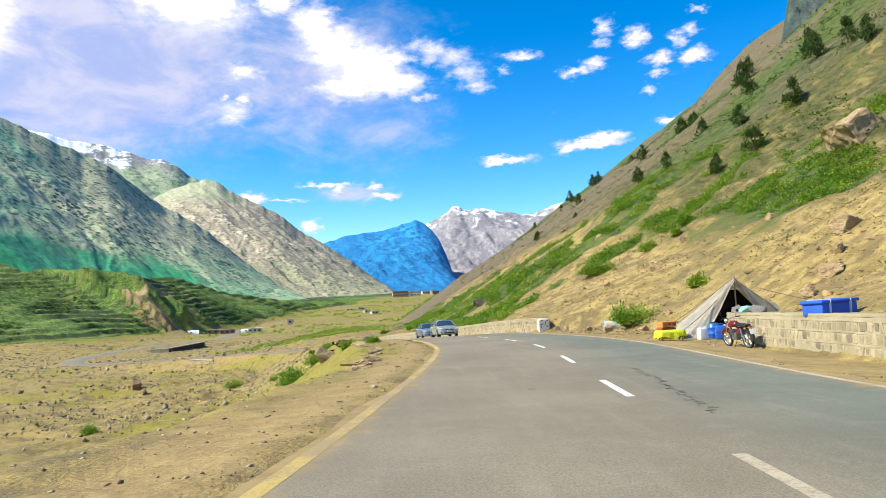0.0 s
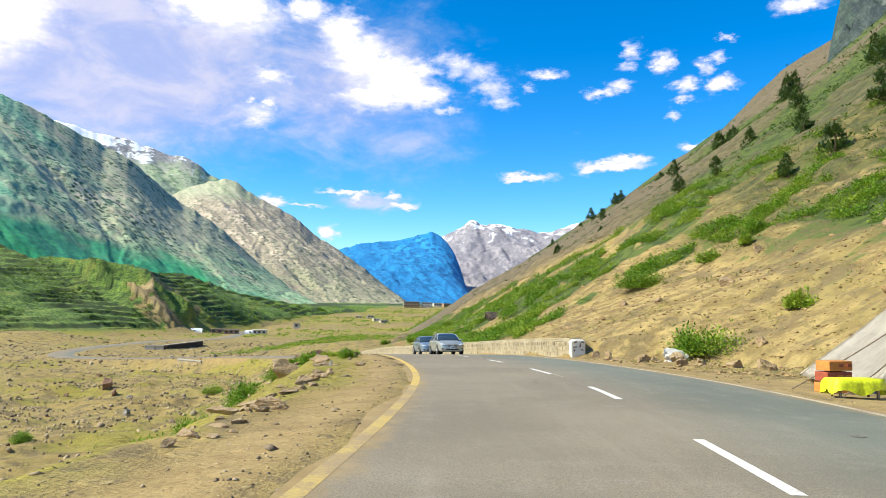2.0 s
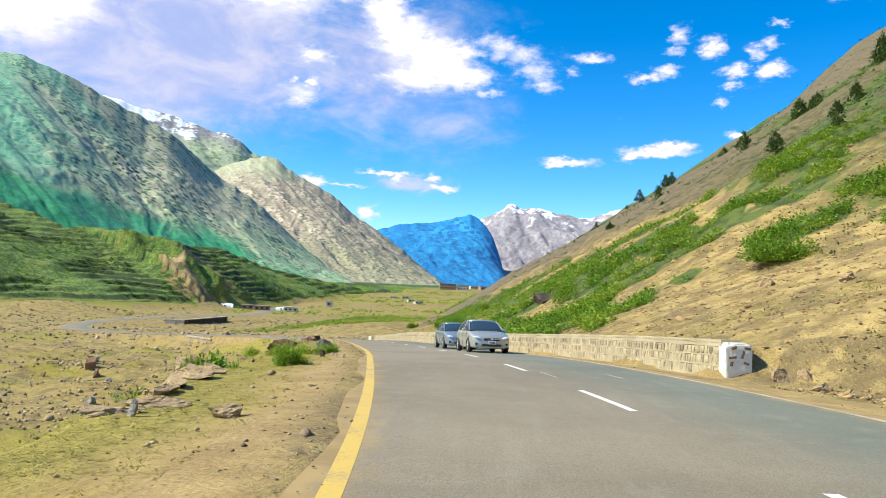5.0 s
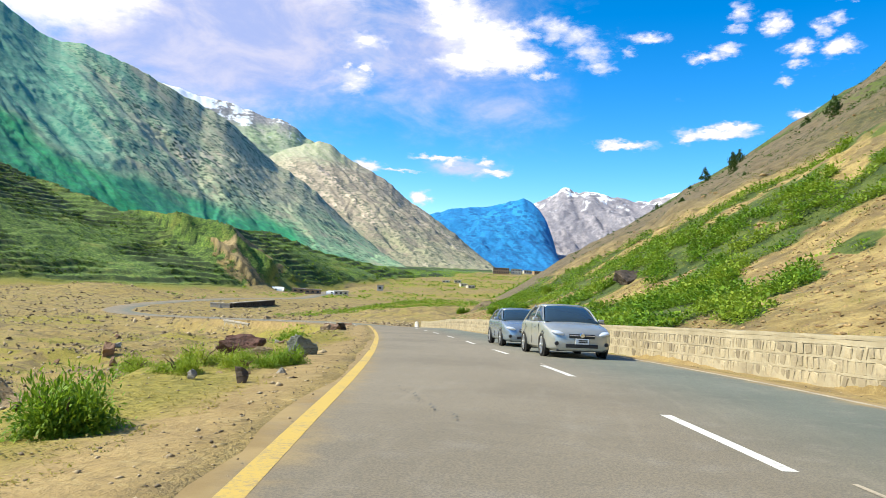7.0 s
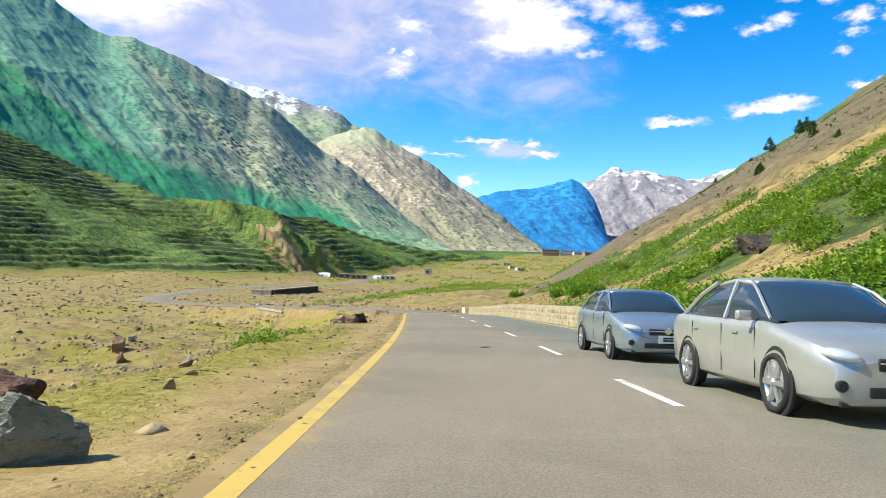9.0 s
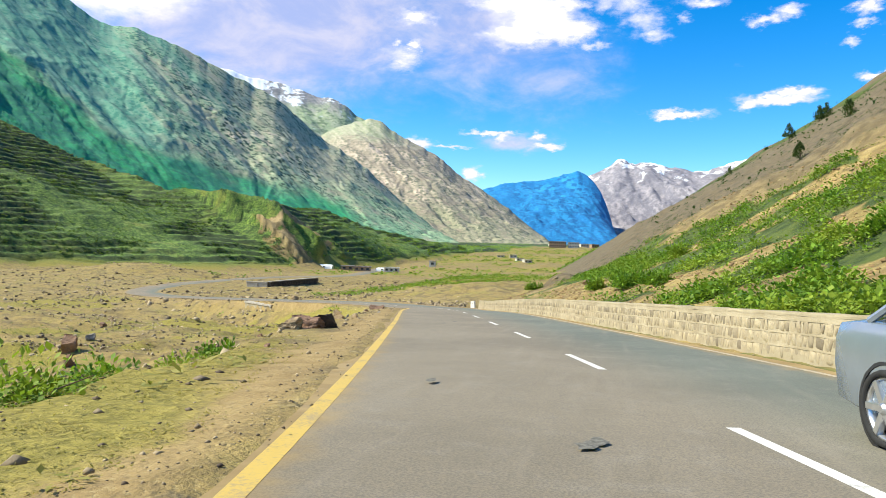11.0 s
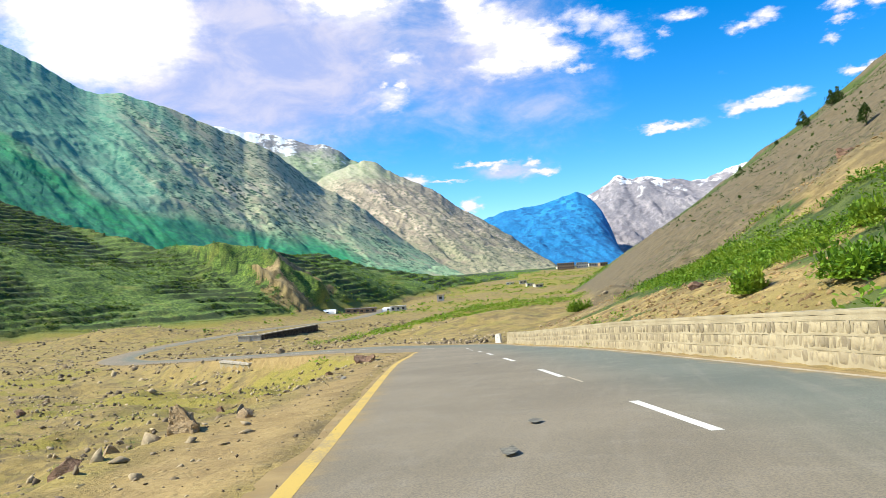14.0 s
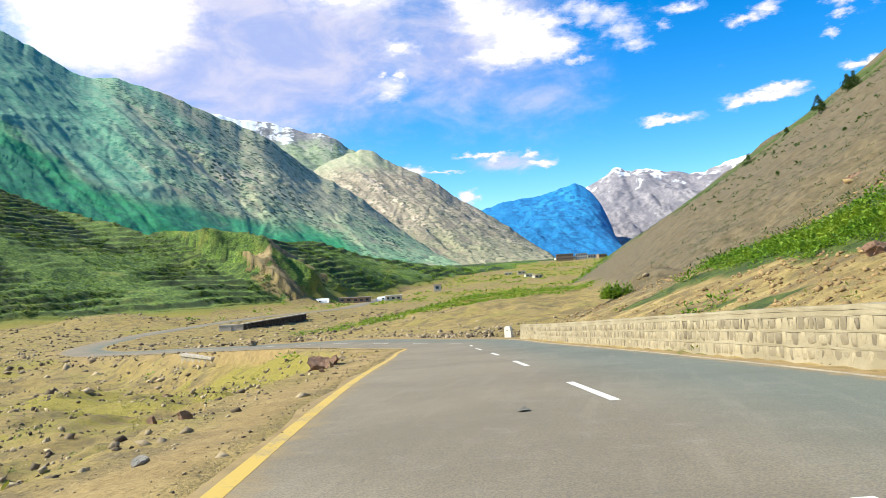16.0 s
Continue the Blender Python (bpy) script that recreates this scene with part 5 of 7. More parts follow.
for x, z, w, h in ((-0.38, 0.80, 0.16, 0.06), (-0.14, 0.80, 0.14, 0.07), (-0.30, 0.64, 0.07, 0.2), (-0.12, 0.56, 0.2, 0.06), (-0.36, 0.42, 0.15, 0.06), (-0.1, 0.40, 0.08, 0.12)):
    add_box(bm, (w, 0.02, h), end_m @ pose(x * 1.5, 0.285, z, 0, rng.uniform(-20, 20), 0))
part("painted_mark", bm, rust_paint, end_cap)

# ---- tent and camp ----
def canvas_nodes(n):
    p = n.add("ShaderNodeTexCoord").outputs["Object"]
    big, weave = n.noise(p, 1.3, 5, 0.6), n.noise(n.scaled(p, 1, 1, 0.35), 60.0, 3, 0.6)
    fold = n.noise(n.scaled(p, 3.2, 3.2, 0.5), 1.6, 4, 0.6)
    colour = n.mix(n.step(big, 0.3, 0.7), (0.56, 0.51, 0.43, 1), (0.70, 0.65, 0.56, 1))
    colour = n.mix(n.step(fold, 0.5, 0.75, 0.0, 0.5), colour, (0.38, 0.34, 0.28, 1))
    finish(n, colour, 0.9, n.math("ADD", fold, n.math("MULTIPLY", weave, 0.15)), 0.6, 0.08)


canvas = material("grey canvas", canvas_nodes)
# Near-black that stands for the shade inside the tent.
shade_black = plain("tent interior shade", (0.012, 0.011, 0.011, 1), 0.95)
rope_m, pole_m = plain("rope", (0.23, 0.17, 0.11, 1), 0.9), plain("wooden pole", (0.34, 0.26, 0.17, 1), 0.8)
G0 = ground_z(9.5, 29.0)


def cloth(corners, nu, nv, sag, seed, thick=0.012):
    """A hanging sheet between four corners, with sag and folds, of real thickness."""
    a, b, c, d_ = (Vector(v) for v in corners)
    bm = bmesh.new()
    nrm = (b - a).cross(d_ - a).normalized()
    rows = []
    for j in range(nv + 1):
        v = j / nv
        row = []
        for i in range(nu + 1):
            u = i / nu
            p = a.lerp(b, u).lerp(d_.lerp(c, u), v)
            w = sag * math.sin(math.pi * u) * math.sin(math.pi * min(1, v * 1.05)) + 0.035 * math.sin(u * 17 + seed + 2.0 * v) * v + 0.05 * noise.noise(Vector((u * 3 + seed, v * 3, 0)))
            row.append(bm.verts.new(p - nrm * w))
        rows.append(row)
    for r0, r1 in zip(rows, rows[1:]):
        for i in range(nu):
            bm.faces.new((r0[i], r0[i + 1], r1[i + 1], r1[i]))
    bmesh.ops.solidify(bm, geom=bm.faces[:], thickness=thick)
    return bm


tent = thing("tent", "weathered grey canvas tent with an open dark front", "tent", pose(0, 0, 0))
A1, A2 = (11.35, 28.6, 1.34), (12.7, 32.8, 1.15)
BL1, BL2, BR1, BR2 = (9.05, 28.0, G0 + 0.02), (10.0, 33.0, G0 + 0.02), (13.9, 28.9, G0 + 0.35), (15.4, 33.4, G0 + 0.9)
part("roof_panel", cloth((A1, A2, BL2, BL1), 16, 14, 0.22, 1), canvas, tent, "sagging canvas side", False)
part("roof_panel", cloth((A2, A1, BR1, BR2), 16, 14, 0.16, 2), canvas, tent, "", False)
part("back_panel", cloth((A2, A2, BR2, BL2), 8, 8, 0.05, 3), canvas, tent, "", False)
part("front_flap", cloth((A1, (11.33, 28.45, 1.22), (9.85, 27.9, G0 + 0.02), BL1), 10, 12, 0.14, 4), canvas, tent, "canvas flap drawn aside", False)
# Added sheet: its black gives the opening the tent's inner shade.
part("inner_curtain", cloth(((11.5, 29.6, 0.85), (11.9, 29.65, 0.85), (13.4, 29.7, G0 + 0.1), (10.3, 29.5, G0 + 0.03)), 10, 10, 0.05, 9), shade_black, tent, "dark inner curtain", False)
part("front_flap", cloth((A1, (11.7, 28.5, 0.85), (12.6, 28.5, G0 + 0.1), (13.9, 28.85, G0 + 0.3)), 10, 8, 0.05, 5), canvas, tent, "", False)
# Added floor panel, black in place of the shade on the ground inside.
part("ground_sheet", box((4.4, 4.2, 0.03), pose(12.0, 30.6, G0 + 0.03, 0, -2, -14)), shade_black, tent, "dark ground sheet inside")
part("pole", tube([(11.42, 28.7, G0), (11.38, 28.62, 1.42)], 0.025), pole_m, tent)
for p, q in ((A1, (7.75, 28.6, G0 + 0.02)), ((10.6, 28.3, 0.55), (8.2, 27.3, G0 + 0.02)), ((12.3, 28.7, 0.9), (15.6, 27.8, G0 + 1.0))):
    pts = [Vector(p).lerp(Vector(q), u) - Vector((0, 0, 0.10 * math.sin(math.pi * u))) for u in np.linspace(0, 1, 9)]
    part("guy_rope", tube(pts, 0.014, 6), rope_m, tent)

blue_plastic = plain("blue plastic", (0.02, 0.12, 0.55, 1), 0.4, 0, 0.08)
white_plastic = plain("white plastic", (0.72, 0.74, 0.74, 1), 0.45, 0, 0.05)
yellow_cloth = plain("yellow plastic", (0.72, 0.80, 0.02, 1), 0.55, 0, 0.12)
black_plastic = plain("black plastic", (0.02, 0.02, 0.022, 1), 0.5)


def jerrycan(label, m, size, mat, cap_mat):
    can = thing("jerrycan", label, "jerrycan", m, "water cans by the tent")
    w, dpt, h = size
    bm = box((w, dpt, h), pose(0, 0, h / 2), 0.045)
    part("can_body", bm, mat, can, "", False)
    part("handle", tube([(-w * 0.28, 0, h - 0.02), (-w * 0.24, 0, h + 0.06), (w * 0.12, 0, h + 0.06), (w * 0.18, 0, h - 0.02)], 0.016, 8), mat, can)
    part("cap", lathe([(0.035, h - 0.01), (0.035, h + 0.035), (0.026, h + 0.045)], 14, pose(w * 0.32, 0, 0)), cap_mat, can)
    for z in (0.3, 0.55):
        part("rib", box((w + 0.012, dpt + 0.012, 0.03), pose(0, 0, h * z), 0.01), mat, can)
    return can


def on_ground(x, y, lift=0.0, rz=0.0, rx=0.0, ry=0.0):
    return pose(x, y, ground_z(x, y) + lift, rx, ry, rz)


jerrycan("white plastic water can standing before the tent", on_ground(9.25, 26.5, 0, 10), (0.32, 0.26, 0.44), white_plastic, white_plastic)
jerrycan("blue plastic water can with ribbed sides", on_ground(9.75, 26.0, 0, -12), (0.40, 0.32, 0.48), blue_plastic, white_plastic)
drum = thing("water_drum", "round blue plastic water drum at the tent mouth", "drum", on_ground(9.95, 27.3) @ Matrix.Diagonal((0.8, 0.8, 0.72, 1)))
part("drum_body", lathe([(0.25, 0), (0.27, 0.03), (0.27, 0.25), (0.285, 0.27), (0.27, 0.29), (0.27, 0.55), (0.285, 0.57), (0.27, 0.59), (0.26, 0.74), (0.2, 0.8)], 22), blue_plastic, drum, "", False)
part("lid", lathe([(0.12, 0.79), (0.12, 0.84), (0.10, 0.85)], 16), black_plastic, drum)

crate = thing("bench", "low bench draped with a bright yellow plastic sheet", "bench", on_ground(8.15, 26.7, 0, 8) @ Matrix.Diagonal((0.78, 0.85, 0.95, 1)))
for sx in (-0.5, 0.5):
    for sy in (-0.16, 0.16):
        part("leg", box((0.05, 0.05, 0.34), pose(sx, sy, 0.17)), pole_m, crate)
part("seat", box((1.15, 0.42, 0.05), pose(0, 0, 0.36), 0.01), pole_m, crate)
bm = bmesh.new()
ringpts = []
for j, (sc, z) in enumerate(((0.6, 0.40), (1.0, 0.395), (1.06, 0.30), (1.10, 0.12))):
    row = []
    for k in range(40):
        a = 2 * math.pi * k / 40
        cx, cy = math.cos(a), math.sin(a)
        q = max(abs(cx), abs(cy))
        f = 1 + (0.05 * math.sin(a * 9) + 0.04 * math.sin(a * 14 + 1)) * (j > 1)
        row.append(bm.verts.new((cx / q * 0.61 * sc * f, cy / q * 0.25 * sc * f, z + (0.06 * math.sin(a * 5) if j == 3 else 0))))
    ringpts.append(row)
bm.faces.new(ringpts[0])
for r0, r1 in zip(ringpts, ringpts[1:]):
    for k in range(40):
        bm.faces.new((r0[k], r1[k], r1[(k + 1) % 40], r0[(k + 1) % 40]))
part("plastic_sheet", bm, yellow_cloth, crate, "crumpled bright yellow plastic sheet", False)

orange_m, red_m = plain("orange card", (0.62, 0.24, 0.05, 1), 0.7), plain("brick red paint", (0.36, 0.08, 0.04, 1), 0.6)
stack = thing("crate_stack", "stacked orange and red drink crates beside the tent", "crate", on_ground(8.35, 27.9, 0, 12))
for k in range(3):
    part("crate", box((0.62, 0.36, 0.20), pose(0.02 * k, 0, 0.12 + 0.225 * k, 0, 0, 4 * k), 0.015), (orange_m, red_m, orange_m)[k], stack)
    for sx in (-0.2, 0.0, 0.2):
        part("crate_slot", box((0.13, 0.37, 0.06), pose(0.02 * k + sx, 0, 0.13 + 0.225 * k, 0, 0, 4 * k)), (red_m, orange_m, red_m)[k], stack)

foot, way, out = wall_frame(18.9)
chest_at = foot - out * 0.62
chest = thing("storage_chest", "long chest wrapped in a blue tarpaulin behind the wall", "chest", pose(chest_at.x, chest_at.y, max(chest_at.z + WALL_H - 0.05, ground_z(chest_at.x, chest_at.y) - 0.06), 0, 0, 24) @ Matrix.Diagonal((0.84, 0.84, 0.84, 1)))
tarp = material("blue tarpaulin", paint_nodes((0.015, 0.10, 0.60, 1), (0.03, 0.18, 0.55, 1), 0.55))
part("chest_body", box((1.5, 0.7, 0.40), pose(0, 0, 0.20), 0.03), tarp, chest, "", False)
bm = box((1.62, 0.8, 0.10), pose(0, 0, 0.43, 0, -1.5, 0), 0.035)
for v in bm.verts:
    v.co.z += 0.03 * noise.noise(v.co * 4)
part("lid", bm, tarp, chest, "crumpled tarpaulin over the lid", False)
for sx in (-0.45, 0.42):
    part("cord", box((0.02, 0.82, 0.5), pose(sx, 0, 0.235)), white_plastic, chest)

cloth_grey, cloth_green = plain("grey bedding", (0.17, 0.165, 0.155, 1), 0.9), plain("sea green cloth", (0.22, 0.46, 0.44, 1), 0.85)
for k, (x, y, sx, sy, sz, mt, lab) in enumerate(((9.25, 23.9, 0.34, 0.26, 0.15, cloth_grey, "rolled grey bedding lying on the wall"), (9.6, 23.3, 0.42, 0.24, 0.13, cloth_green, "folded sea-green cloth lying on the wall"),
                                                 (9.3, 22.5, 0.3, 0.22, 0.14, cloth_grey, "grey cloth sack lying on the wall"))):
    foot, way, out = wall_frame(y)
    bm = rock_bmesh((sx, sy, sz), 300 + k, 3, 0.3, 3)
    b = part(("bedding_roll", "folded_cloth", "cloth_sack")[k], bm, mt, None, "", False)
    b.matrix_world = Matrix.Translation(foot - out * 0.22 + Vector((0, 0, WALL_H + 0.02 + sz * 0.6))) @ pose(0, 0, 0, 0, 0, 70 + 20 * k)
    tagged(b, lab, "bedding")

# ---- motorcycle ----
rubber, chrome = plain("rubber", (0.018, 0.018, 0.018, 1), 0.85), plain("chrome", (0.75, 0.75, 0.76, 1), 0.22, 1.0, 0.04)
engine_m, red_tank = plain("engine alloy", (0.28, 0.28, 0.29, 1), 0.45, 0.8), plain("dark red tank", (0.16, 0.012, 0.015, 1), 0.25, 0.0, 0.05)
leather = plain("black seat", (0.015, 0.015, 0.016, 1), 0.6)
black_frame = plain("black steel", (0.012, 0.012, 0.013, 1), 0.4, 0.2)


def wheel_part(parent, name, centre, radius, width, rim_mat, spokes, axis="X"):
    """A wheel whose axle lies along x: hub as the part, tyre, rim and spokes under it."""
    base = Matrix.Translation(centre) @ pose(0, 0, 0, 0, 90, 0)
    hub = part(name, lathe([(0.03, -width * 0.6), (0.05, -width * 0.5), (0.05, width * 0.5), (0.03, width * 0.6)], 14, base), rim_mat, parent)
    r, w = radius, width / 2
    part("tyre", lathe([(r * 0.80, -w), (r * 0.93, -w * 1.05), (r, -w * 0.5), (r, w * 0.5), (r * 0.93, w * 1.05), (r * 0.80, w), (r * 0.78, 0)], 32, base, True), rubber, hub, "", False)
    part("rim", lathe([(r * 0.72, -w * 0.8), (r * 0.81, -w * 0.8), (r * 0.81, w * 0.8), (r * 0.72, w * 0.8), (r * 0.70, 0)], 32, base, True), rim_mat, hub, "", False)
    bm = bmesh.new()
    for k in range(spokes):
        a = 2 * math.pi * k / spokes
        q = Vector((0, math.cos(a), math.sin(a)))
        if axis == "X" and spokes > 8:
            add_tube(bm, [Vector(centre) + q * 0.045, Vector(centre) + q * r * 0.74], 0.005, 4)
        else:
            add_box(bm, (width * 0.3, 0.06, r * 0.66), Matrix.Translation(Vector(centre) + q * r * 0.42 + Vector((width * 0.34 * (1 if centre[0] > 0 else -1), 0, 0))) @ pose(0, 0, 0, math.degrees(a) - 90, 0, 0), 0.01)
    part("spokes", bm, rim_mat, hub)
    if spokes < 8:
        part("brake_disc", lathe([(r * 0.66, -0.02), (r * 0.66, 0.02)], 24, base), black_plastic, hub)
    return hub


bike = thing("motorcycle", "small dark red motorcycle parked on its stand by the wall", "motorcycle", on_ground(8.72, 21.9, 0.0, 10) @ pose(0, 0, 0, 0, -7, 0) @ Matrix.Diagonal((0.86, 0.86, 0.86, 1)))
wheel_part(bike, "front_wheel", (0, 0.62, 0.30), 0.30, 0.075, chrome, 18)
wheel_part(bike, "rear_wheel", (0, -0.62, 0.30), 0.30, 0.09, chrome, 18)
part("frame", add_tube(add_tube(tube([(0, 0.36, 0.86), (0, 0.22, 0.42), (0, -0.05, 0.28), (0, -0.28, 0.36), (0, -0.62, 0.30)], 0.022), [(0, 0.34, 0.80), (0, -0.1, 0.70), (0, -0.72, 0.74)], 0.02), [(0, -0.28, 0.36), (0, -0.3, 0.72)], 0.02), black_frame, bike)
bm = bmesh.new()
for sx in (-0.075, 0.075):
    add_tube(bm, [(sx, 0.62, 0.30), (sx, 0.50, 0.62), (sx, 0.40, 0.94)], 0.02)
part("fork", bm, chrome, bike)
bm = box((0.20, 0.30, 0.26), pose(0, 0.06, 0.40), 0.04)
for k in range(5):
    add_box(bm, (0.24, 0.20, 0.012), pose(0, 0.14, 0.46 + 0.035 * k, 12))
part("engine", bm, engine_m, bike)
bm = rock_bmesh((0.15, 0.29, 0.14), 77, 3, 0.02, 0)
bmesh.ops.transform(bm, matrix=pose(0, 0.12, 0.80, -6), verts=bm.verts)
part("fuel_tank", bm, red_tank, bike, "dark red fuel tank", False)
part("seat", box((0.24, 0.66, 0.09), pose(0, -0.42, 0.80, 3), 0.04), leather, bike, "", False)
part("side_cover", box((0.22, 0.26, 0.18), pose(0, -0.28, 0.60), 0.04), red_tank, bike)
part("handlebar", tube([(-0.36, 0.22, 1.04), (-0.16, 0.36, 1.02), (0, 0.40, 0.97), (0.16, 0.36, 1.02), (0.36, 0.22, 1.04)], 0.014), chrome, bike)
for sx in (-1, 1):
    part("grip", tube([(sx * 0.38, 0.20, 1.04), (sx * 0.26, 0.27, 1.035)], 0.02), rubber, bike)
    part("mirror", add_tube(lathe([(0.05, 0), (0.055, 0.02), (0.03, 0.03)], 12, pose(sx * 0.34, 0.30, 1.24, 80)), [(sx * 0.24, 0.30, 1.04), (sx * 0.33, 0.32, 1.22)], 0.007), black_plastic, bike)
    part("indicator", lathe([(0.03, -0.03), (0.035, 0.0), (0.02, 0.03)], 10, pose(sx * 0.16, -0.80, 0.72, 90)), orange_m, bike)
part("headlight", lathe([(0.05, -0.08), (0.09, -0.02), (0.09, 0.02), (0.08, 0.035)], 18, pose(0, 0.50, 0.92, -90)), chrome, bike)
part("mudguard", tube([(0, 0.92 - 0.3 + 0.33 * math.cos(a), 0.30 + 0.345 * math.sin(a)) for a in np.linspace(0.35, 2.5, 9)], 0.045, 8), red_tank, bike)
part("mudguard", tube([(0, -0.62 + 0.345 * math.cos(a), 0.30 + 0.36 * math.sin(a)) for a in np.linspace(0.7, 3.1, 9)], 0.055, 8), black_plastic, bike)
part("exhaust", tube([(0.09, 0.16, 0.30), (0.12, 0.0, 0.22), (0.13, -0.35, 0.28), (0.14, -0.85, 0.38)], [0.018, 0.02, 0.04, 0.04]), chrome, bike)
part("number_plate", box((0.22, 0.012, 0.17), pose(0, -0.98, 0.60, -15), 0.004), white_plastic, bike)
part("rear_light", box((0.12, 0.05, 0.06), pose(0, -0.90, 0.76), 0.01), red_m, bike)
part("carrier", add_tube(add_tube(tube([(-0.11, -0.60, 0.86), (-0.11, -0.95, 0.88)], 0.01), [(0.11, -0.60, 0.86), (0.11, -0.95, 0.88)], 0.01), [(-0.11, -0.9, 0.88), (0.11, -0.9, 0.88)], 0.01), chrome, bike)
part("stand", tube([(-0.08, -0.06, 0.26), (-0.2, -0.02, 0.0)], 0.012), black_frame, bike)
part("shock_absorber", add_tube(tube([(0.1, -0.52, 0.32), (0.1, -0.40, 0.70)], 0.03), [(-0.1, -0.52, 0.32), (-0.1, -0.40, 0.70)], 0.03), chrome, bike)

# ---- cars on the road ----
glass_dark = plain("tinted glass", (0.03, 0.05, 0.07, 1), 0.05, 0.0, 0.02, 3.0, 0.0)
lamp_glass = plain("headlamp glass", (0.70, 0.74, 0.78, 1), 0.12, 0.3, 0.03)
silver = plain("silver car paint", (0.46, 0.47, 0.44, 1), 0.26, 0.5, 0.03, 3.0, 0.0)
steel_blue = plain("steel grey car paint", (0.34, 0.40, 0.46, 1), 0.25, 0.6, 0.03, 3.0, 0.0)
fog_m = plain("alloy rim", (0.55, 0.56, 0.57, 1), 0.3, 0.8, 0.05)


def loft(stations, ring):
    """Rings of points along y; each station (y, *values), ring(values) gives the half profile from bottom to top."""
    bm, rows = bmesh.new(), []
    for y, *vals in stations:
        half = ring(*vals)
        pts = [(x, y, z) for x, z in half] + [(-x, y, z) for x, z in half[::-1]]
        rows.append([bm.verts.new(p) for p in pts])
    k = len(rows[0])
    for r0, r1 in zip(rows, rows[1:]):
        for i in range(k):
            bm.faces.new((r0[i], r0[(i + 1) % k], r1[(i + 1) % k], r1[i]))
    bm.faces.new(rows[0][::-1])
    bm.faces.new(rows[-1])
    bmesh.ops.recalc_face_normals(bm, faces=bm.faces)
    return bm


def sedan(label, m, paint, long=4.54, wide=1.76, high=1.465):
    """A four-door saloon, its nose towards -y, standing on z = 0."""
    car = thing("car", label, "car", m, "saloon cars on the road")
    hw, hl = wide / 2, long / 2

    def lower(w, bottom, belt):
        mid = (bottom + belt) / 2
        return [(w * 0.80, bottom), (w * 0.96, bottom + 0.07), (w, mid), (w * 0.985, belt - 0.14), (w * 0.93, belt - 0.02), (w * 0.60, belt + 0.02), (0.02, belt + 0.035)]
    body = part("body", loft([(-hl, hw * 0.62, 0.26, 0.60), (-hl + 0.06, hw * 0.80, 0.20, 0.68), (-hl + 0.22, hw * 0.94, 0.18, 0.76), (-hl + 0.6, hw, 0.18, 0.84), (-hl + 1.05, hw, 0.18, 0.92), (-hl + 1.35, hw, 0.18, 0.96),
                              (0.2, hw, 0.18, 0.97), (hl - 1.0, hw, 0.18, 0.99), (hl - 0.5, hw * 0.985, 0.20, 1.0), (hl - 0.15, hw * 0.92, 0.24, 0.98), (hl - 0.03, hw * 0.82, 0.30, 0.92), (hl, hw * 0.7, 0.34, 0.85)], lower), paint, car, "", False)
    body.modifiers.new("bevel", "BEVEL").width = 0.01

    def cabin(w, belt, top, wt):
        return [(w, belt), (w * 0.5 + wt * 0.5 + 0.02, (belt + top) * 0.5), (wt, top - 0.06), (wt * 0.86, top - 0.015), (wt * 0.4, top), (0.02, top + 0.008)]
    glasshouse = [(-hl + 1.12, hw * 0.86, 0.93, 0.98, hw * 0.80), (-hl + 1.30, hw * 0.89, 0.94, 1.08, hw * 0.80), (-hl + 1.75, hw * 0.91, 0.95, 1.34, hw * 0.74), (-hl + 2.05, hw * 0.92, 0.95, high - 0.04, hw * 0.70), (-0.05 + 0.3, hw * 0.92, 0.95, high, hw * 0.69),
                  (hl - 1.55, hw * 0.92, 0.96, high - 0.03, hw * 0.70), (hl - 1.2, hw * 0.91, 0.97, high - 0.14, hw * 0.72), (hl - 0.85, hw * 0.88, 0.98, 1.14, hw * 0.76), (hl - 0.6, hw * 0.82, 0.98, 1.02, hw * 0.74)]
    part("window_glass", loft(glasshouse, cabin), glass_dark, car, "dark tinted glass", False)
    roof = [(y, w, b, t + 0.012, wt + 0.012) for y, w, b, t, wt in glasshouse[3:7]]

    def roof_ring(w, belt, top, wt):
        return [(wt * 0.97, top - 0.075), (wt, top - 0.05), (wt * 0.9, top - 0.012), (wt * 0.4, top), (0.02, top + 0.008)]
    part("roof", loft(roof, roof_ring), paint, car, "", False)
    for sx in (-1, 1):
        bm = bmesh.new()
        add_tube(bm, [(sx * hw * 0.875, -hl + 1.24, 0.97), (sx * hw * 0.775, -hl + 1.75, 1.29), (sx * hw * 0.695, -hl + 2.06, high - 0.06)], 0.022, 6)
        part("pillar", bm, paint, car)
        bm = bmesh.new()
        add_tube(bm, [(sx * hw * 0.935, 0.1, 0.95), (sx * hw * 0.80, 0.14, 1.24), (sx * hw * 0.705, 0.18, high - 0.05)], 0.03, 6)
        part("pillar", bm, paint, car)
        bm = bmesh.new()
        add_tube(bm, [(sx * hw * 0.72, hl - 1.5, high - 0.05), (sx * hw * 0.80, hl - 1.1, 1.26), (sx * hw * 0.90, hl - 0.65, 0.99)], 0.032, 6)
        part("pillar", bm, paint, car)
        part("side_mirror", add_box(box((0.18, 0.10, 0.12), pose(sx * (hw + 0.07), -hl + 1.52, 1.0), 0.035), (0.08, 0.04, 0.03), pose(sx * (hw - 0.01), -hl + 1.52, 0.98)), paint, car, "", False)
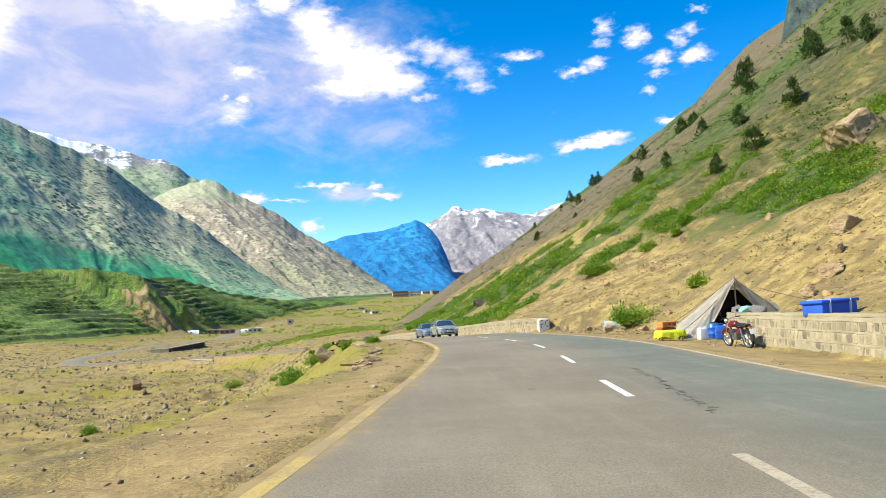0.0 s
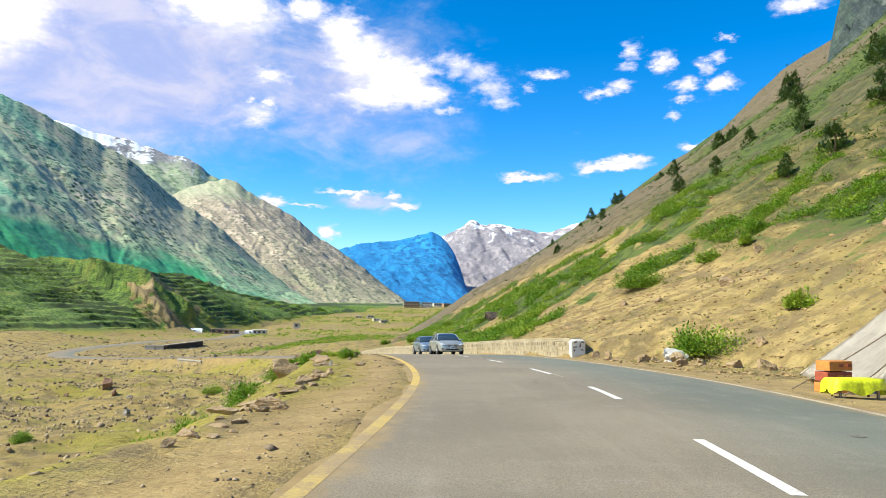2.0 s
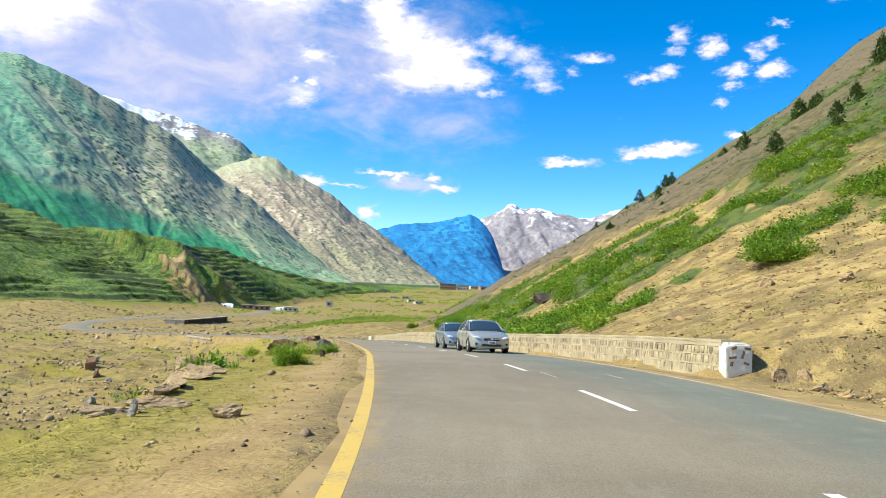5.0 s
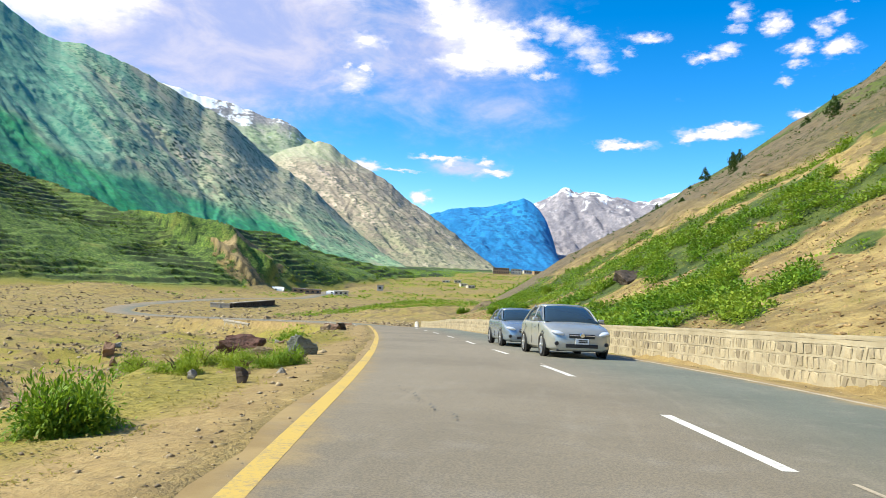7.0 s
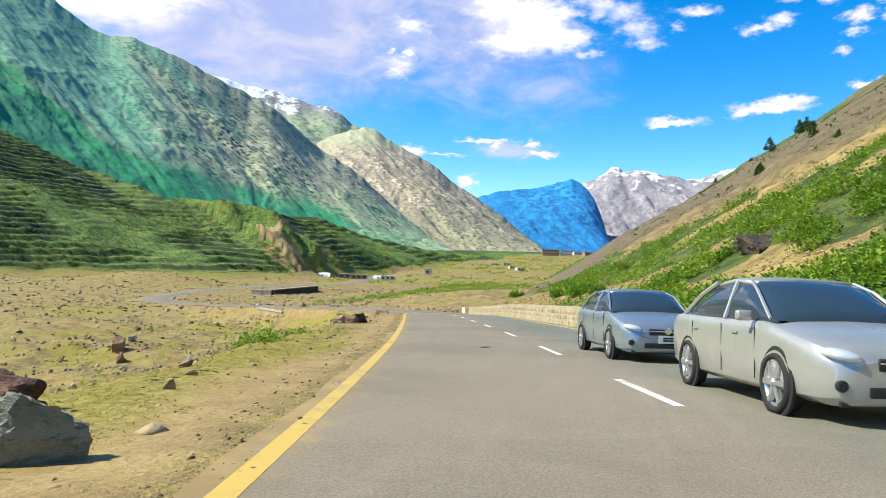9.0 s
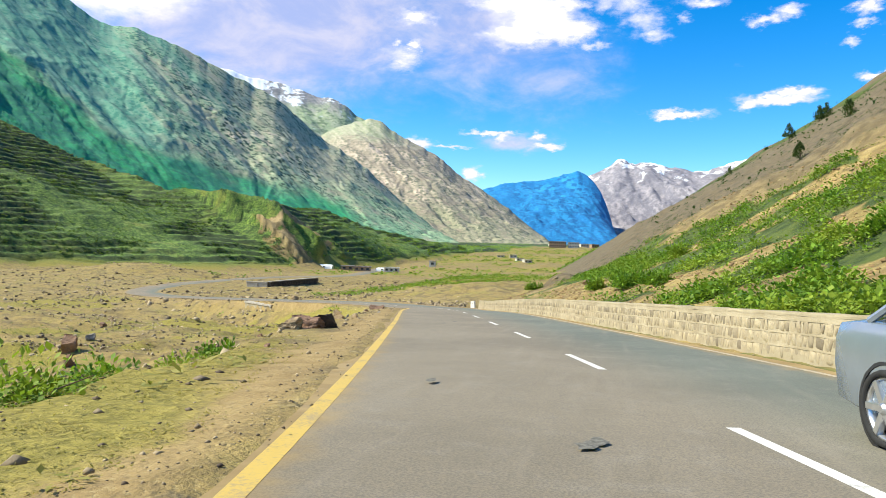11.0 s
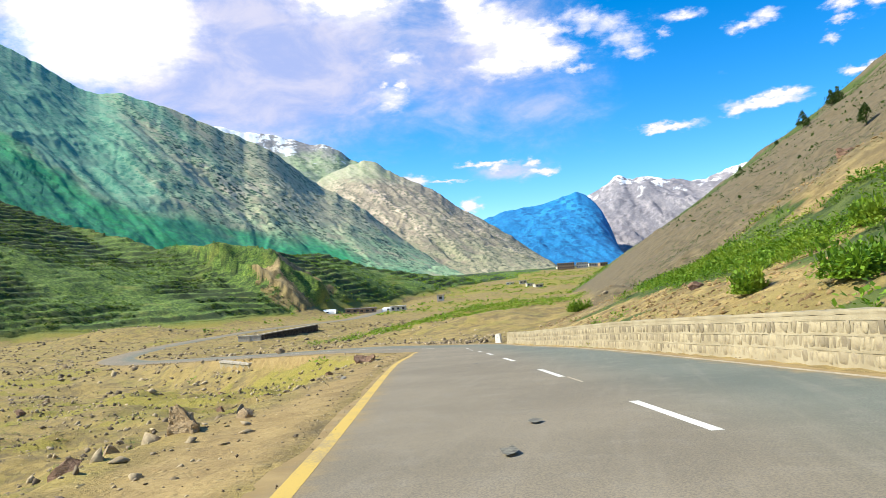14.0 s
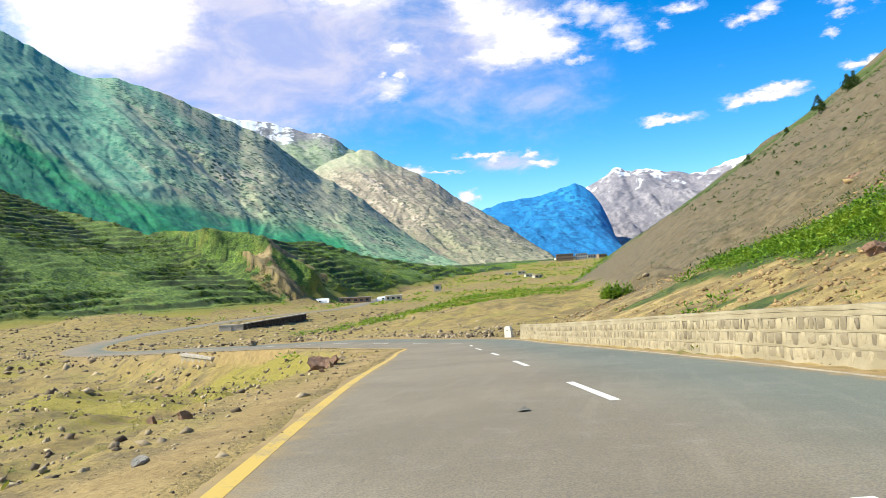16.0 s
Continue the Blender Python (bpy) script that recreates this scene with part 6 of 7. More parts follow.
        for y in (-hl + 1.95, 0.98):
            part("door_handle", box((0.03, 0.16, 0.025), pose(sx * (hw + 0.0), y, 0.80), 0.008), paint, car)
        for y in (-hl + 1.42, 0.10, 1.12):
            part("door_gap", box((0.010, 0.007, 0.58), pose(sx * hw * 0.992, y, 0.60)), black_plastic, car)
        lamp = rock_bmesh((0.19, 0.15, 0.065), 90, 3, 0.02, 0)
        bmesh.ops.transform(lamp, matrix=pose(sx * hw * 0.70, -hl + 0.135, 0.655, 0, sx * -12, sx * 30), verts=lamp.verts)
        part("headlight", lamp, lamp_glass, car, "clear headlight", False)
        part("fog_lamp", lathe([(0.055, -0.02), (0.055, 0.02), (0.035, 0.03)], 14, pose(sx * hw * 0.76, -hl + 0.04, 0.38, 90)), black_plastic, car)
        part("tail_light", box((0.30, 0.10, 0.14), pose(sx * hw * 0.66, hl - 0.07, 0.80), 0.03), red_m, car)
        for y in (-hl + 0.92, hl - 1.0):
            part("wheel_arch", lathe([(0.375, -0.03), (0.375, 0.0), (0.335, 0.01), (0.325, -0.03)], 28, pose(sx * (hw * 0.99), y, 0.32, 0, 90 * sx, 0), True), black_plastic, car)
            w = wheel_part(car, "wheel", (sx * (hw - 0.075), y, 0.315), 0.315, 0.20, fog_m, 6, "CAR")
    part("grille", box((hw * 0.80, 0.10, 0.12), pose(0, -hl + 0.03, 0.585, 8), 0.03), black_plastic, car)
    part("grille_bar", box((hw * 0.78, 0.03, 0.02), pose(0, -hl - 0.015, 0.60), 0.006), chrome, car)
    part("emblem", lathe([(0.065, -0.01), (0.065, 0.01), (0.045, 0.016)], 16, pose(0, -hl - 0.03, 0.61, 90)), chrome, car)
    part("air_intake", box((hw * 1.0, 0.10, 0.11), pose(0, -hl + 0.035, 0.33), 0.03), black_plastic, car)
    plate = part("number_plate", box((0.36, 0.02, 0.15), pose(0, -hl - 0.03, 0.45), 0.006), white_plastic, car)
    part("plate_bar", add_box(box((0.24, 0.006, 0.03), pose(0.02, -hl - 0.043, 0.475)), (0.24, 0.006, 0.03), pose(0.02, -hl - 0.043, 0.43)), black_plastic, plate)
    part("bumper_lip", box((hw * 1.5, 0.05, 0.04), pose(0, -hl + 0.10, 0.20), 0.015), black_plastic, car)
    for sx in (-0.3, 0.3):
        part("wiper", tube([(sx, -hl + 1.16, 0.985), (sx + 0.32, -hl + 1.30, 1.075)], 0.008, 5), black_plastic, car)
    return car


def on_road(y, offset):
    s = run_at(y)
    P = [float(np.interp(s, along, PATH3[:, k])) for k in range(3)]
    S = [float(np.interp(s, along, SIDE[:, k])) for k in range(2)]
    T = Vector((-S[1], S[0], (np.interp(s + 2, along, PATH3[:, 2]) - np.interp(s - 2, along, PATH3[:, 2])) / 4)).normalized()
    side = Vector((S[0], S[1], 0))
    up = side.cross(T)
    return Matrix.Translation((P[0] + S[0] * offset, P[1] + S[1] * offset, P[2] + 0.002)) @ Matrix((side, T, up)).transposed().to_4x4()


sedan("silver saloon car with its headlights off, driving the far lane", on_road(63.2, 1.75), silver)
sedan("steel-grey saloon car following in the far lane", on_road(70.2, 1.75), steel_blue, 4.6, 1.79, 1.43)

# ---- boulders ----
def boulder(x, y, size, mat, seed, label, turn=0.0, sink=0.25, tilt=0.0, group=""):
    bm = rock_bmesh((size[0] / 2 * 1.25, size[1] / 2 * 1.25, size[2] / 1.3), seed, 2 if max(size) < 0.5 else 4, 0.2 if max(size) < 0.5 else 0.32)
    ob = part("boulder", bm, mat)
    me = ob.data
    low = min(v.co.z for v in me.vertices)
    ob.matrix_world = pose(x, y, ground_z(x, y) - low - sink * size[2], tilt, 0, turn)
    return tagged(ob, label, "boulder", group)


grey_l, brown_l, tan_l = "grey angular boulder lying on the grassy verge", "dark reddish-brown boulder on the verge", "pale tan boulder half sunk in the ground"
boulder(-6.35, 58.2, (0.60, 0.5, 0.44), green_rock, 1, grey_l, 20, 0.12)
boulder(-8.55, 59.9, (1.4, 0.9, 0.55), maroon_rock, 2, brown_l, 25, 0.38)
boulder(-9.5, 59.6, (1.0, 0.8, 0.46), maroon_rock, 3, brown_l, 60, 0.35)
boulder(-7.7, 58.6, (0.8, 0.5, 0.24), tan_rock, 4, tan_l, 10, 0.3)
boulder(-14.2, 86.9, (1.6, 0.8, 0.62), brown_rock, 5, "brown layered rock slab at the verge edge", 40, 0.2)
boulder(-13.75, 87.3, (1.2, 0.7, 0.46), black_rock, 6, "nearly black boulder beside a brown slab", 10, 0.15)
boulder(-14.35, 86.1, (1.0, 0.65, 0.38), tan_rock, 7, tan_l, 70)
boulder(-4.9, 51.4, (0.26, 0.2, 0.30), black_rock, 18, "small dark upright stone on the verge", 0, 0.1)
boulder(-5.7, 51.6, (0.24, 0.2, 0.15), grey_rock, 19, "small grey stone in dry grass", 0, 0.1)
boulder(-2.9, 38.3, (0.55, 0.3, 0.16), tan_rock, 10, "flat pale stone lying in dry grass", 35, 0.3)
boulder(-3.9, 37.9, (0.22, 0.2, 0.24), grey_rock, 11, "small grey stone in dry grass", 0, 0.2)
boulder(-8.6, 51.5, (2.8, 1.5, 1.0), tan_rock, 12, "pale crumbling rock at the road edge", 15, 0.3)
for k, (x, y, w) in enumerate(((-3.1, 24.4, 0.7), (-3.3, 25.6, 0.5), (-2.8, 26.6, 0.45), (-3.4, 23.2, 0.6), (-2.6, 23.7, 0.3), (-3.2, 27.8, 0.4), (-4.4, 39.2, 0.8), (-4.7, 40.3, 0.9), (-5.0, 41.4, 0.8), (-5.2, 42.6, 0.9),
                                (-5.5, 43.8, 0.7), (-4.3, 38.2, 0.6), (-5.7, 44.8, 0.8))):
    boulder(x, y, (w * 1.15, w * 0.7, w * 0.26), tan_rock, 20 + k, "flat pale stone along the verge edge", 37 * k, 0.3, 0, "stones along the verge")
lip = random.Random(31)
for k in range(40):
    y = 20.5 + 0.34 * k + lip.uniform(-0.2, 0.2)
    w = lip.choice((0.2, 0.26, 0.34, 0.45)) * lip.uniform(0.8, 1.2)
    boulder(-2.35 - 0.07 * (y - 20) + lip.uniform(-0.35, 0.35), y, (w * 1.2, w * 0.8, w * 0.45), tan_rock, 200 + k, "broken pale rock along the crumbling verge edge", lip.uniform(0, 360), 0.3, 0, "rocks along the verge edge")
for k, (x, y, w, mt) in enumerate(((-23.6, 123.9, 1.5, brown_rock), (-24.6, 124.6, 1.3, brown_rock), (-22.9, 122.9, 0.8, brown_rock), (-24.2, 123.0, 0.9, tan_rock), (-25.0, 125.6, 1.0, tan_rock), (-22.3, 121.4, 0.5, tan_rock))):
    boulder(x, y, (w * 0.85, w * 0.6, w * 0.5), mt, 40 + k, "tumbled reddish rock in a heap by the bend", 53 * k, 0.2, 0, "rock heap by the bend")
for k, (x, y, w, mt) in enumerate(((-18.9, 107.1, 0.45, brown_rock), (-17.0, 103.3, 0.34, grey_rock), (-15.9, 93.9, 1.0, tan_rock), (-15.4, 95.0, 0.5, tan_rock), (-16.3, 96.4, 0.45, grey_rock), (-16.0, 92.6, 0.6, tan_rock), (-17.4, 98.0, 0.5, tan_rock),
                                   (-18.6, 101.9, 0.4, tan_rock), (-20.4, 109.6, 0.5, brown_rock), (-21.6, 113.5, 0.5, tan_rock), (-21.0, 117.4, 0.4, brown_rock), (-12.0, 79.5, 0.3, brown_rock), (-10.9, 74.9, 0.28, brown_rock),
                                   (-15.8, 91.5, 0.7, brown_rock), (-10.0, 66.2, 0.45, grey_rock), (-9.3, 64.9, 0.4, brown_rock), (-8.4, 63.5, 0.3, tan_rock), (-7.4, 61.4, 0.35, tan_rock), (-5.3, 52.6, 0.3, tan_rock), (-4.9, 53.0, 0.35, grey_rock), (-5.9, 52.9, 0.3, tan_rock))):
    boulder(x, y, (w * 0.7, w * 0.55, w * 0.42), mt, 60 + k, "loose stone on the sandy verge", 71 * k, 0.25, 0, "loose stones on the verge")
boulder(1.45, 71.0, (0.42, 0.36, 0.30), brown_rock, 90, "fallen brown stone at the wall's foot", 20, 0.12)
boulder(-52.6, 122.9, (1.7, 1.4, 1.7), brown_rock, 91, "dark boulder standing on the river flats", 0, 0.15)
boulder(-49.7, 119.4, (1.2, 1.0, 1.1), brown_rock, 92, "dark boulder standing on the river flats", 40, 0.15)
for k, (x, y, w) in enumerate(((-57, 120, 0.9), (-55.5, 129.7, 1.1), (-54.3, 177.4, 1.6), (-62, 140, 1.0), (-44, 112, 0.8), (-70, 152, 1.4), (-48, 150, 1.0), (-38, 98, 0.9), (-66, 118, 1.2), (-41, 138, 0.8))):
    boulder(x, y, (w, w * 0.8, w * 0.7), (brown_rock, grey_rock, tan_rock)[k % 3], 95 + k, "stone lying on the gravel flats", 41 * k, 0.2, 0, "stones on the flats")
boulder(4.2, 88.3, (3.8, 1.7, 1.1), black_rock, 110, "dark tilted slab in the hillside scrub", 60, 0.25, 18)
boulder(-6.2, 117.2, (0.8, 0.6, 0.5), brown_rock, 111, "brown boulder on the slope above the wall", 20, 0.2)
boulder(32.6, 55.6, (7.5, 4.0, 3.6), tan_rock, 112, "big tan outcrop jutting from the hillside", 20, 0.35)
boulder(12.8, 157, (3.4, 2.2, 1.9), brown_rock, 113, "brown outcrop on the scree slope", 0, 0.3)
boulder(8.6, 166, (2.6, 1.6, 1.4), brown_rock, 114, "brown outcrop on the scree slope", 30, 0.3)
for k, (x, y, w) in enumerate(((16.9, 31.9, 1.2), (15.6, 31.0, 0.9), (19.8, 35.6, 1.3), (18.3, 33.5, 0.8), (14.8, 25.0, 0.9), (15.4, 22.4, 1.0), (16.4, 20.6, 1.2), (14.0, 18.4, 0.8), (17.8, 27.5, 1.0), (20.8, 30.5, 1.1), (12.6, 35.2, 0.7),
                                (11.2, 37.4, 0.6), (10.4, 38.9, 0.7), (9.7, 40.2, 0.55), (9.4, 42.0, 0.7), (8.8, 43.4, 0.5), (11.8, 39.8, 0.9), (13.0, 42.6, 0.6), (7.6, 46.6, 0.5), (15.2, 52.5, 0.9), (18.8, 57.0, 0.8), (22.4, 49.5, 0.8), (12.4, 56, 0.6), (11.3, 60.5, 0.7))):
    boulder(x, y, (w * 1.1, w * 0.8, w * 0.62), tan_rock, 120 + k, "weathered tan stone on the hill's foot", 83 * k, 0.3, 0, "stones on the hill's foot")
heap = random.Random(77)
for k in range(18):
    y = heap.uniform(38.5, 47.2)
    x = float(road_x(np.array([y]))[0]) + heap.uniform(5.7, 8.6)
    w = heap.choice((0.18, 0.24, 0.3, 0.45)) * heap.uniform(0.8, 1.2)
    boulder(x, y, (w * 1.1, w * 0.8, w * 0.6), tan_rock, 300 + k, "tan stone fallen at the hill's foot", heap.uniform(0, 360), 0.25, 0, "stones fallen at the hill's foot")
boulder(7.35, 48.2, (0.5, 0.4, 0.42), tan_rock, 151, "tan stone leaning at the painted wall end", 30, 0.2)
boulder(7.9, 48.1, (0.5, 0.4, 0.4), tan_rock, 152, "tan stone leaning at the painted wall end", 80, 0.25)
white_stone = boulder(9.9, 44.2, (1.7, 0.7, 0.55), white_wash, 150, "whitewashed stone with dark painted marks beside a bush", 10, 0.08)
top = white_stone.matrix_world.translation
for k, (dx, dz, w) in enumerate(((-0.2, 0.02, 0.09), (0.03, 0.04, 0.11), (0.2, 0.0, 0.08))):
    part("painted_mark", box((w, 0.02, 0.05), Matrix.Translation((dx, -0.30, dz)) @ pose(0, 0, 0, -12, 15 - 14 * k, 0)), black_plastic, white_stone)

# white kerb marker at the bend
post = thing("marker_post", "whitewashed stone marker post at the bend", "marker post", pose(-19.9, 150, ground_z(-19.9, 150) - 0.05, 0, -3, -30))
bm = bmesh.new()
prof = [(-0.30, 0), (0.30, 0), (0.29, 0.62), (0.24, 0.80), (0.12, 0.90), (-0.12, 0.90), (-0.24, 0.80), (-0.29, 0.62)]
f0 = [bm.verts.new((x, -0.12, z)) for x, z in prof]
f1 = [bm.verts.new((x, 0.12, z)) for x, z in prof]
bm.faces.new(f0)
bm.faces.new(f1[::-1])
for i in range(8):
    bm.faces.new((f0[(i + 1) % 8], f0[i], f1[i], f1[(i + 1) % 8]))
part("post", bm, white_wash, post)
part("painted_mark", box((0.16, 0.01, 0.05), pose(0, -0.125, 0.6)), rust_paint, post)

# ---- shrubs and trees ----
stem_m = plain("woody stem", (0.16, 0.11, 0.06, 1), 0.9)


def bush(x, y, wide, high, seed, label, mat, leaves=700, long=0.16, leaf_wide=0.03, droop=0.35, group="", name="bush", leafname="leaves"):
    rng = np.random.default_rng(seed)
    b = thing(name, label, name.replace("_", " "), on_ground(x, y, -0.03), group)
    for k in range(4):
        bm = bmesh.new()
        a, r = rng.uniform(0, 6.28), rng.uniform(0.2, 0.8)
        tip = Vector((math.cos(a) * wide / 2 * r, math.sin(a) * wide / 2 * r, high * rng.uniform(0.4, 0.65)))
        add_tube(bm, [(tip.x * 0.1, tip.y * 0.1, 0), tip * 0.5 + Vector((0, 0, 0.1 * high)), tip], [0.018, 0.012, 0.005], 5)
        part("stem", bm, stem_m, b)
    V, F = [], []
    lumps = max(4, int(wide * 3.0))
    per = leaves // lumps
    for k in range(lumps):
        a, r = rng.uniform(0, 6.28), math.sqrt(rng.uniform(0, 1)) * 0.62
        lx, ly = math.cos(a) * r * wide / 2, math.sin(a) * r * wide / 2
        lr = wide * rng.uniform(0.20, 0.34)
        v, f = leaf_cloud(rng, per, long / lr, leaf_wide / lr, droop, 1.0, 0.3)
        v = v * np.array([lr, lr, high * rng.uniform(0.55, 0.98) * (1 - 0.25 * r)]) + np.array([lx, ly, 0.0])
        F.append(f + sum(len(q) for q in V))
        V.append(v)
    ob = new(leafname, merged(leafname, np.concatenate(V), np.concatenate(F), mat))
    ob.parent = b
    return b


green_l = "leafy green bush growing on the stony slope"
for k, (x, y, w, h) in enumerate(((11.5, 44.8, 3.8, 1.7), (13.6, 65.4, 4.4, 1.9), (15.6, 44.8, 1.7, 1.0), (17.3, 61.7, 2.3, 1.3), (21.1, 62.4, 1.8, 1.1), (19.4, 60.2, 1.5, 0.9), (-12.2, 143.4, 2.6, 1.3), (-4.0, 103.4, 2.6, 1.3), (-0.8, 112.4, 2.2, 1.2),
                                   (-5.4, 108.6, 1.6, 0.9), (13.8, 21.2, 1.8, 1.1), (15.0, 18.6, 1.6, 1.0), (-2.6, 99.5, 2.0, 1.0))):
    bush(x, y, w, h, 500 + k, green_l, bush_leaf, int(1100 * w), 0.14, 0.05, 0.3)
bush(-4.75, 47.5, 1.35, 0.72, 520, "tall herb clump with narrow drooping leaves", herb_leaf, 8000, 0.06, 0.012, 0.6, "", "herb_clump")
for k, (x, y, w, h) in enumerate(((-6.6, 52.9, 1.1, 0.42), (-5.9, 53.9, 1.3, 0.48), (-5.3, 54.8, 1.1, 0.45), (-6.9, 54.3, 1.2, 0.5), (-6.2, 55.3, 1.3, 0.45), (-7.6, 53.4, 1.1, 0.42))):
    bush(x, y, w, h, 530 + k, "low herb clump with narrow leaves along the verge", herb_leaf, 3600, 0.055, 0.011, 0.5, "herbs along the verge", "herb_clump")
for k, (x, y, w, h) in enumerate(((-11.0, 53.0, 3.0, 1.7), (-15.2, 50.5, 3.2, 1.5), (-13.4, 51.2, 3.0, 1.6), (-12.2, 54.6, 2.6, 1.4), (-10.2, 56.0, 2.4, 1.3), (-14.2, 53.4, 2.4, 1.2), (-11.8, 72.6, 2.4, 0.9), (-12.6, 75.0, 2.6, 0.9), (-13.2, 77.6, 2.0, 0.8), (-34.8, 118.6, 4.2, 1.8), (-38.0, 77.0, 2.8, 1.3), (-19.0, 84.0, 1.8, 0.6), (-21.0, 88.0, 2.2, 0.7), (-17.6, 80.5, 1.6, 0.6), (-6.2, 45.6, 1.4, 0.7), (-6.6, 47.8, 1.3, 0.6), (-15.2, 83.4, 1.5, 0.6))):
    bush(x, y, w, h, 550 + k, "green bush at the edge of the verge", bush_leaf, int(1100 * w), 0.12, 0.04, 0.3)


def juniper(x, y, high, seed):
    rng = np.random.default_rng(seed)
    t = thing("juniper", "dark juniper tree standing on the hillside", "tree", on_ground(x, y, -0.1), "junipers on the hillside")
    part("trunk", tube([(0, 0, 0), (0.05 * high, 0, high * 0.4), (0.02 * high, 0.03 * high, high * 0.9)], [0.035 * high, 0.022 * high, 0.006 * high], 7), stem_m, t)
    V, F = [], []
    for k in range(26):
        u = rng.uniform(0.0, 1.0)
        r = (1 - u) ** 0.7 * 0.30 * high * rng.uniform(0.6, 1.15)
        a = rng.uniform(0, 6.28)
        lr = high * rng.uniform(0.12, 0.20) * (1.15 - 0.5 * u)
        v, f = leaf_cloud(rng, 40, 0.5, 0.2, 0.1, 1.1, 0.3)
        v = v * np.array([lr, lr, lr * 1.5]) + np.array([math.cos(a) * r, math.sin(a) * r, u * high * 0.85])
        F.append(f + sum(len(q) for q in V))
        V.append(v)
    ob = new("crown", merged("crown", np.concatenate(V), np.concatenate(F), juniper_leaf))
    ob.parent = t


for k, (x, y, h) in enumerate(((32.6, 74.3, 3.4), (53.2, 91.7, 4.0), (38.8, 77.8, 3.2), (29.1, 75.5, 2.2), (30.9, 112.3, 2.8), (30.6, 97, 2.6), (41.5, 145.6, 3.4), (31.5, 169.8, 3.0), (64.5, 189, 6.0), (66.5, 186, 5.0), (80, 186, 6.5), (83, 189, 5.0), (76, 178, 4.5),
                               (65, 243, 5.5), (97, 440, 9), (91, 430, 8), (73, 407, 7), (41.4, 98.2, 3.5), (48, 130, 3.6), (60, 112, 4.5), (66, 125, 5), (55, 150, 4), (70, 160, 5), (46, 70, 3.2), (50, 82, 3.6), (72, 140, 5), (58, 205, 5), (25, 190, 3), (44, 230, 4), (84, 505, 9), (66, 514, 8))):
    juniper(x, y, h, 700 + k)

# ---- buildings and walls across the valley ----
plaster = plain("white plaster", (0.66, 0.62, 0.55, 1), 0.85, 0, 0.1, 3.0)
mud = plain("mud brick", (0.36, 0.25, 0.16, 1), 0.9, 0, 0.15, 3.0)
tin = plain("tin roof", (0.40, 0.33, 0.28, 1), 0.8, 0.0, 0.1, 2.0)
dark_open = plain("dark window glass", (0.03, 0.03, 0.035, 1), 0.3)
concrete = plain("concrete", (0.46, 0.41, 0.34, 1), 0.9, 0, 0.12, 2.0)


def house(x, y, size, turn, wall_m, roof_m, storeys, bays, label):
    w, dpt, h = size
    ob = thing("house", label, "house", on_ground(x, y, -0.3, turn))
    part("wall", box((w, dpt, h + 0.3), pose(0, 0, h / 2 + 0.15)), wall_m, ob)
    part("roof", box((w + 0.8, dpt + 0.8, 0.3), pose(0, 0, h + 0.45)), roof_m, ob)
    for s in range(storeys):
        z = 0.3 + h * (s + 0.55) / storeys
        for b in range(bays):
            win = part("window", box((w / bays * 0.48, 0.16, h / storeys * 0.42), pose(-w / 2 + w * (b + 0.5) / bays, -dpt / 2 - 0.02, z)), dark_open, ob)
            part("sill", box((w / bays * 0.55, 0.3, 0.12), pose(-w / 2 + w * (b + 0.5) / bays, -dpt / 2 - 0.08, z - h / storeys * 0.25)), roof_m, win)
    return ob


house(-119.5, 455, (8.0, 5, 2.5), 12, plaster, plaster, 1, 3, "small white flat-roofed house on the valley floor")
house(-111.4, 520, (4.0, 4, 3.4), 8, plaster, tin, 1, 1, "tiny white hut on the valley floor")
house(-137, 456, (9, 5, 2.6), 14, mud, tin, 1, 3, "low mud-brick hut with a tin roof below the cliff")
house(-148, 462, (7, 4, 2.4), 14, mud, tin, 1, 2, "low mud-brick hut with a tin roof below the cliff")
house(-61, 1000, (21, 10, 7.5), 4, mud, tin, 2, 9, "long two-storey lodge with rows of dark windows")
house(-41, 1004, (14, 10, 6.5), 4, plaster, tin, 2, 7, "pale two-storey lodge with rows of dark windows")
for k, (x, y) in enumerate(((-70, 1250), (-52, 1300), (-35, 1290), (-18, 1260), (-88, 1320), (-60, 1400), (-30, 1420))):
    house(x, y, (13, 9, 5.5), 9 * (k % 5), (plaster, mud)[k % 2], tin, 1, 3, "small far house of the valley village")


for k, (x, y) in enumerate(((-92, 700), (-80, 690), (-70, 650), (-60, 610))):
    house(x, y, (6, 4, 2.2), 11 * k, plaster, plaster, 1, 2, "tiny white flat-roofed house on the valley floor")


def dome_tent(x, y, w, h):
    t = thing("tent", "white domed relief tent on the valley floor", "tent", on_ground(x, y, -0.1, 10), "white tents below the cliff")
    bm = bmesh.new()
    rows = []
    for j in range(9):
        px = -w / 2 + w * j / 8
        s = 1 if 0 < j < 8 else 0.8
        rows.append([bm.verts.new((px, 3.0 * math.cos(a), h * s * math.sin(a) ** 0.8)) for a in np.linspace(0, math.pi, 13)])
    for r0, r1 in zip(rows, rows[1:]):
        for i in range(12):
            bm.faces.new((r0[i], r1[i], r1[i + 1], r0[i + 1]))
    for r in (rows[0][::-1], rows[-1]):
        bm.faces.new(r)
    part("tent_cover", bm, white_plastic, t, "", False)
    part("doorway", box((1.2, 0.2, 1.5), pose(0, -2.75, 0.7, 12)), dark_open, t)


dome_tent(-159, 455, 9, 2.6)
dome_tent(-127, 462, 7, 2.2)


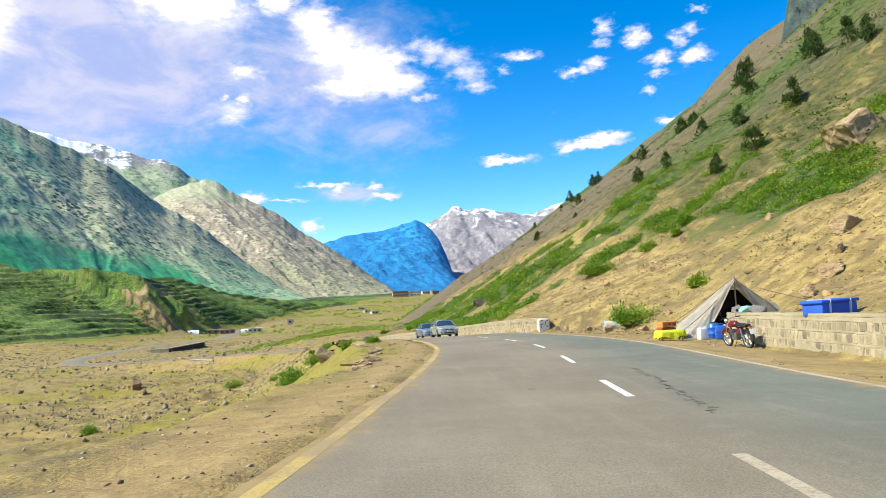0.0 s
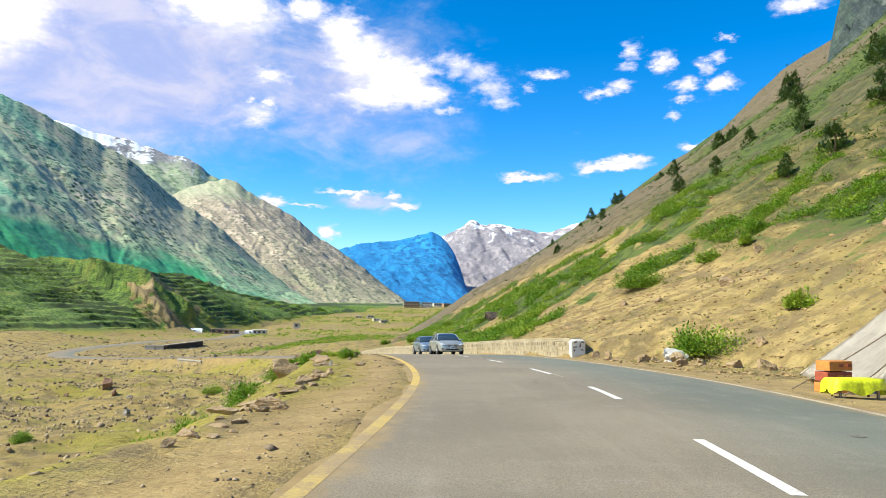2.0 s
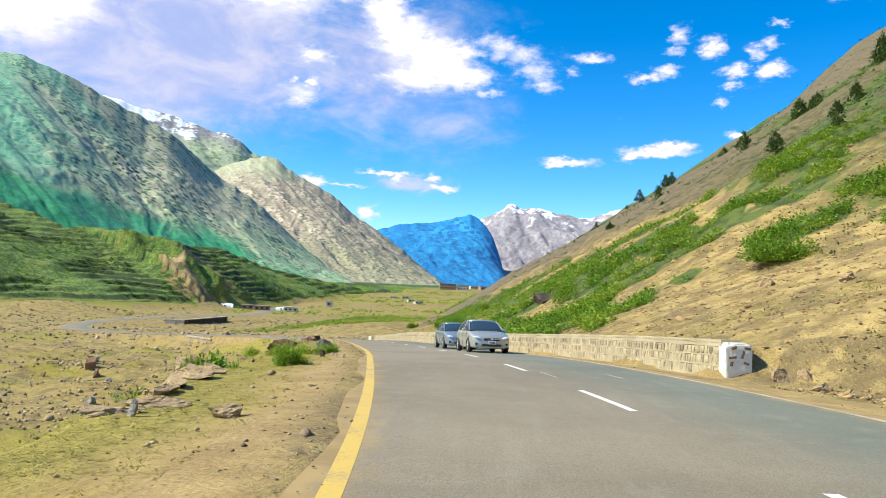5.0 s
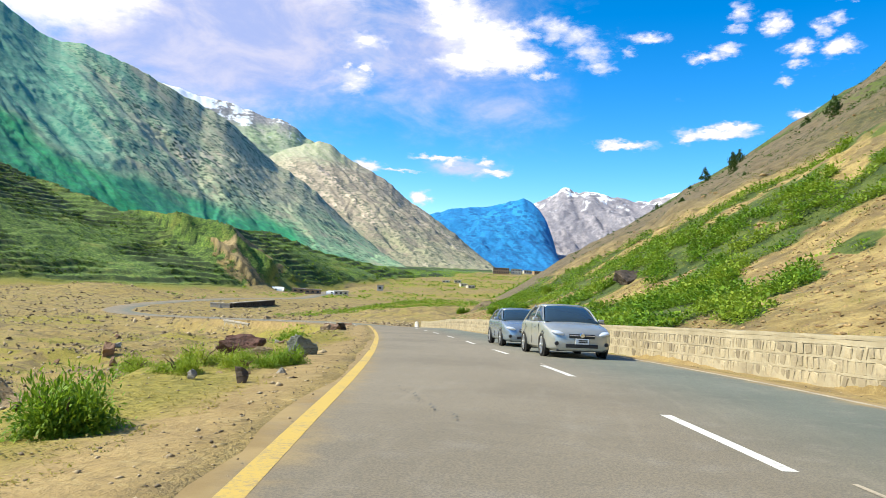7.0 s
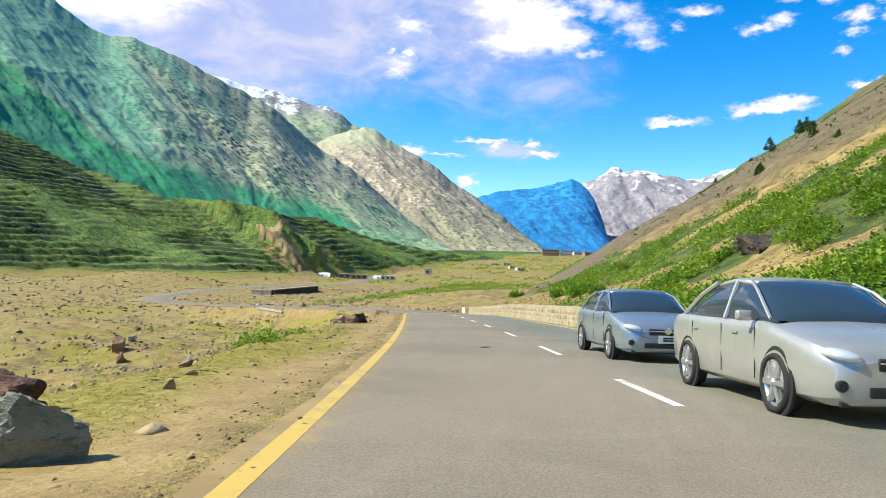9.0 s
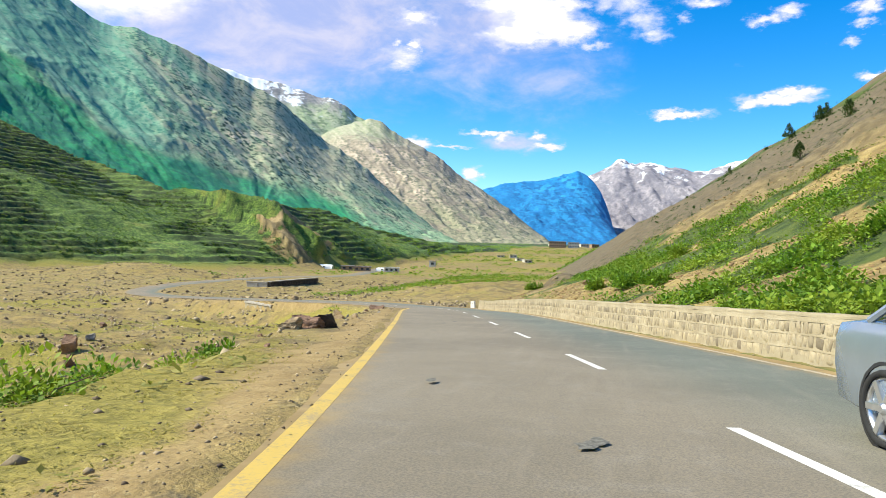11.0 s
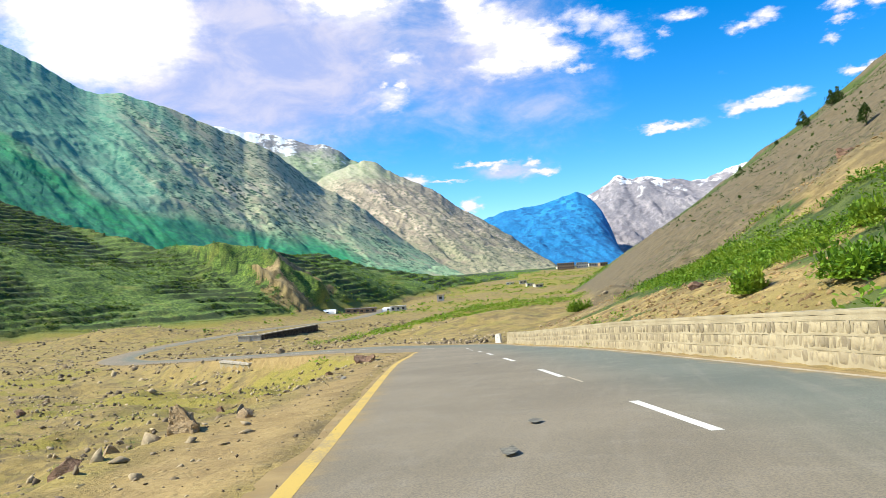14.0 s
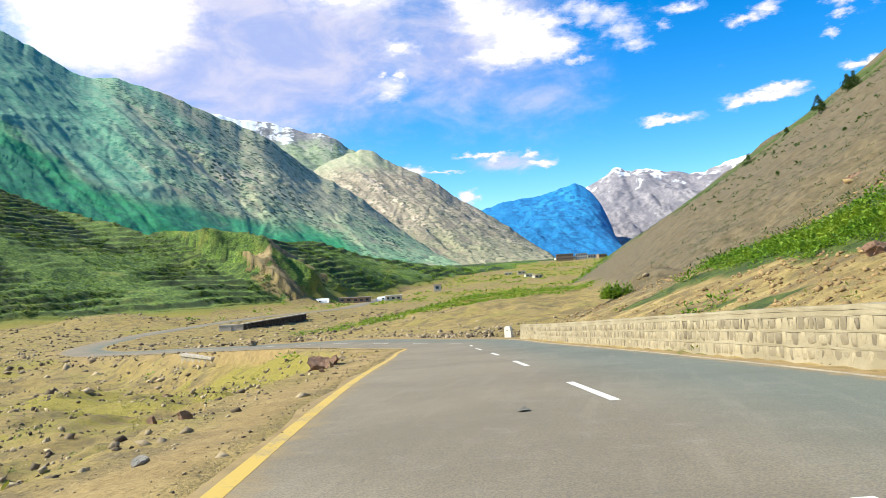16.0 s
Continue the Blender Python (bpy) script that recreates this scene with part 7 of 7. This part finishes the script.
# Dark colour painted in for the shade on the embankment's long face.
shade_stone = plain("shade-dark stone", (0.07, 0.055, 0.04, 1), 0.9, 0, 0.4, 1.5)


def bank_wall(label, a, b, top, bottom, thick, mat, ribbed=True):
    a, b = Vector(a), Vector(b)
    ln, mid_ = (b - a).length, (a + b) / 2
    w = thing("embankment_wall", label, "wall", pose(mid_.x, mid_.y, 0, 0, 0, math.degrees(math.atan2(b.y - a.y, b.x - a.x))))
    part("wall_body", box((ln, thick, top - bottom), pose(0, 0, (top + bottom) / 2)), mat, w)
    part("coping", box((ln + 0.2, thick + 0.25, 0.25), pose(0, 0, top + 0.1)), concrete, w)
    for k in range(int(ln / 6) if ribbed else 0):
        part("buttress", box((0.5, thick + 0.5, top - bottom - 0.3), pose(-ln / 2 + 3 + 6 * k, 0, (top + bottom) / 2 - 0.15)), mat, w)


bank_wall("dark stone embankment wall with a concrete coping carrying the lower road", (-97.5, 257, 0), (-97.2, 291, 0), -12.4, -16.5, 1.0, shade_stone, False)
bank_wall("short pale concrete wing wall of the embankment", (-104.2, 256.6, 0), (-98, 256.9, 0), -12.6, -16.5, 0.8, concrete)
bank_wall("stone embankment wall below the lower road", (-60.5, 172.3, 0), (-53.5, 167.0, 0), -10.9, -13.5, 0.6, mortar, False)

# ---- stuff strewn over the ground ----
rng = np.random.default_rng(11)
ROCKS = [rock_template(800 + k) for k in range(6)]
PEBBLES = [pebble_template(900 + k) for k in range(9)]
TURF = [leaf_cloud(rng, 6, 0.6, 0.11, 0.3, 0.55, 0.15) for _ in range(7)]
TUFTS = [leaf_cloud(rng, 11, 0.55, 0.10, 0.25, 0.85, 0.2) for _ in range(7)]
SCRUB = [leaf_cloud(rng, 18, 0.38, 0.135, 0.2, 0.9, 0.25) for _ in range(7)]
FINESCRUB = [leaf_cloud(rng, 26, 0.27, 0.09, 0.2, 0.9, 0.25) for _ in range(6)]
FARSCRUB = [leaf_cloud(rng, 6, 0.8, 0.38, 0.1, 0.85, 0.2) for _ in range(6)]


def scatter_points(count, draw, keep=None):
    """Random places on the ground; keep decides by position and cover which stay."""
    x, y = draw(count)
    z, cov = terrain(x, y)
    dr, _ = nearest_road(x, y)
    ok = np.abs(dr) > 4.15
    if keep is not None:
        ok &= keep(x, y, cov, dr)
    return np.stack([x, y, z], 1)[ok], {k: v[ok] for k, v in cov.items()}, dr[ok]


def beside(lo, hi, y0, y1):
    def draw(count):
        y = rng.uniform(y0, y1, count)
        return road_x(np.minimum(y, 150)) + rng.uniform(lo, hi, count), y
    return draw


def stuff(name, me, label, category):
    return tagged(new(name, me), label, category, kind="stuff")


def off_wall(x, y, cov, dr):
    return (dr < 0) | (dr > wall_side(y) + 0.75) | ((y > 22.5) & (y < 47.5) & (dr > 5.0))


clear = lambda x, y: ~((x > 8.3) & (x < 15.8) & (y > 25.3) & (y < 33.8))
p, cov, dr = scatter_points(9000, beside(-13, -4.2, 0, 140))
size = 0.015 + 0.05 * rng.random(len(p)) ** 3 + 0.16 * (rng.random(len(p)) > 0.975) * rng.random(len(p))
stuff("pebbles", strew(PEBBLES, p, size, rng, stone_bits, "pebbles", (1, 1, 0.6)), "loose pebbles and small stones on the sandy verge", "stones")
p, cov, dr = scatter_points(22000, beside(-105, -9, 40, 230), lambda x, y, c, d: fbm(x / 10, y / 6, 3, 361) + 0.5 * rng.normal(size=len(x)) > 0.25)
size = 0.08 + 0.34 * rng.random(len(p)) ** 3 + 0.8 * (rng.random(len(p)) > 0.98) * rng.random(len(p))
stuff("rubble", strew(ROCKS, p, size, rng, stone_bits, "rubble", (1.1, 0.9, 0.95)), "grey and brown rubble over the river flats", "stones")
p, cov, dr = scatter_points(13000, beside(5, 60, 2, 170), lambda x, y, c, d: off_wall(x, y, c, d) & (c["green"] < 0.55) & clear(x, y))
size = 0.04 + 0.12 * rng.random(len(p)) ** 3 + 0.34 * (rng.random(len(p)) > 0.975) * rng.random(len(p))
stuff("scree", strew(ROCKS, p, size, rng, clods, "scree", (1.35, 0.8, 0.6)), "tan scree stones over the bare hillside", "stones")
p, cov, dr = scatter_points(17000, beside(5, 30, 10, 84), lambda x, y, c, d: off_wall(x, y, c, d) & (c["green"] < 0.5) & clear(x, y))
size = 0.035 + 0.13 * rng.random(len(p)) ** 2.6
stuff("scree", strew(PEBBLES, p, size, rng, clods, "scree", (1.35, 0.8, 0.6)), "brown clods and broken stone on the lower slope", "stones")
y = rng.uniform(0, 120, 4200)
o = np.where(rng.random(4200) < 0.75, -3.85 - 0.75 * rng.random(4200) ** 0.7, 3.75 + 0.6 * rng.random(4200))
x = road_x(y) + o
p = np.stack([x, y, np.maximum(terrain(x, y)[0], road_z(y) * (np.abs(o) < 4.0) - 99 * (np.abs(o) >= 4.0))], 1)
stuff("gravel", strew(PEBBLES, p, 0.008 + 0.03 * rng.random(len(p)) ** 3, rng, stone_bits, "gravel", (1, 1, 0.7)), "small gravel washed over the edges of the asphalt", "stones")
p, cov, dr = scatter_points(11000, beside(4.9, 22, 78, 150), lambda x, y, c, d: off_wall(x, y, c, d) & (c["green"] < 0.6) & (fbm(x / 3, y / 3, 2, 393) > -0.3))
size = 0.035 + 0.16 * rng.random(len(p)) ** 3
stuff("scree", strew(PEBBLES, p, size, rng, clods, "scree", (1.3, 0.9, 0.8)), "broken pale stone on the bank above the wall", "stones")
p, cov, dr = scatter_points(1500, lambda c: (rng.normal(-27, 9, c), rng.normal(160, 5, c)), lambda x, y, c, d: d > 4.6)
size = 0.10 + 0.35 * rng.random(len(p)) ** 2.5
stuff("rubble", strew(ROCKS, p, size, rng, stone_bits, "rubble", (1, 1, 0.7)), "pale rubble heaped beyond the bend", "stones")
p, cov, dr = scatter_points(700, beside(-9, -5.2, 88, 132))
size = 0.03 + 0.12 * rng.random(len(p)) ** 2.5
stuff("rubble", strew(ROCKS, p, size, rng, stone_bits, "rubble", (1, 1, 0.6)), "broken stones along the edge of the verge", "stones")

p, cov, dr = scatter_points(5200, beside(-48, -6.5, 82, 156), lambda x, y, c, d: fbm(x / 4, y / 4, 3, 381) + 0.35 * fbm(x / 15, y / 15, 2, 383) > 0.05)
size = 0.06 + 0.30 * rng.random(len(p)) ** 2.6
stuff("rubble", strew(ROCKS, p, size, rng, stone_bits, "rubble", (1.15, 0.85, 1.05)), "heaps of angular broken rock below the verge", "stones")
p, cov, dr = scatter_points(7000, beside(-60, -8, 60, 158), lambda x, y, c, d: (c["green"] > 0.25) & (fbm(x / 3, y / 3, 2, 391) > 0.0))
stuff("grass", strew(TUFTS, p, 0.08 + 0.20 * rng.random(len(p)) ** 2, rng, herb_leaf, "grass", (1, 1, 0.6)), "green grass clumps between the stones of the flats", "grass")
p, cov, dr = scatter_points(2600, beside(-60, -7.5, 74, 158), lambda x, y, c, d: (fbm(x / 8, y / 8, 3, 395) + 0.3 * fbm(x / 2, y / 2, 2, 397) > 0.35))
stuff("scrub", strew(FINESCRUB, p, 0.14 + 0.30 * rng.random(len(p)) ** 2, rng, hedge_leaf, "scrub", (1.2, 1.2, 0.7)), "low dark green shrubs in patches below the verge", "scrub")
p, cov, dr = scatter_points(2600, beside(-42, -7.5, 84, 152), lambda x, y, c, d: fbm(x / 5, y / 5, 3, 363) > -0.15)
size = 0.06 + 0.30 * rng.random(len(p)) ** 3
stuff("rubble", strew(PEBBLES, p, size, rng, stone_bits, "rubble", (1, 1, 0.7)), "dark broken stones below the verge", "stones")
p, cov, dr = scatter_points(7000, lambda c: (rng.uniform(-230, -50, c), rng.uniform(150, 340, c)), lambda x, y, c, d: (np.abs(d) > 5) & (c["farm"] < 0.5))
size = 0.14 + 0.7 * rng.random(len(p)) ** 3
stuff("rubble", strew(PEBBLES, p, size, rng, stone_bits, "rubble", (1, 1, 0.7)), "river stones scattered round the lower road", "stones")
p, cov, dr = scatter_points(16000, beside(14, 44, 60, 94), lambda x, y, c, d: (c["green"] > 0.5) & (fbm(x / 1.7, y / 1.7, 2, 343) > 0.0))
stuff("scrub", strew(FINESCRUB, p, 0.32 + 0.55 * rng.random(len(p)) ** 2, rng, bush_leaf, "scrub", (1, 1, 0.95)), "dense green scrub covering the hillside", "scrub")
p, cov, dr = scatter_points(9000, beside(12, 34, 34, 62), lambda x, y, c, d: (np.exp(-(((x - 27) / 5) ** 2 + ((y - 53) / 11) ** 2)) + 0.12 * fbm(x / 2.5, y / 2.5, 2, 341) > 0.48) & (fbm(x / 1.3, y / 1.3, 2, 347) > -0.05))
stuff("scrub", strew(FINESCRUB, p, 0.30 + 0.5 * rng.random(len(p)) ** 1.5, rng, bush_leaf, "scrub", (1, 1, 0.95)), "patch of dense green scrub high on the scree", "scrub")
p, cov, dr = scatter_points(9000, beside(4.8, 14, 46, 94), lambda x, y, c, d: off_wall(x, y, c, d) & (c["green"] > 0.45) & (fbm(x / 1.9, y / 1.9, 2, 345) > -0.15))
stuff("scrub", strew(FINESCRUB, p, 0.32 + 0.45 * rng.random(len(p)) ** 1.5, rng, bush_leaf, "scrub", (1, 1, 0.95)), "dense green scrub just above the wall", "scrub")
p, cov, dr = scatter_points(12000, beside(4.8, 44, 94, 140), lambda x, y, c, d: off_wall(x, y, c, d) & (c["green"] > 0.5) & (fbm(x / 2.6, y / 2.6, 2, 311) > 0.0 - 0.05 * np.clip(x + 4, 0, 8)))
stuff("scrub", strew(FINESCRUB, p, 0.30 + 0.55 * rng.random(len(p)) ** 2, rng, bush_leaf, "scrub", (1, 1, 0.9)), "scattered green bushes among straw above the wall", "scrub")
p, cov, dr = scatter_points(1500, lambda c: (lambda u: (-7.0 + 4.6 * u + rng.normal(0, 0.75, c), 138 - 26 * u + rng.normal(0, 0.9, c)))(rng.uniform(0, 1, c)), lambda x, y, c, d: d > wall_side(y) + 2.2)
stuff("scrub", strew(FINESCRUB, p, 0.26 + 0.4 * rng.random(len(p)) ** 1.5, rng, bush_leaf, "scrub", (1, 1, 0.95)), "strip of dense green bushes across the bank above the wall", "scrub")
p, cov, dr = scatter_points(3500, beside(5, 46, 2, 165), lambda x, y, c, d: off_wall(x, y, c, d) & (c["green"] <= 0.45) & clear(x, y))
stuff("dry_tufts", strew(TUFTS, p, 0.10 + 0.16 * rng.random(len(p)), rng, dry_leaf, "dry_tufts", (1, 1, 0.9)), "dry grass tufts among the scree", "grass")
p, cov, dr = scatter_points(8000, lambda c: (rng.uniform(20, 230, c), rng.uniform(20, 520, c)), lambda x, y, c, d: (c["green"] > 0.3) & (x - road_x(np.minimum(y, 145)) > 56))
stuff("scrub", strew(SCRUB, p, 0.4 + 0.8 * rng.random(len(p)), rng, juniper_leaf, "scrub", (1, 1, 0.9)), "dark green scrub on the upper hillside", "scrub")
p, cov, dr = scatter_points(16000, lambda c: (rng.uniform(0, 330, c), rng.uniform(110, 900, c)), lambda x, y, c, d: (x > 0.02 * y) & ((y > 200) | (x > 75)))
stuff("scrub", strew(FARSCRUB, p, 0.25 + 0.6 * rng.random(len(p)) ** 2, rng, juniper_leaf, "scrub", (1, 1, 1.0)), "scattered dark shrubs on the grey scree slope", "scrub")
p, cov, dr = scatter_points(30000, beside(-12, -4.5, 26, 84), lambda x, y, c, d: (c["green"] > 0.22) & (fbm(x / 0.9, y / 0.9, 2, 351) > -0.35))
stuff("grass", strew(TURF, p, 0.045 + 0.07 * rng.random(len(p)) ** 2, rng, turf_leaf, "grass", (1, 1, 0.8)), "short yellow-green grass on the verge", "grass")
p, cov, dr = scatter_points(10000, lambda c: (rng.uniform(-135, -8, c), rng.uniform(35, 250, c)), lambda x, y, c, d: c["green"] > 0.38)
stuff("grass", strew(TUFTS, p, 0.22 + 0.42 * rng.random(len(p)), rng, dry_leaf, "grass", (1, 1, 0.5)), "patches of yellow-green grass on the flats", "grass")
p, cov, dr = scatter_points(3500, lambda c: (rng.normal(-42, 22, c), rng.normal(235, 26, c)), lambda x, y, c, d: (np.abs(d) > 6) & (c["green"] > 0.3))
stuff("scrub", strew(SCRUB, p, 0.45 + 0.7 * rng.random(len(p)), rng, bush_leaf, "scrub", (1, 1, 0.8)), "green thicket on the flat beyond the bend", "scrub")
olive_leaf = material("olive scrub leaf", leaf_nodes((0.07, 0.10, 0.015, 1), (0.19, 0.20, 0.04, 1), (0.12, 0.15, 0.02, 1)))
p, cov, dr = scatter_points(20000, beside(16, 80, 14, 165), lambda x, y, c, d: (fbm(x / 7, y / 7, 3, 321) + 0.25 * smooth(20, 45, x) > 0.12) & (c["grey"] < 0.9))
stuff("scrub", strew(TUFTS, p, 0.14 + 0.42 * rng.random(len(p)) ** 2, rng, olive_leaf, "scrub", (1, 1, 0.8)), "low olive scrub and grass clumps on the upper slope", "scrub")
p, cov, dr = scatter_points(9000, lambda c: (rng.uniform(24, 120, c), rng.uniform(40, 210, c)), lambda x, y, c, d: (fbm(x / 9, y / 9, 3, 371) + 0.3 * fbm(x / 2.5, y / 2.5, 2, 373) > 0.18) & (x > 20 + 0.12 * y))
stuff("scrub", strew(SCRUB, p, 0.30 + 0.75 * rng.random(len(p)) ** 2, rng, hedge_leaf, "scrub", (1, 1, 0.85)), "dark green bushes in drifts on the upper slope", "scrub")
p, cov, dr = scatter_points(9000, beside(6, 40, 4, 100), lambda x, y, c, d: off_wall(x, y, c, d) & (fbm(x / 5, y / 5, 3, 331) > 0.1) & clear(x, y))
stuff("dry_tufts", strew(TUFTS, p, 0.08 + 0.22 * rng.random(len(p)) ** 2, rng, dry_leaf, "dry_tufts", (1, 1, 0.8)), "olive grass tufts in drifts over the scree", "grass")


p, cov, dr = scatter_points(5000, lambda c: (rng.uniform(-8, 80, c), rng.uniform(118, 205, c)), lambda x, y, c, d: (c["grey"] > 0.4) & (d > 12))
stuff("scrub", strew(TUFTS, p, 0.18 + 0.45 * rng.random(len(p)) ** 2, rng, juniper_leaf, "scrub", (1, 1, 0.9)), "small dark shrubs dotted over the grey slope", "scrub")


def over_terraces(count):
    a, r = np.radians(rng.uniform(-56, -10, count)), np.sqrt(rng.uniform(300 ** 2, 760 ** 2, count))
    return r * np.sin(a), r * np.cos(a) + 45


p, cov, dr = scatter_points(75000, over_terraces, lambda x, y, c, d: (c["farm"] > 0.5) & (c["cliff"] < 0.4) & (c["riser"] > 0.3) & (fbm(x / 14, y / 14, 2, 303) > -0.15))
stuff("hedges", strew(FARSCRUB, p, 0.5 + 0.7 * rng.random(len(p)) ** 2, rng, hedge_leaf, "hedges", (1.4, 1.4, 0.7)), "dark bushes along the edges of the farm terraces", "hedges")
p, cov, dr = scatter_points(30000, over_terraces, lambda x, y, c, d: (c["farm"] > 0.5) & (c["cliff"] < 0.5) & (fbm(x / 30, y / 30, 3, 301) > 0.0))
stuff("scrub", strew(FARSCRUB, p, 0.5 + 1.1 * rng.random(len(p)) ** 2, rng, hedge_leaf, "scrub", (1, 1, 0.8)), "bushes scattered over the farm terraces", "scrub")
p, cov, dr = scatter_points(4000, lambda c: (rng.uniform(-170, -10, c), rng.uniform(300, 1000, c)), lambda x, y, c, d: (np.abs(d) > 6) & (c["green"] > 0.35))
stuff("scrub", strew(FARSCRUB, p, 0.8 + 1.5 * rng.random(len(p)) ** 2, rng, bush_leaf, "scrub", (1, 1, 0.7)), "bushes over the valley floor", "scrub")
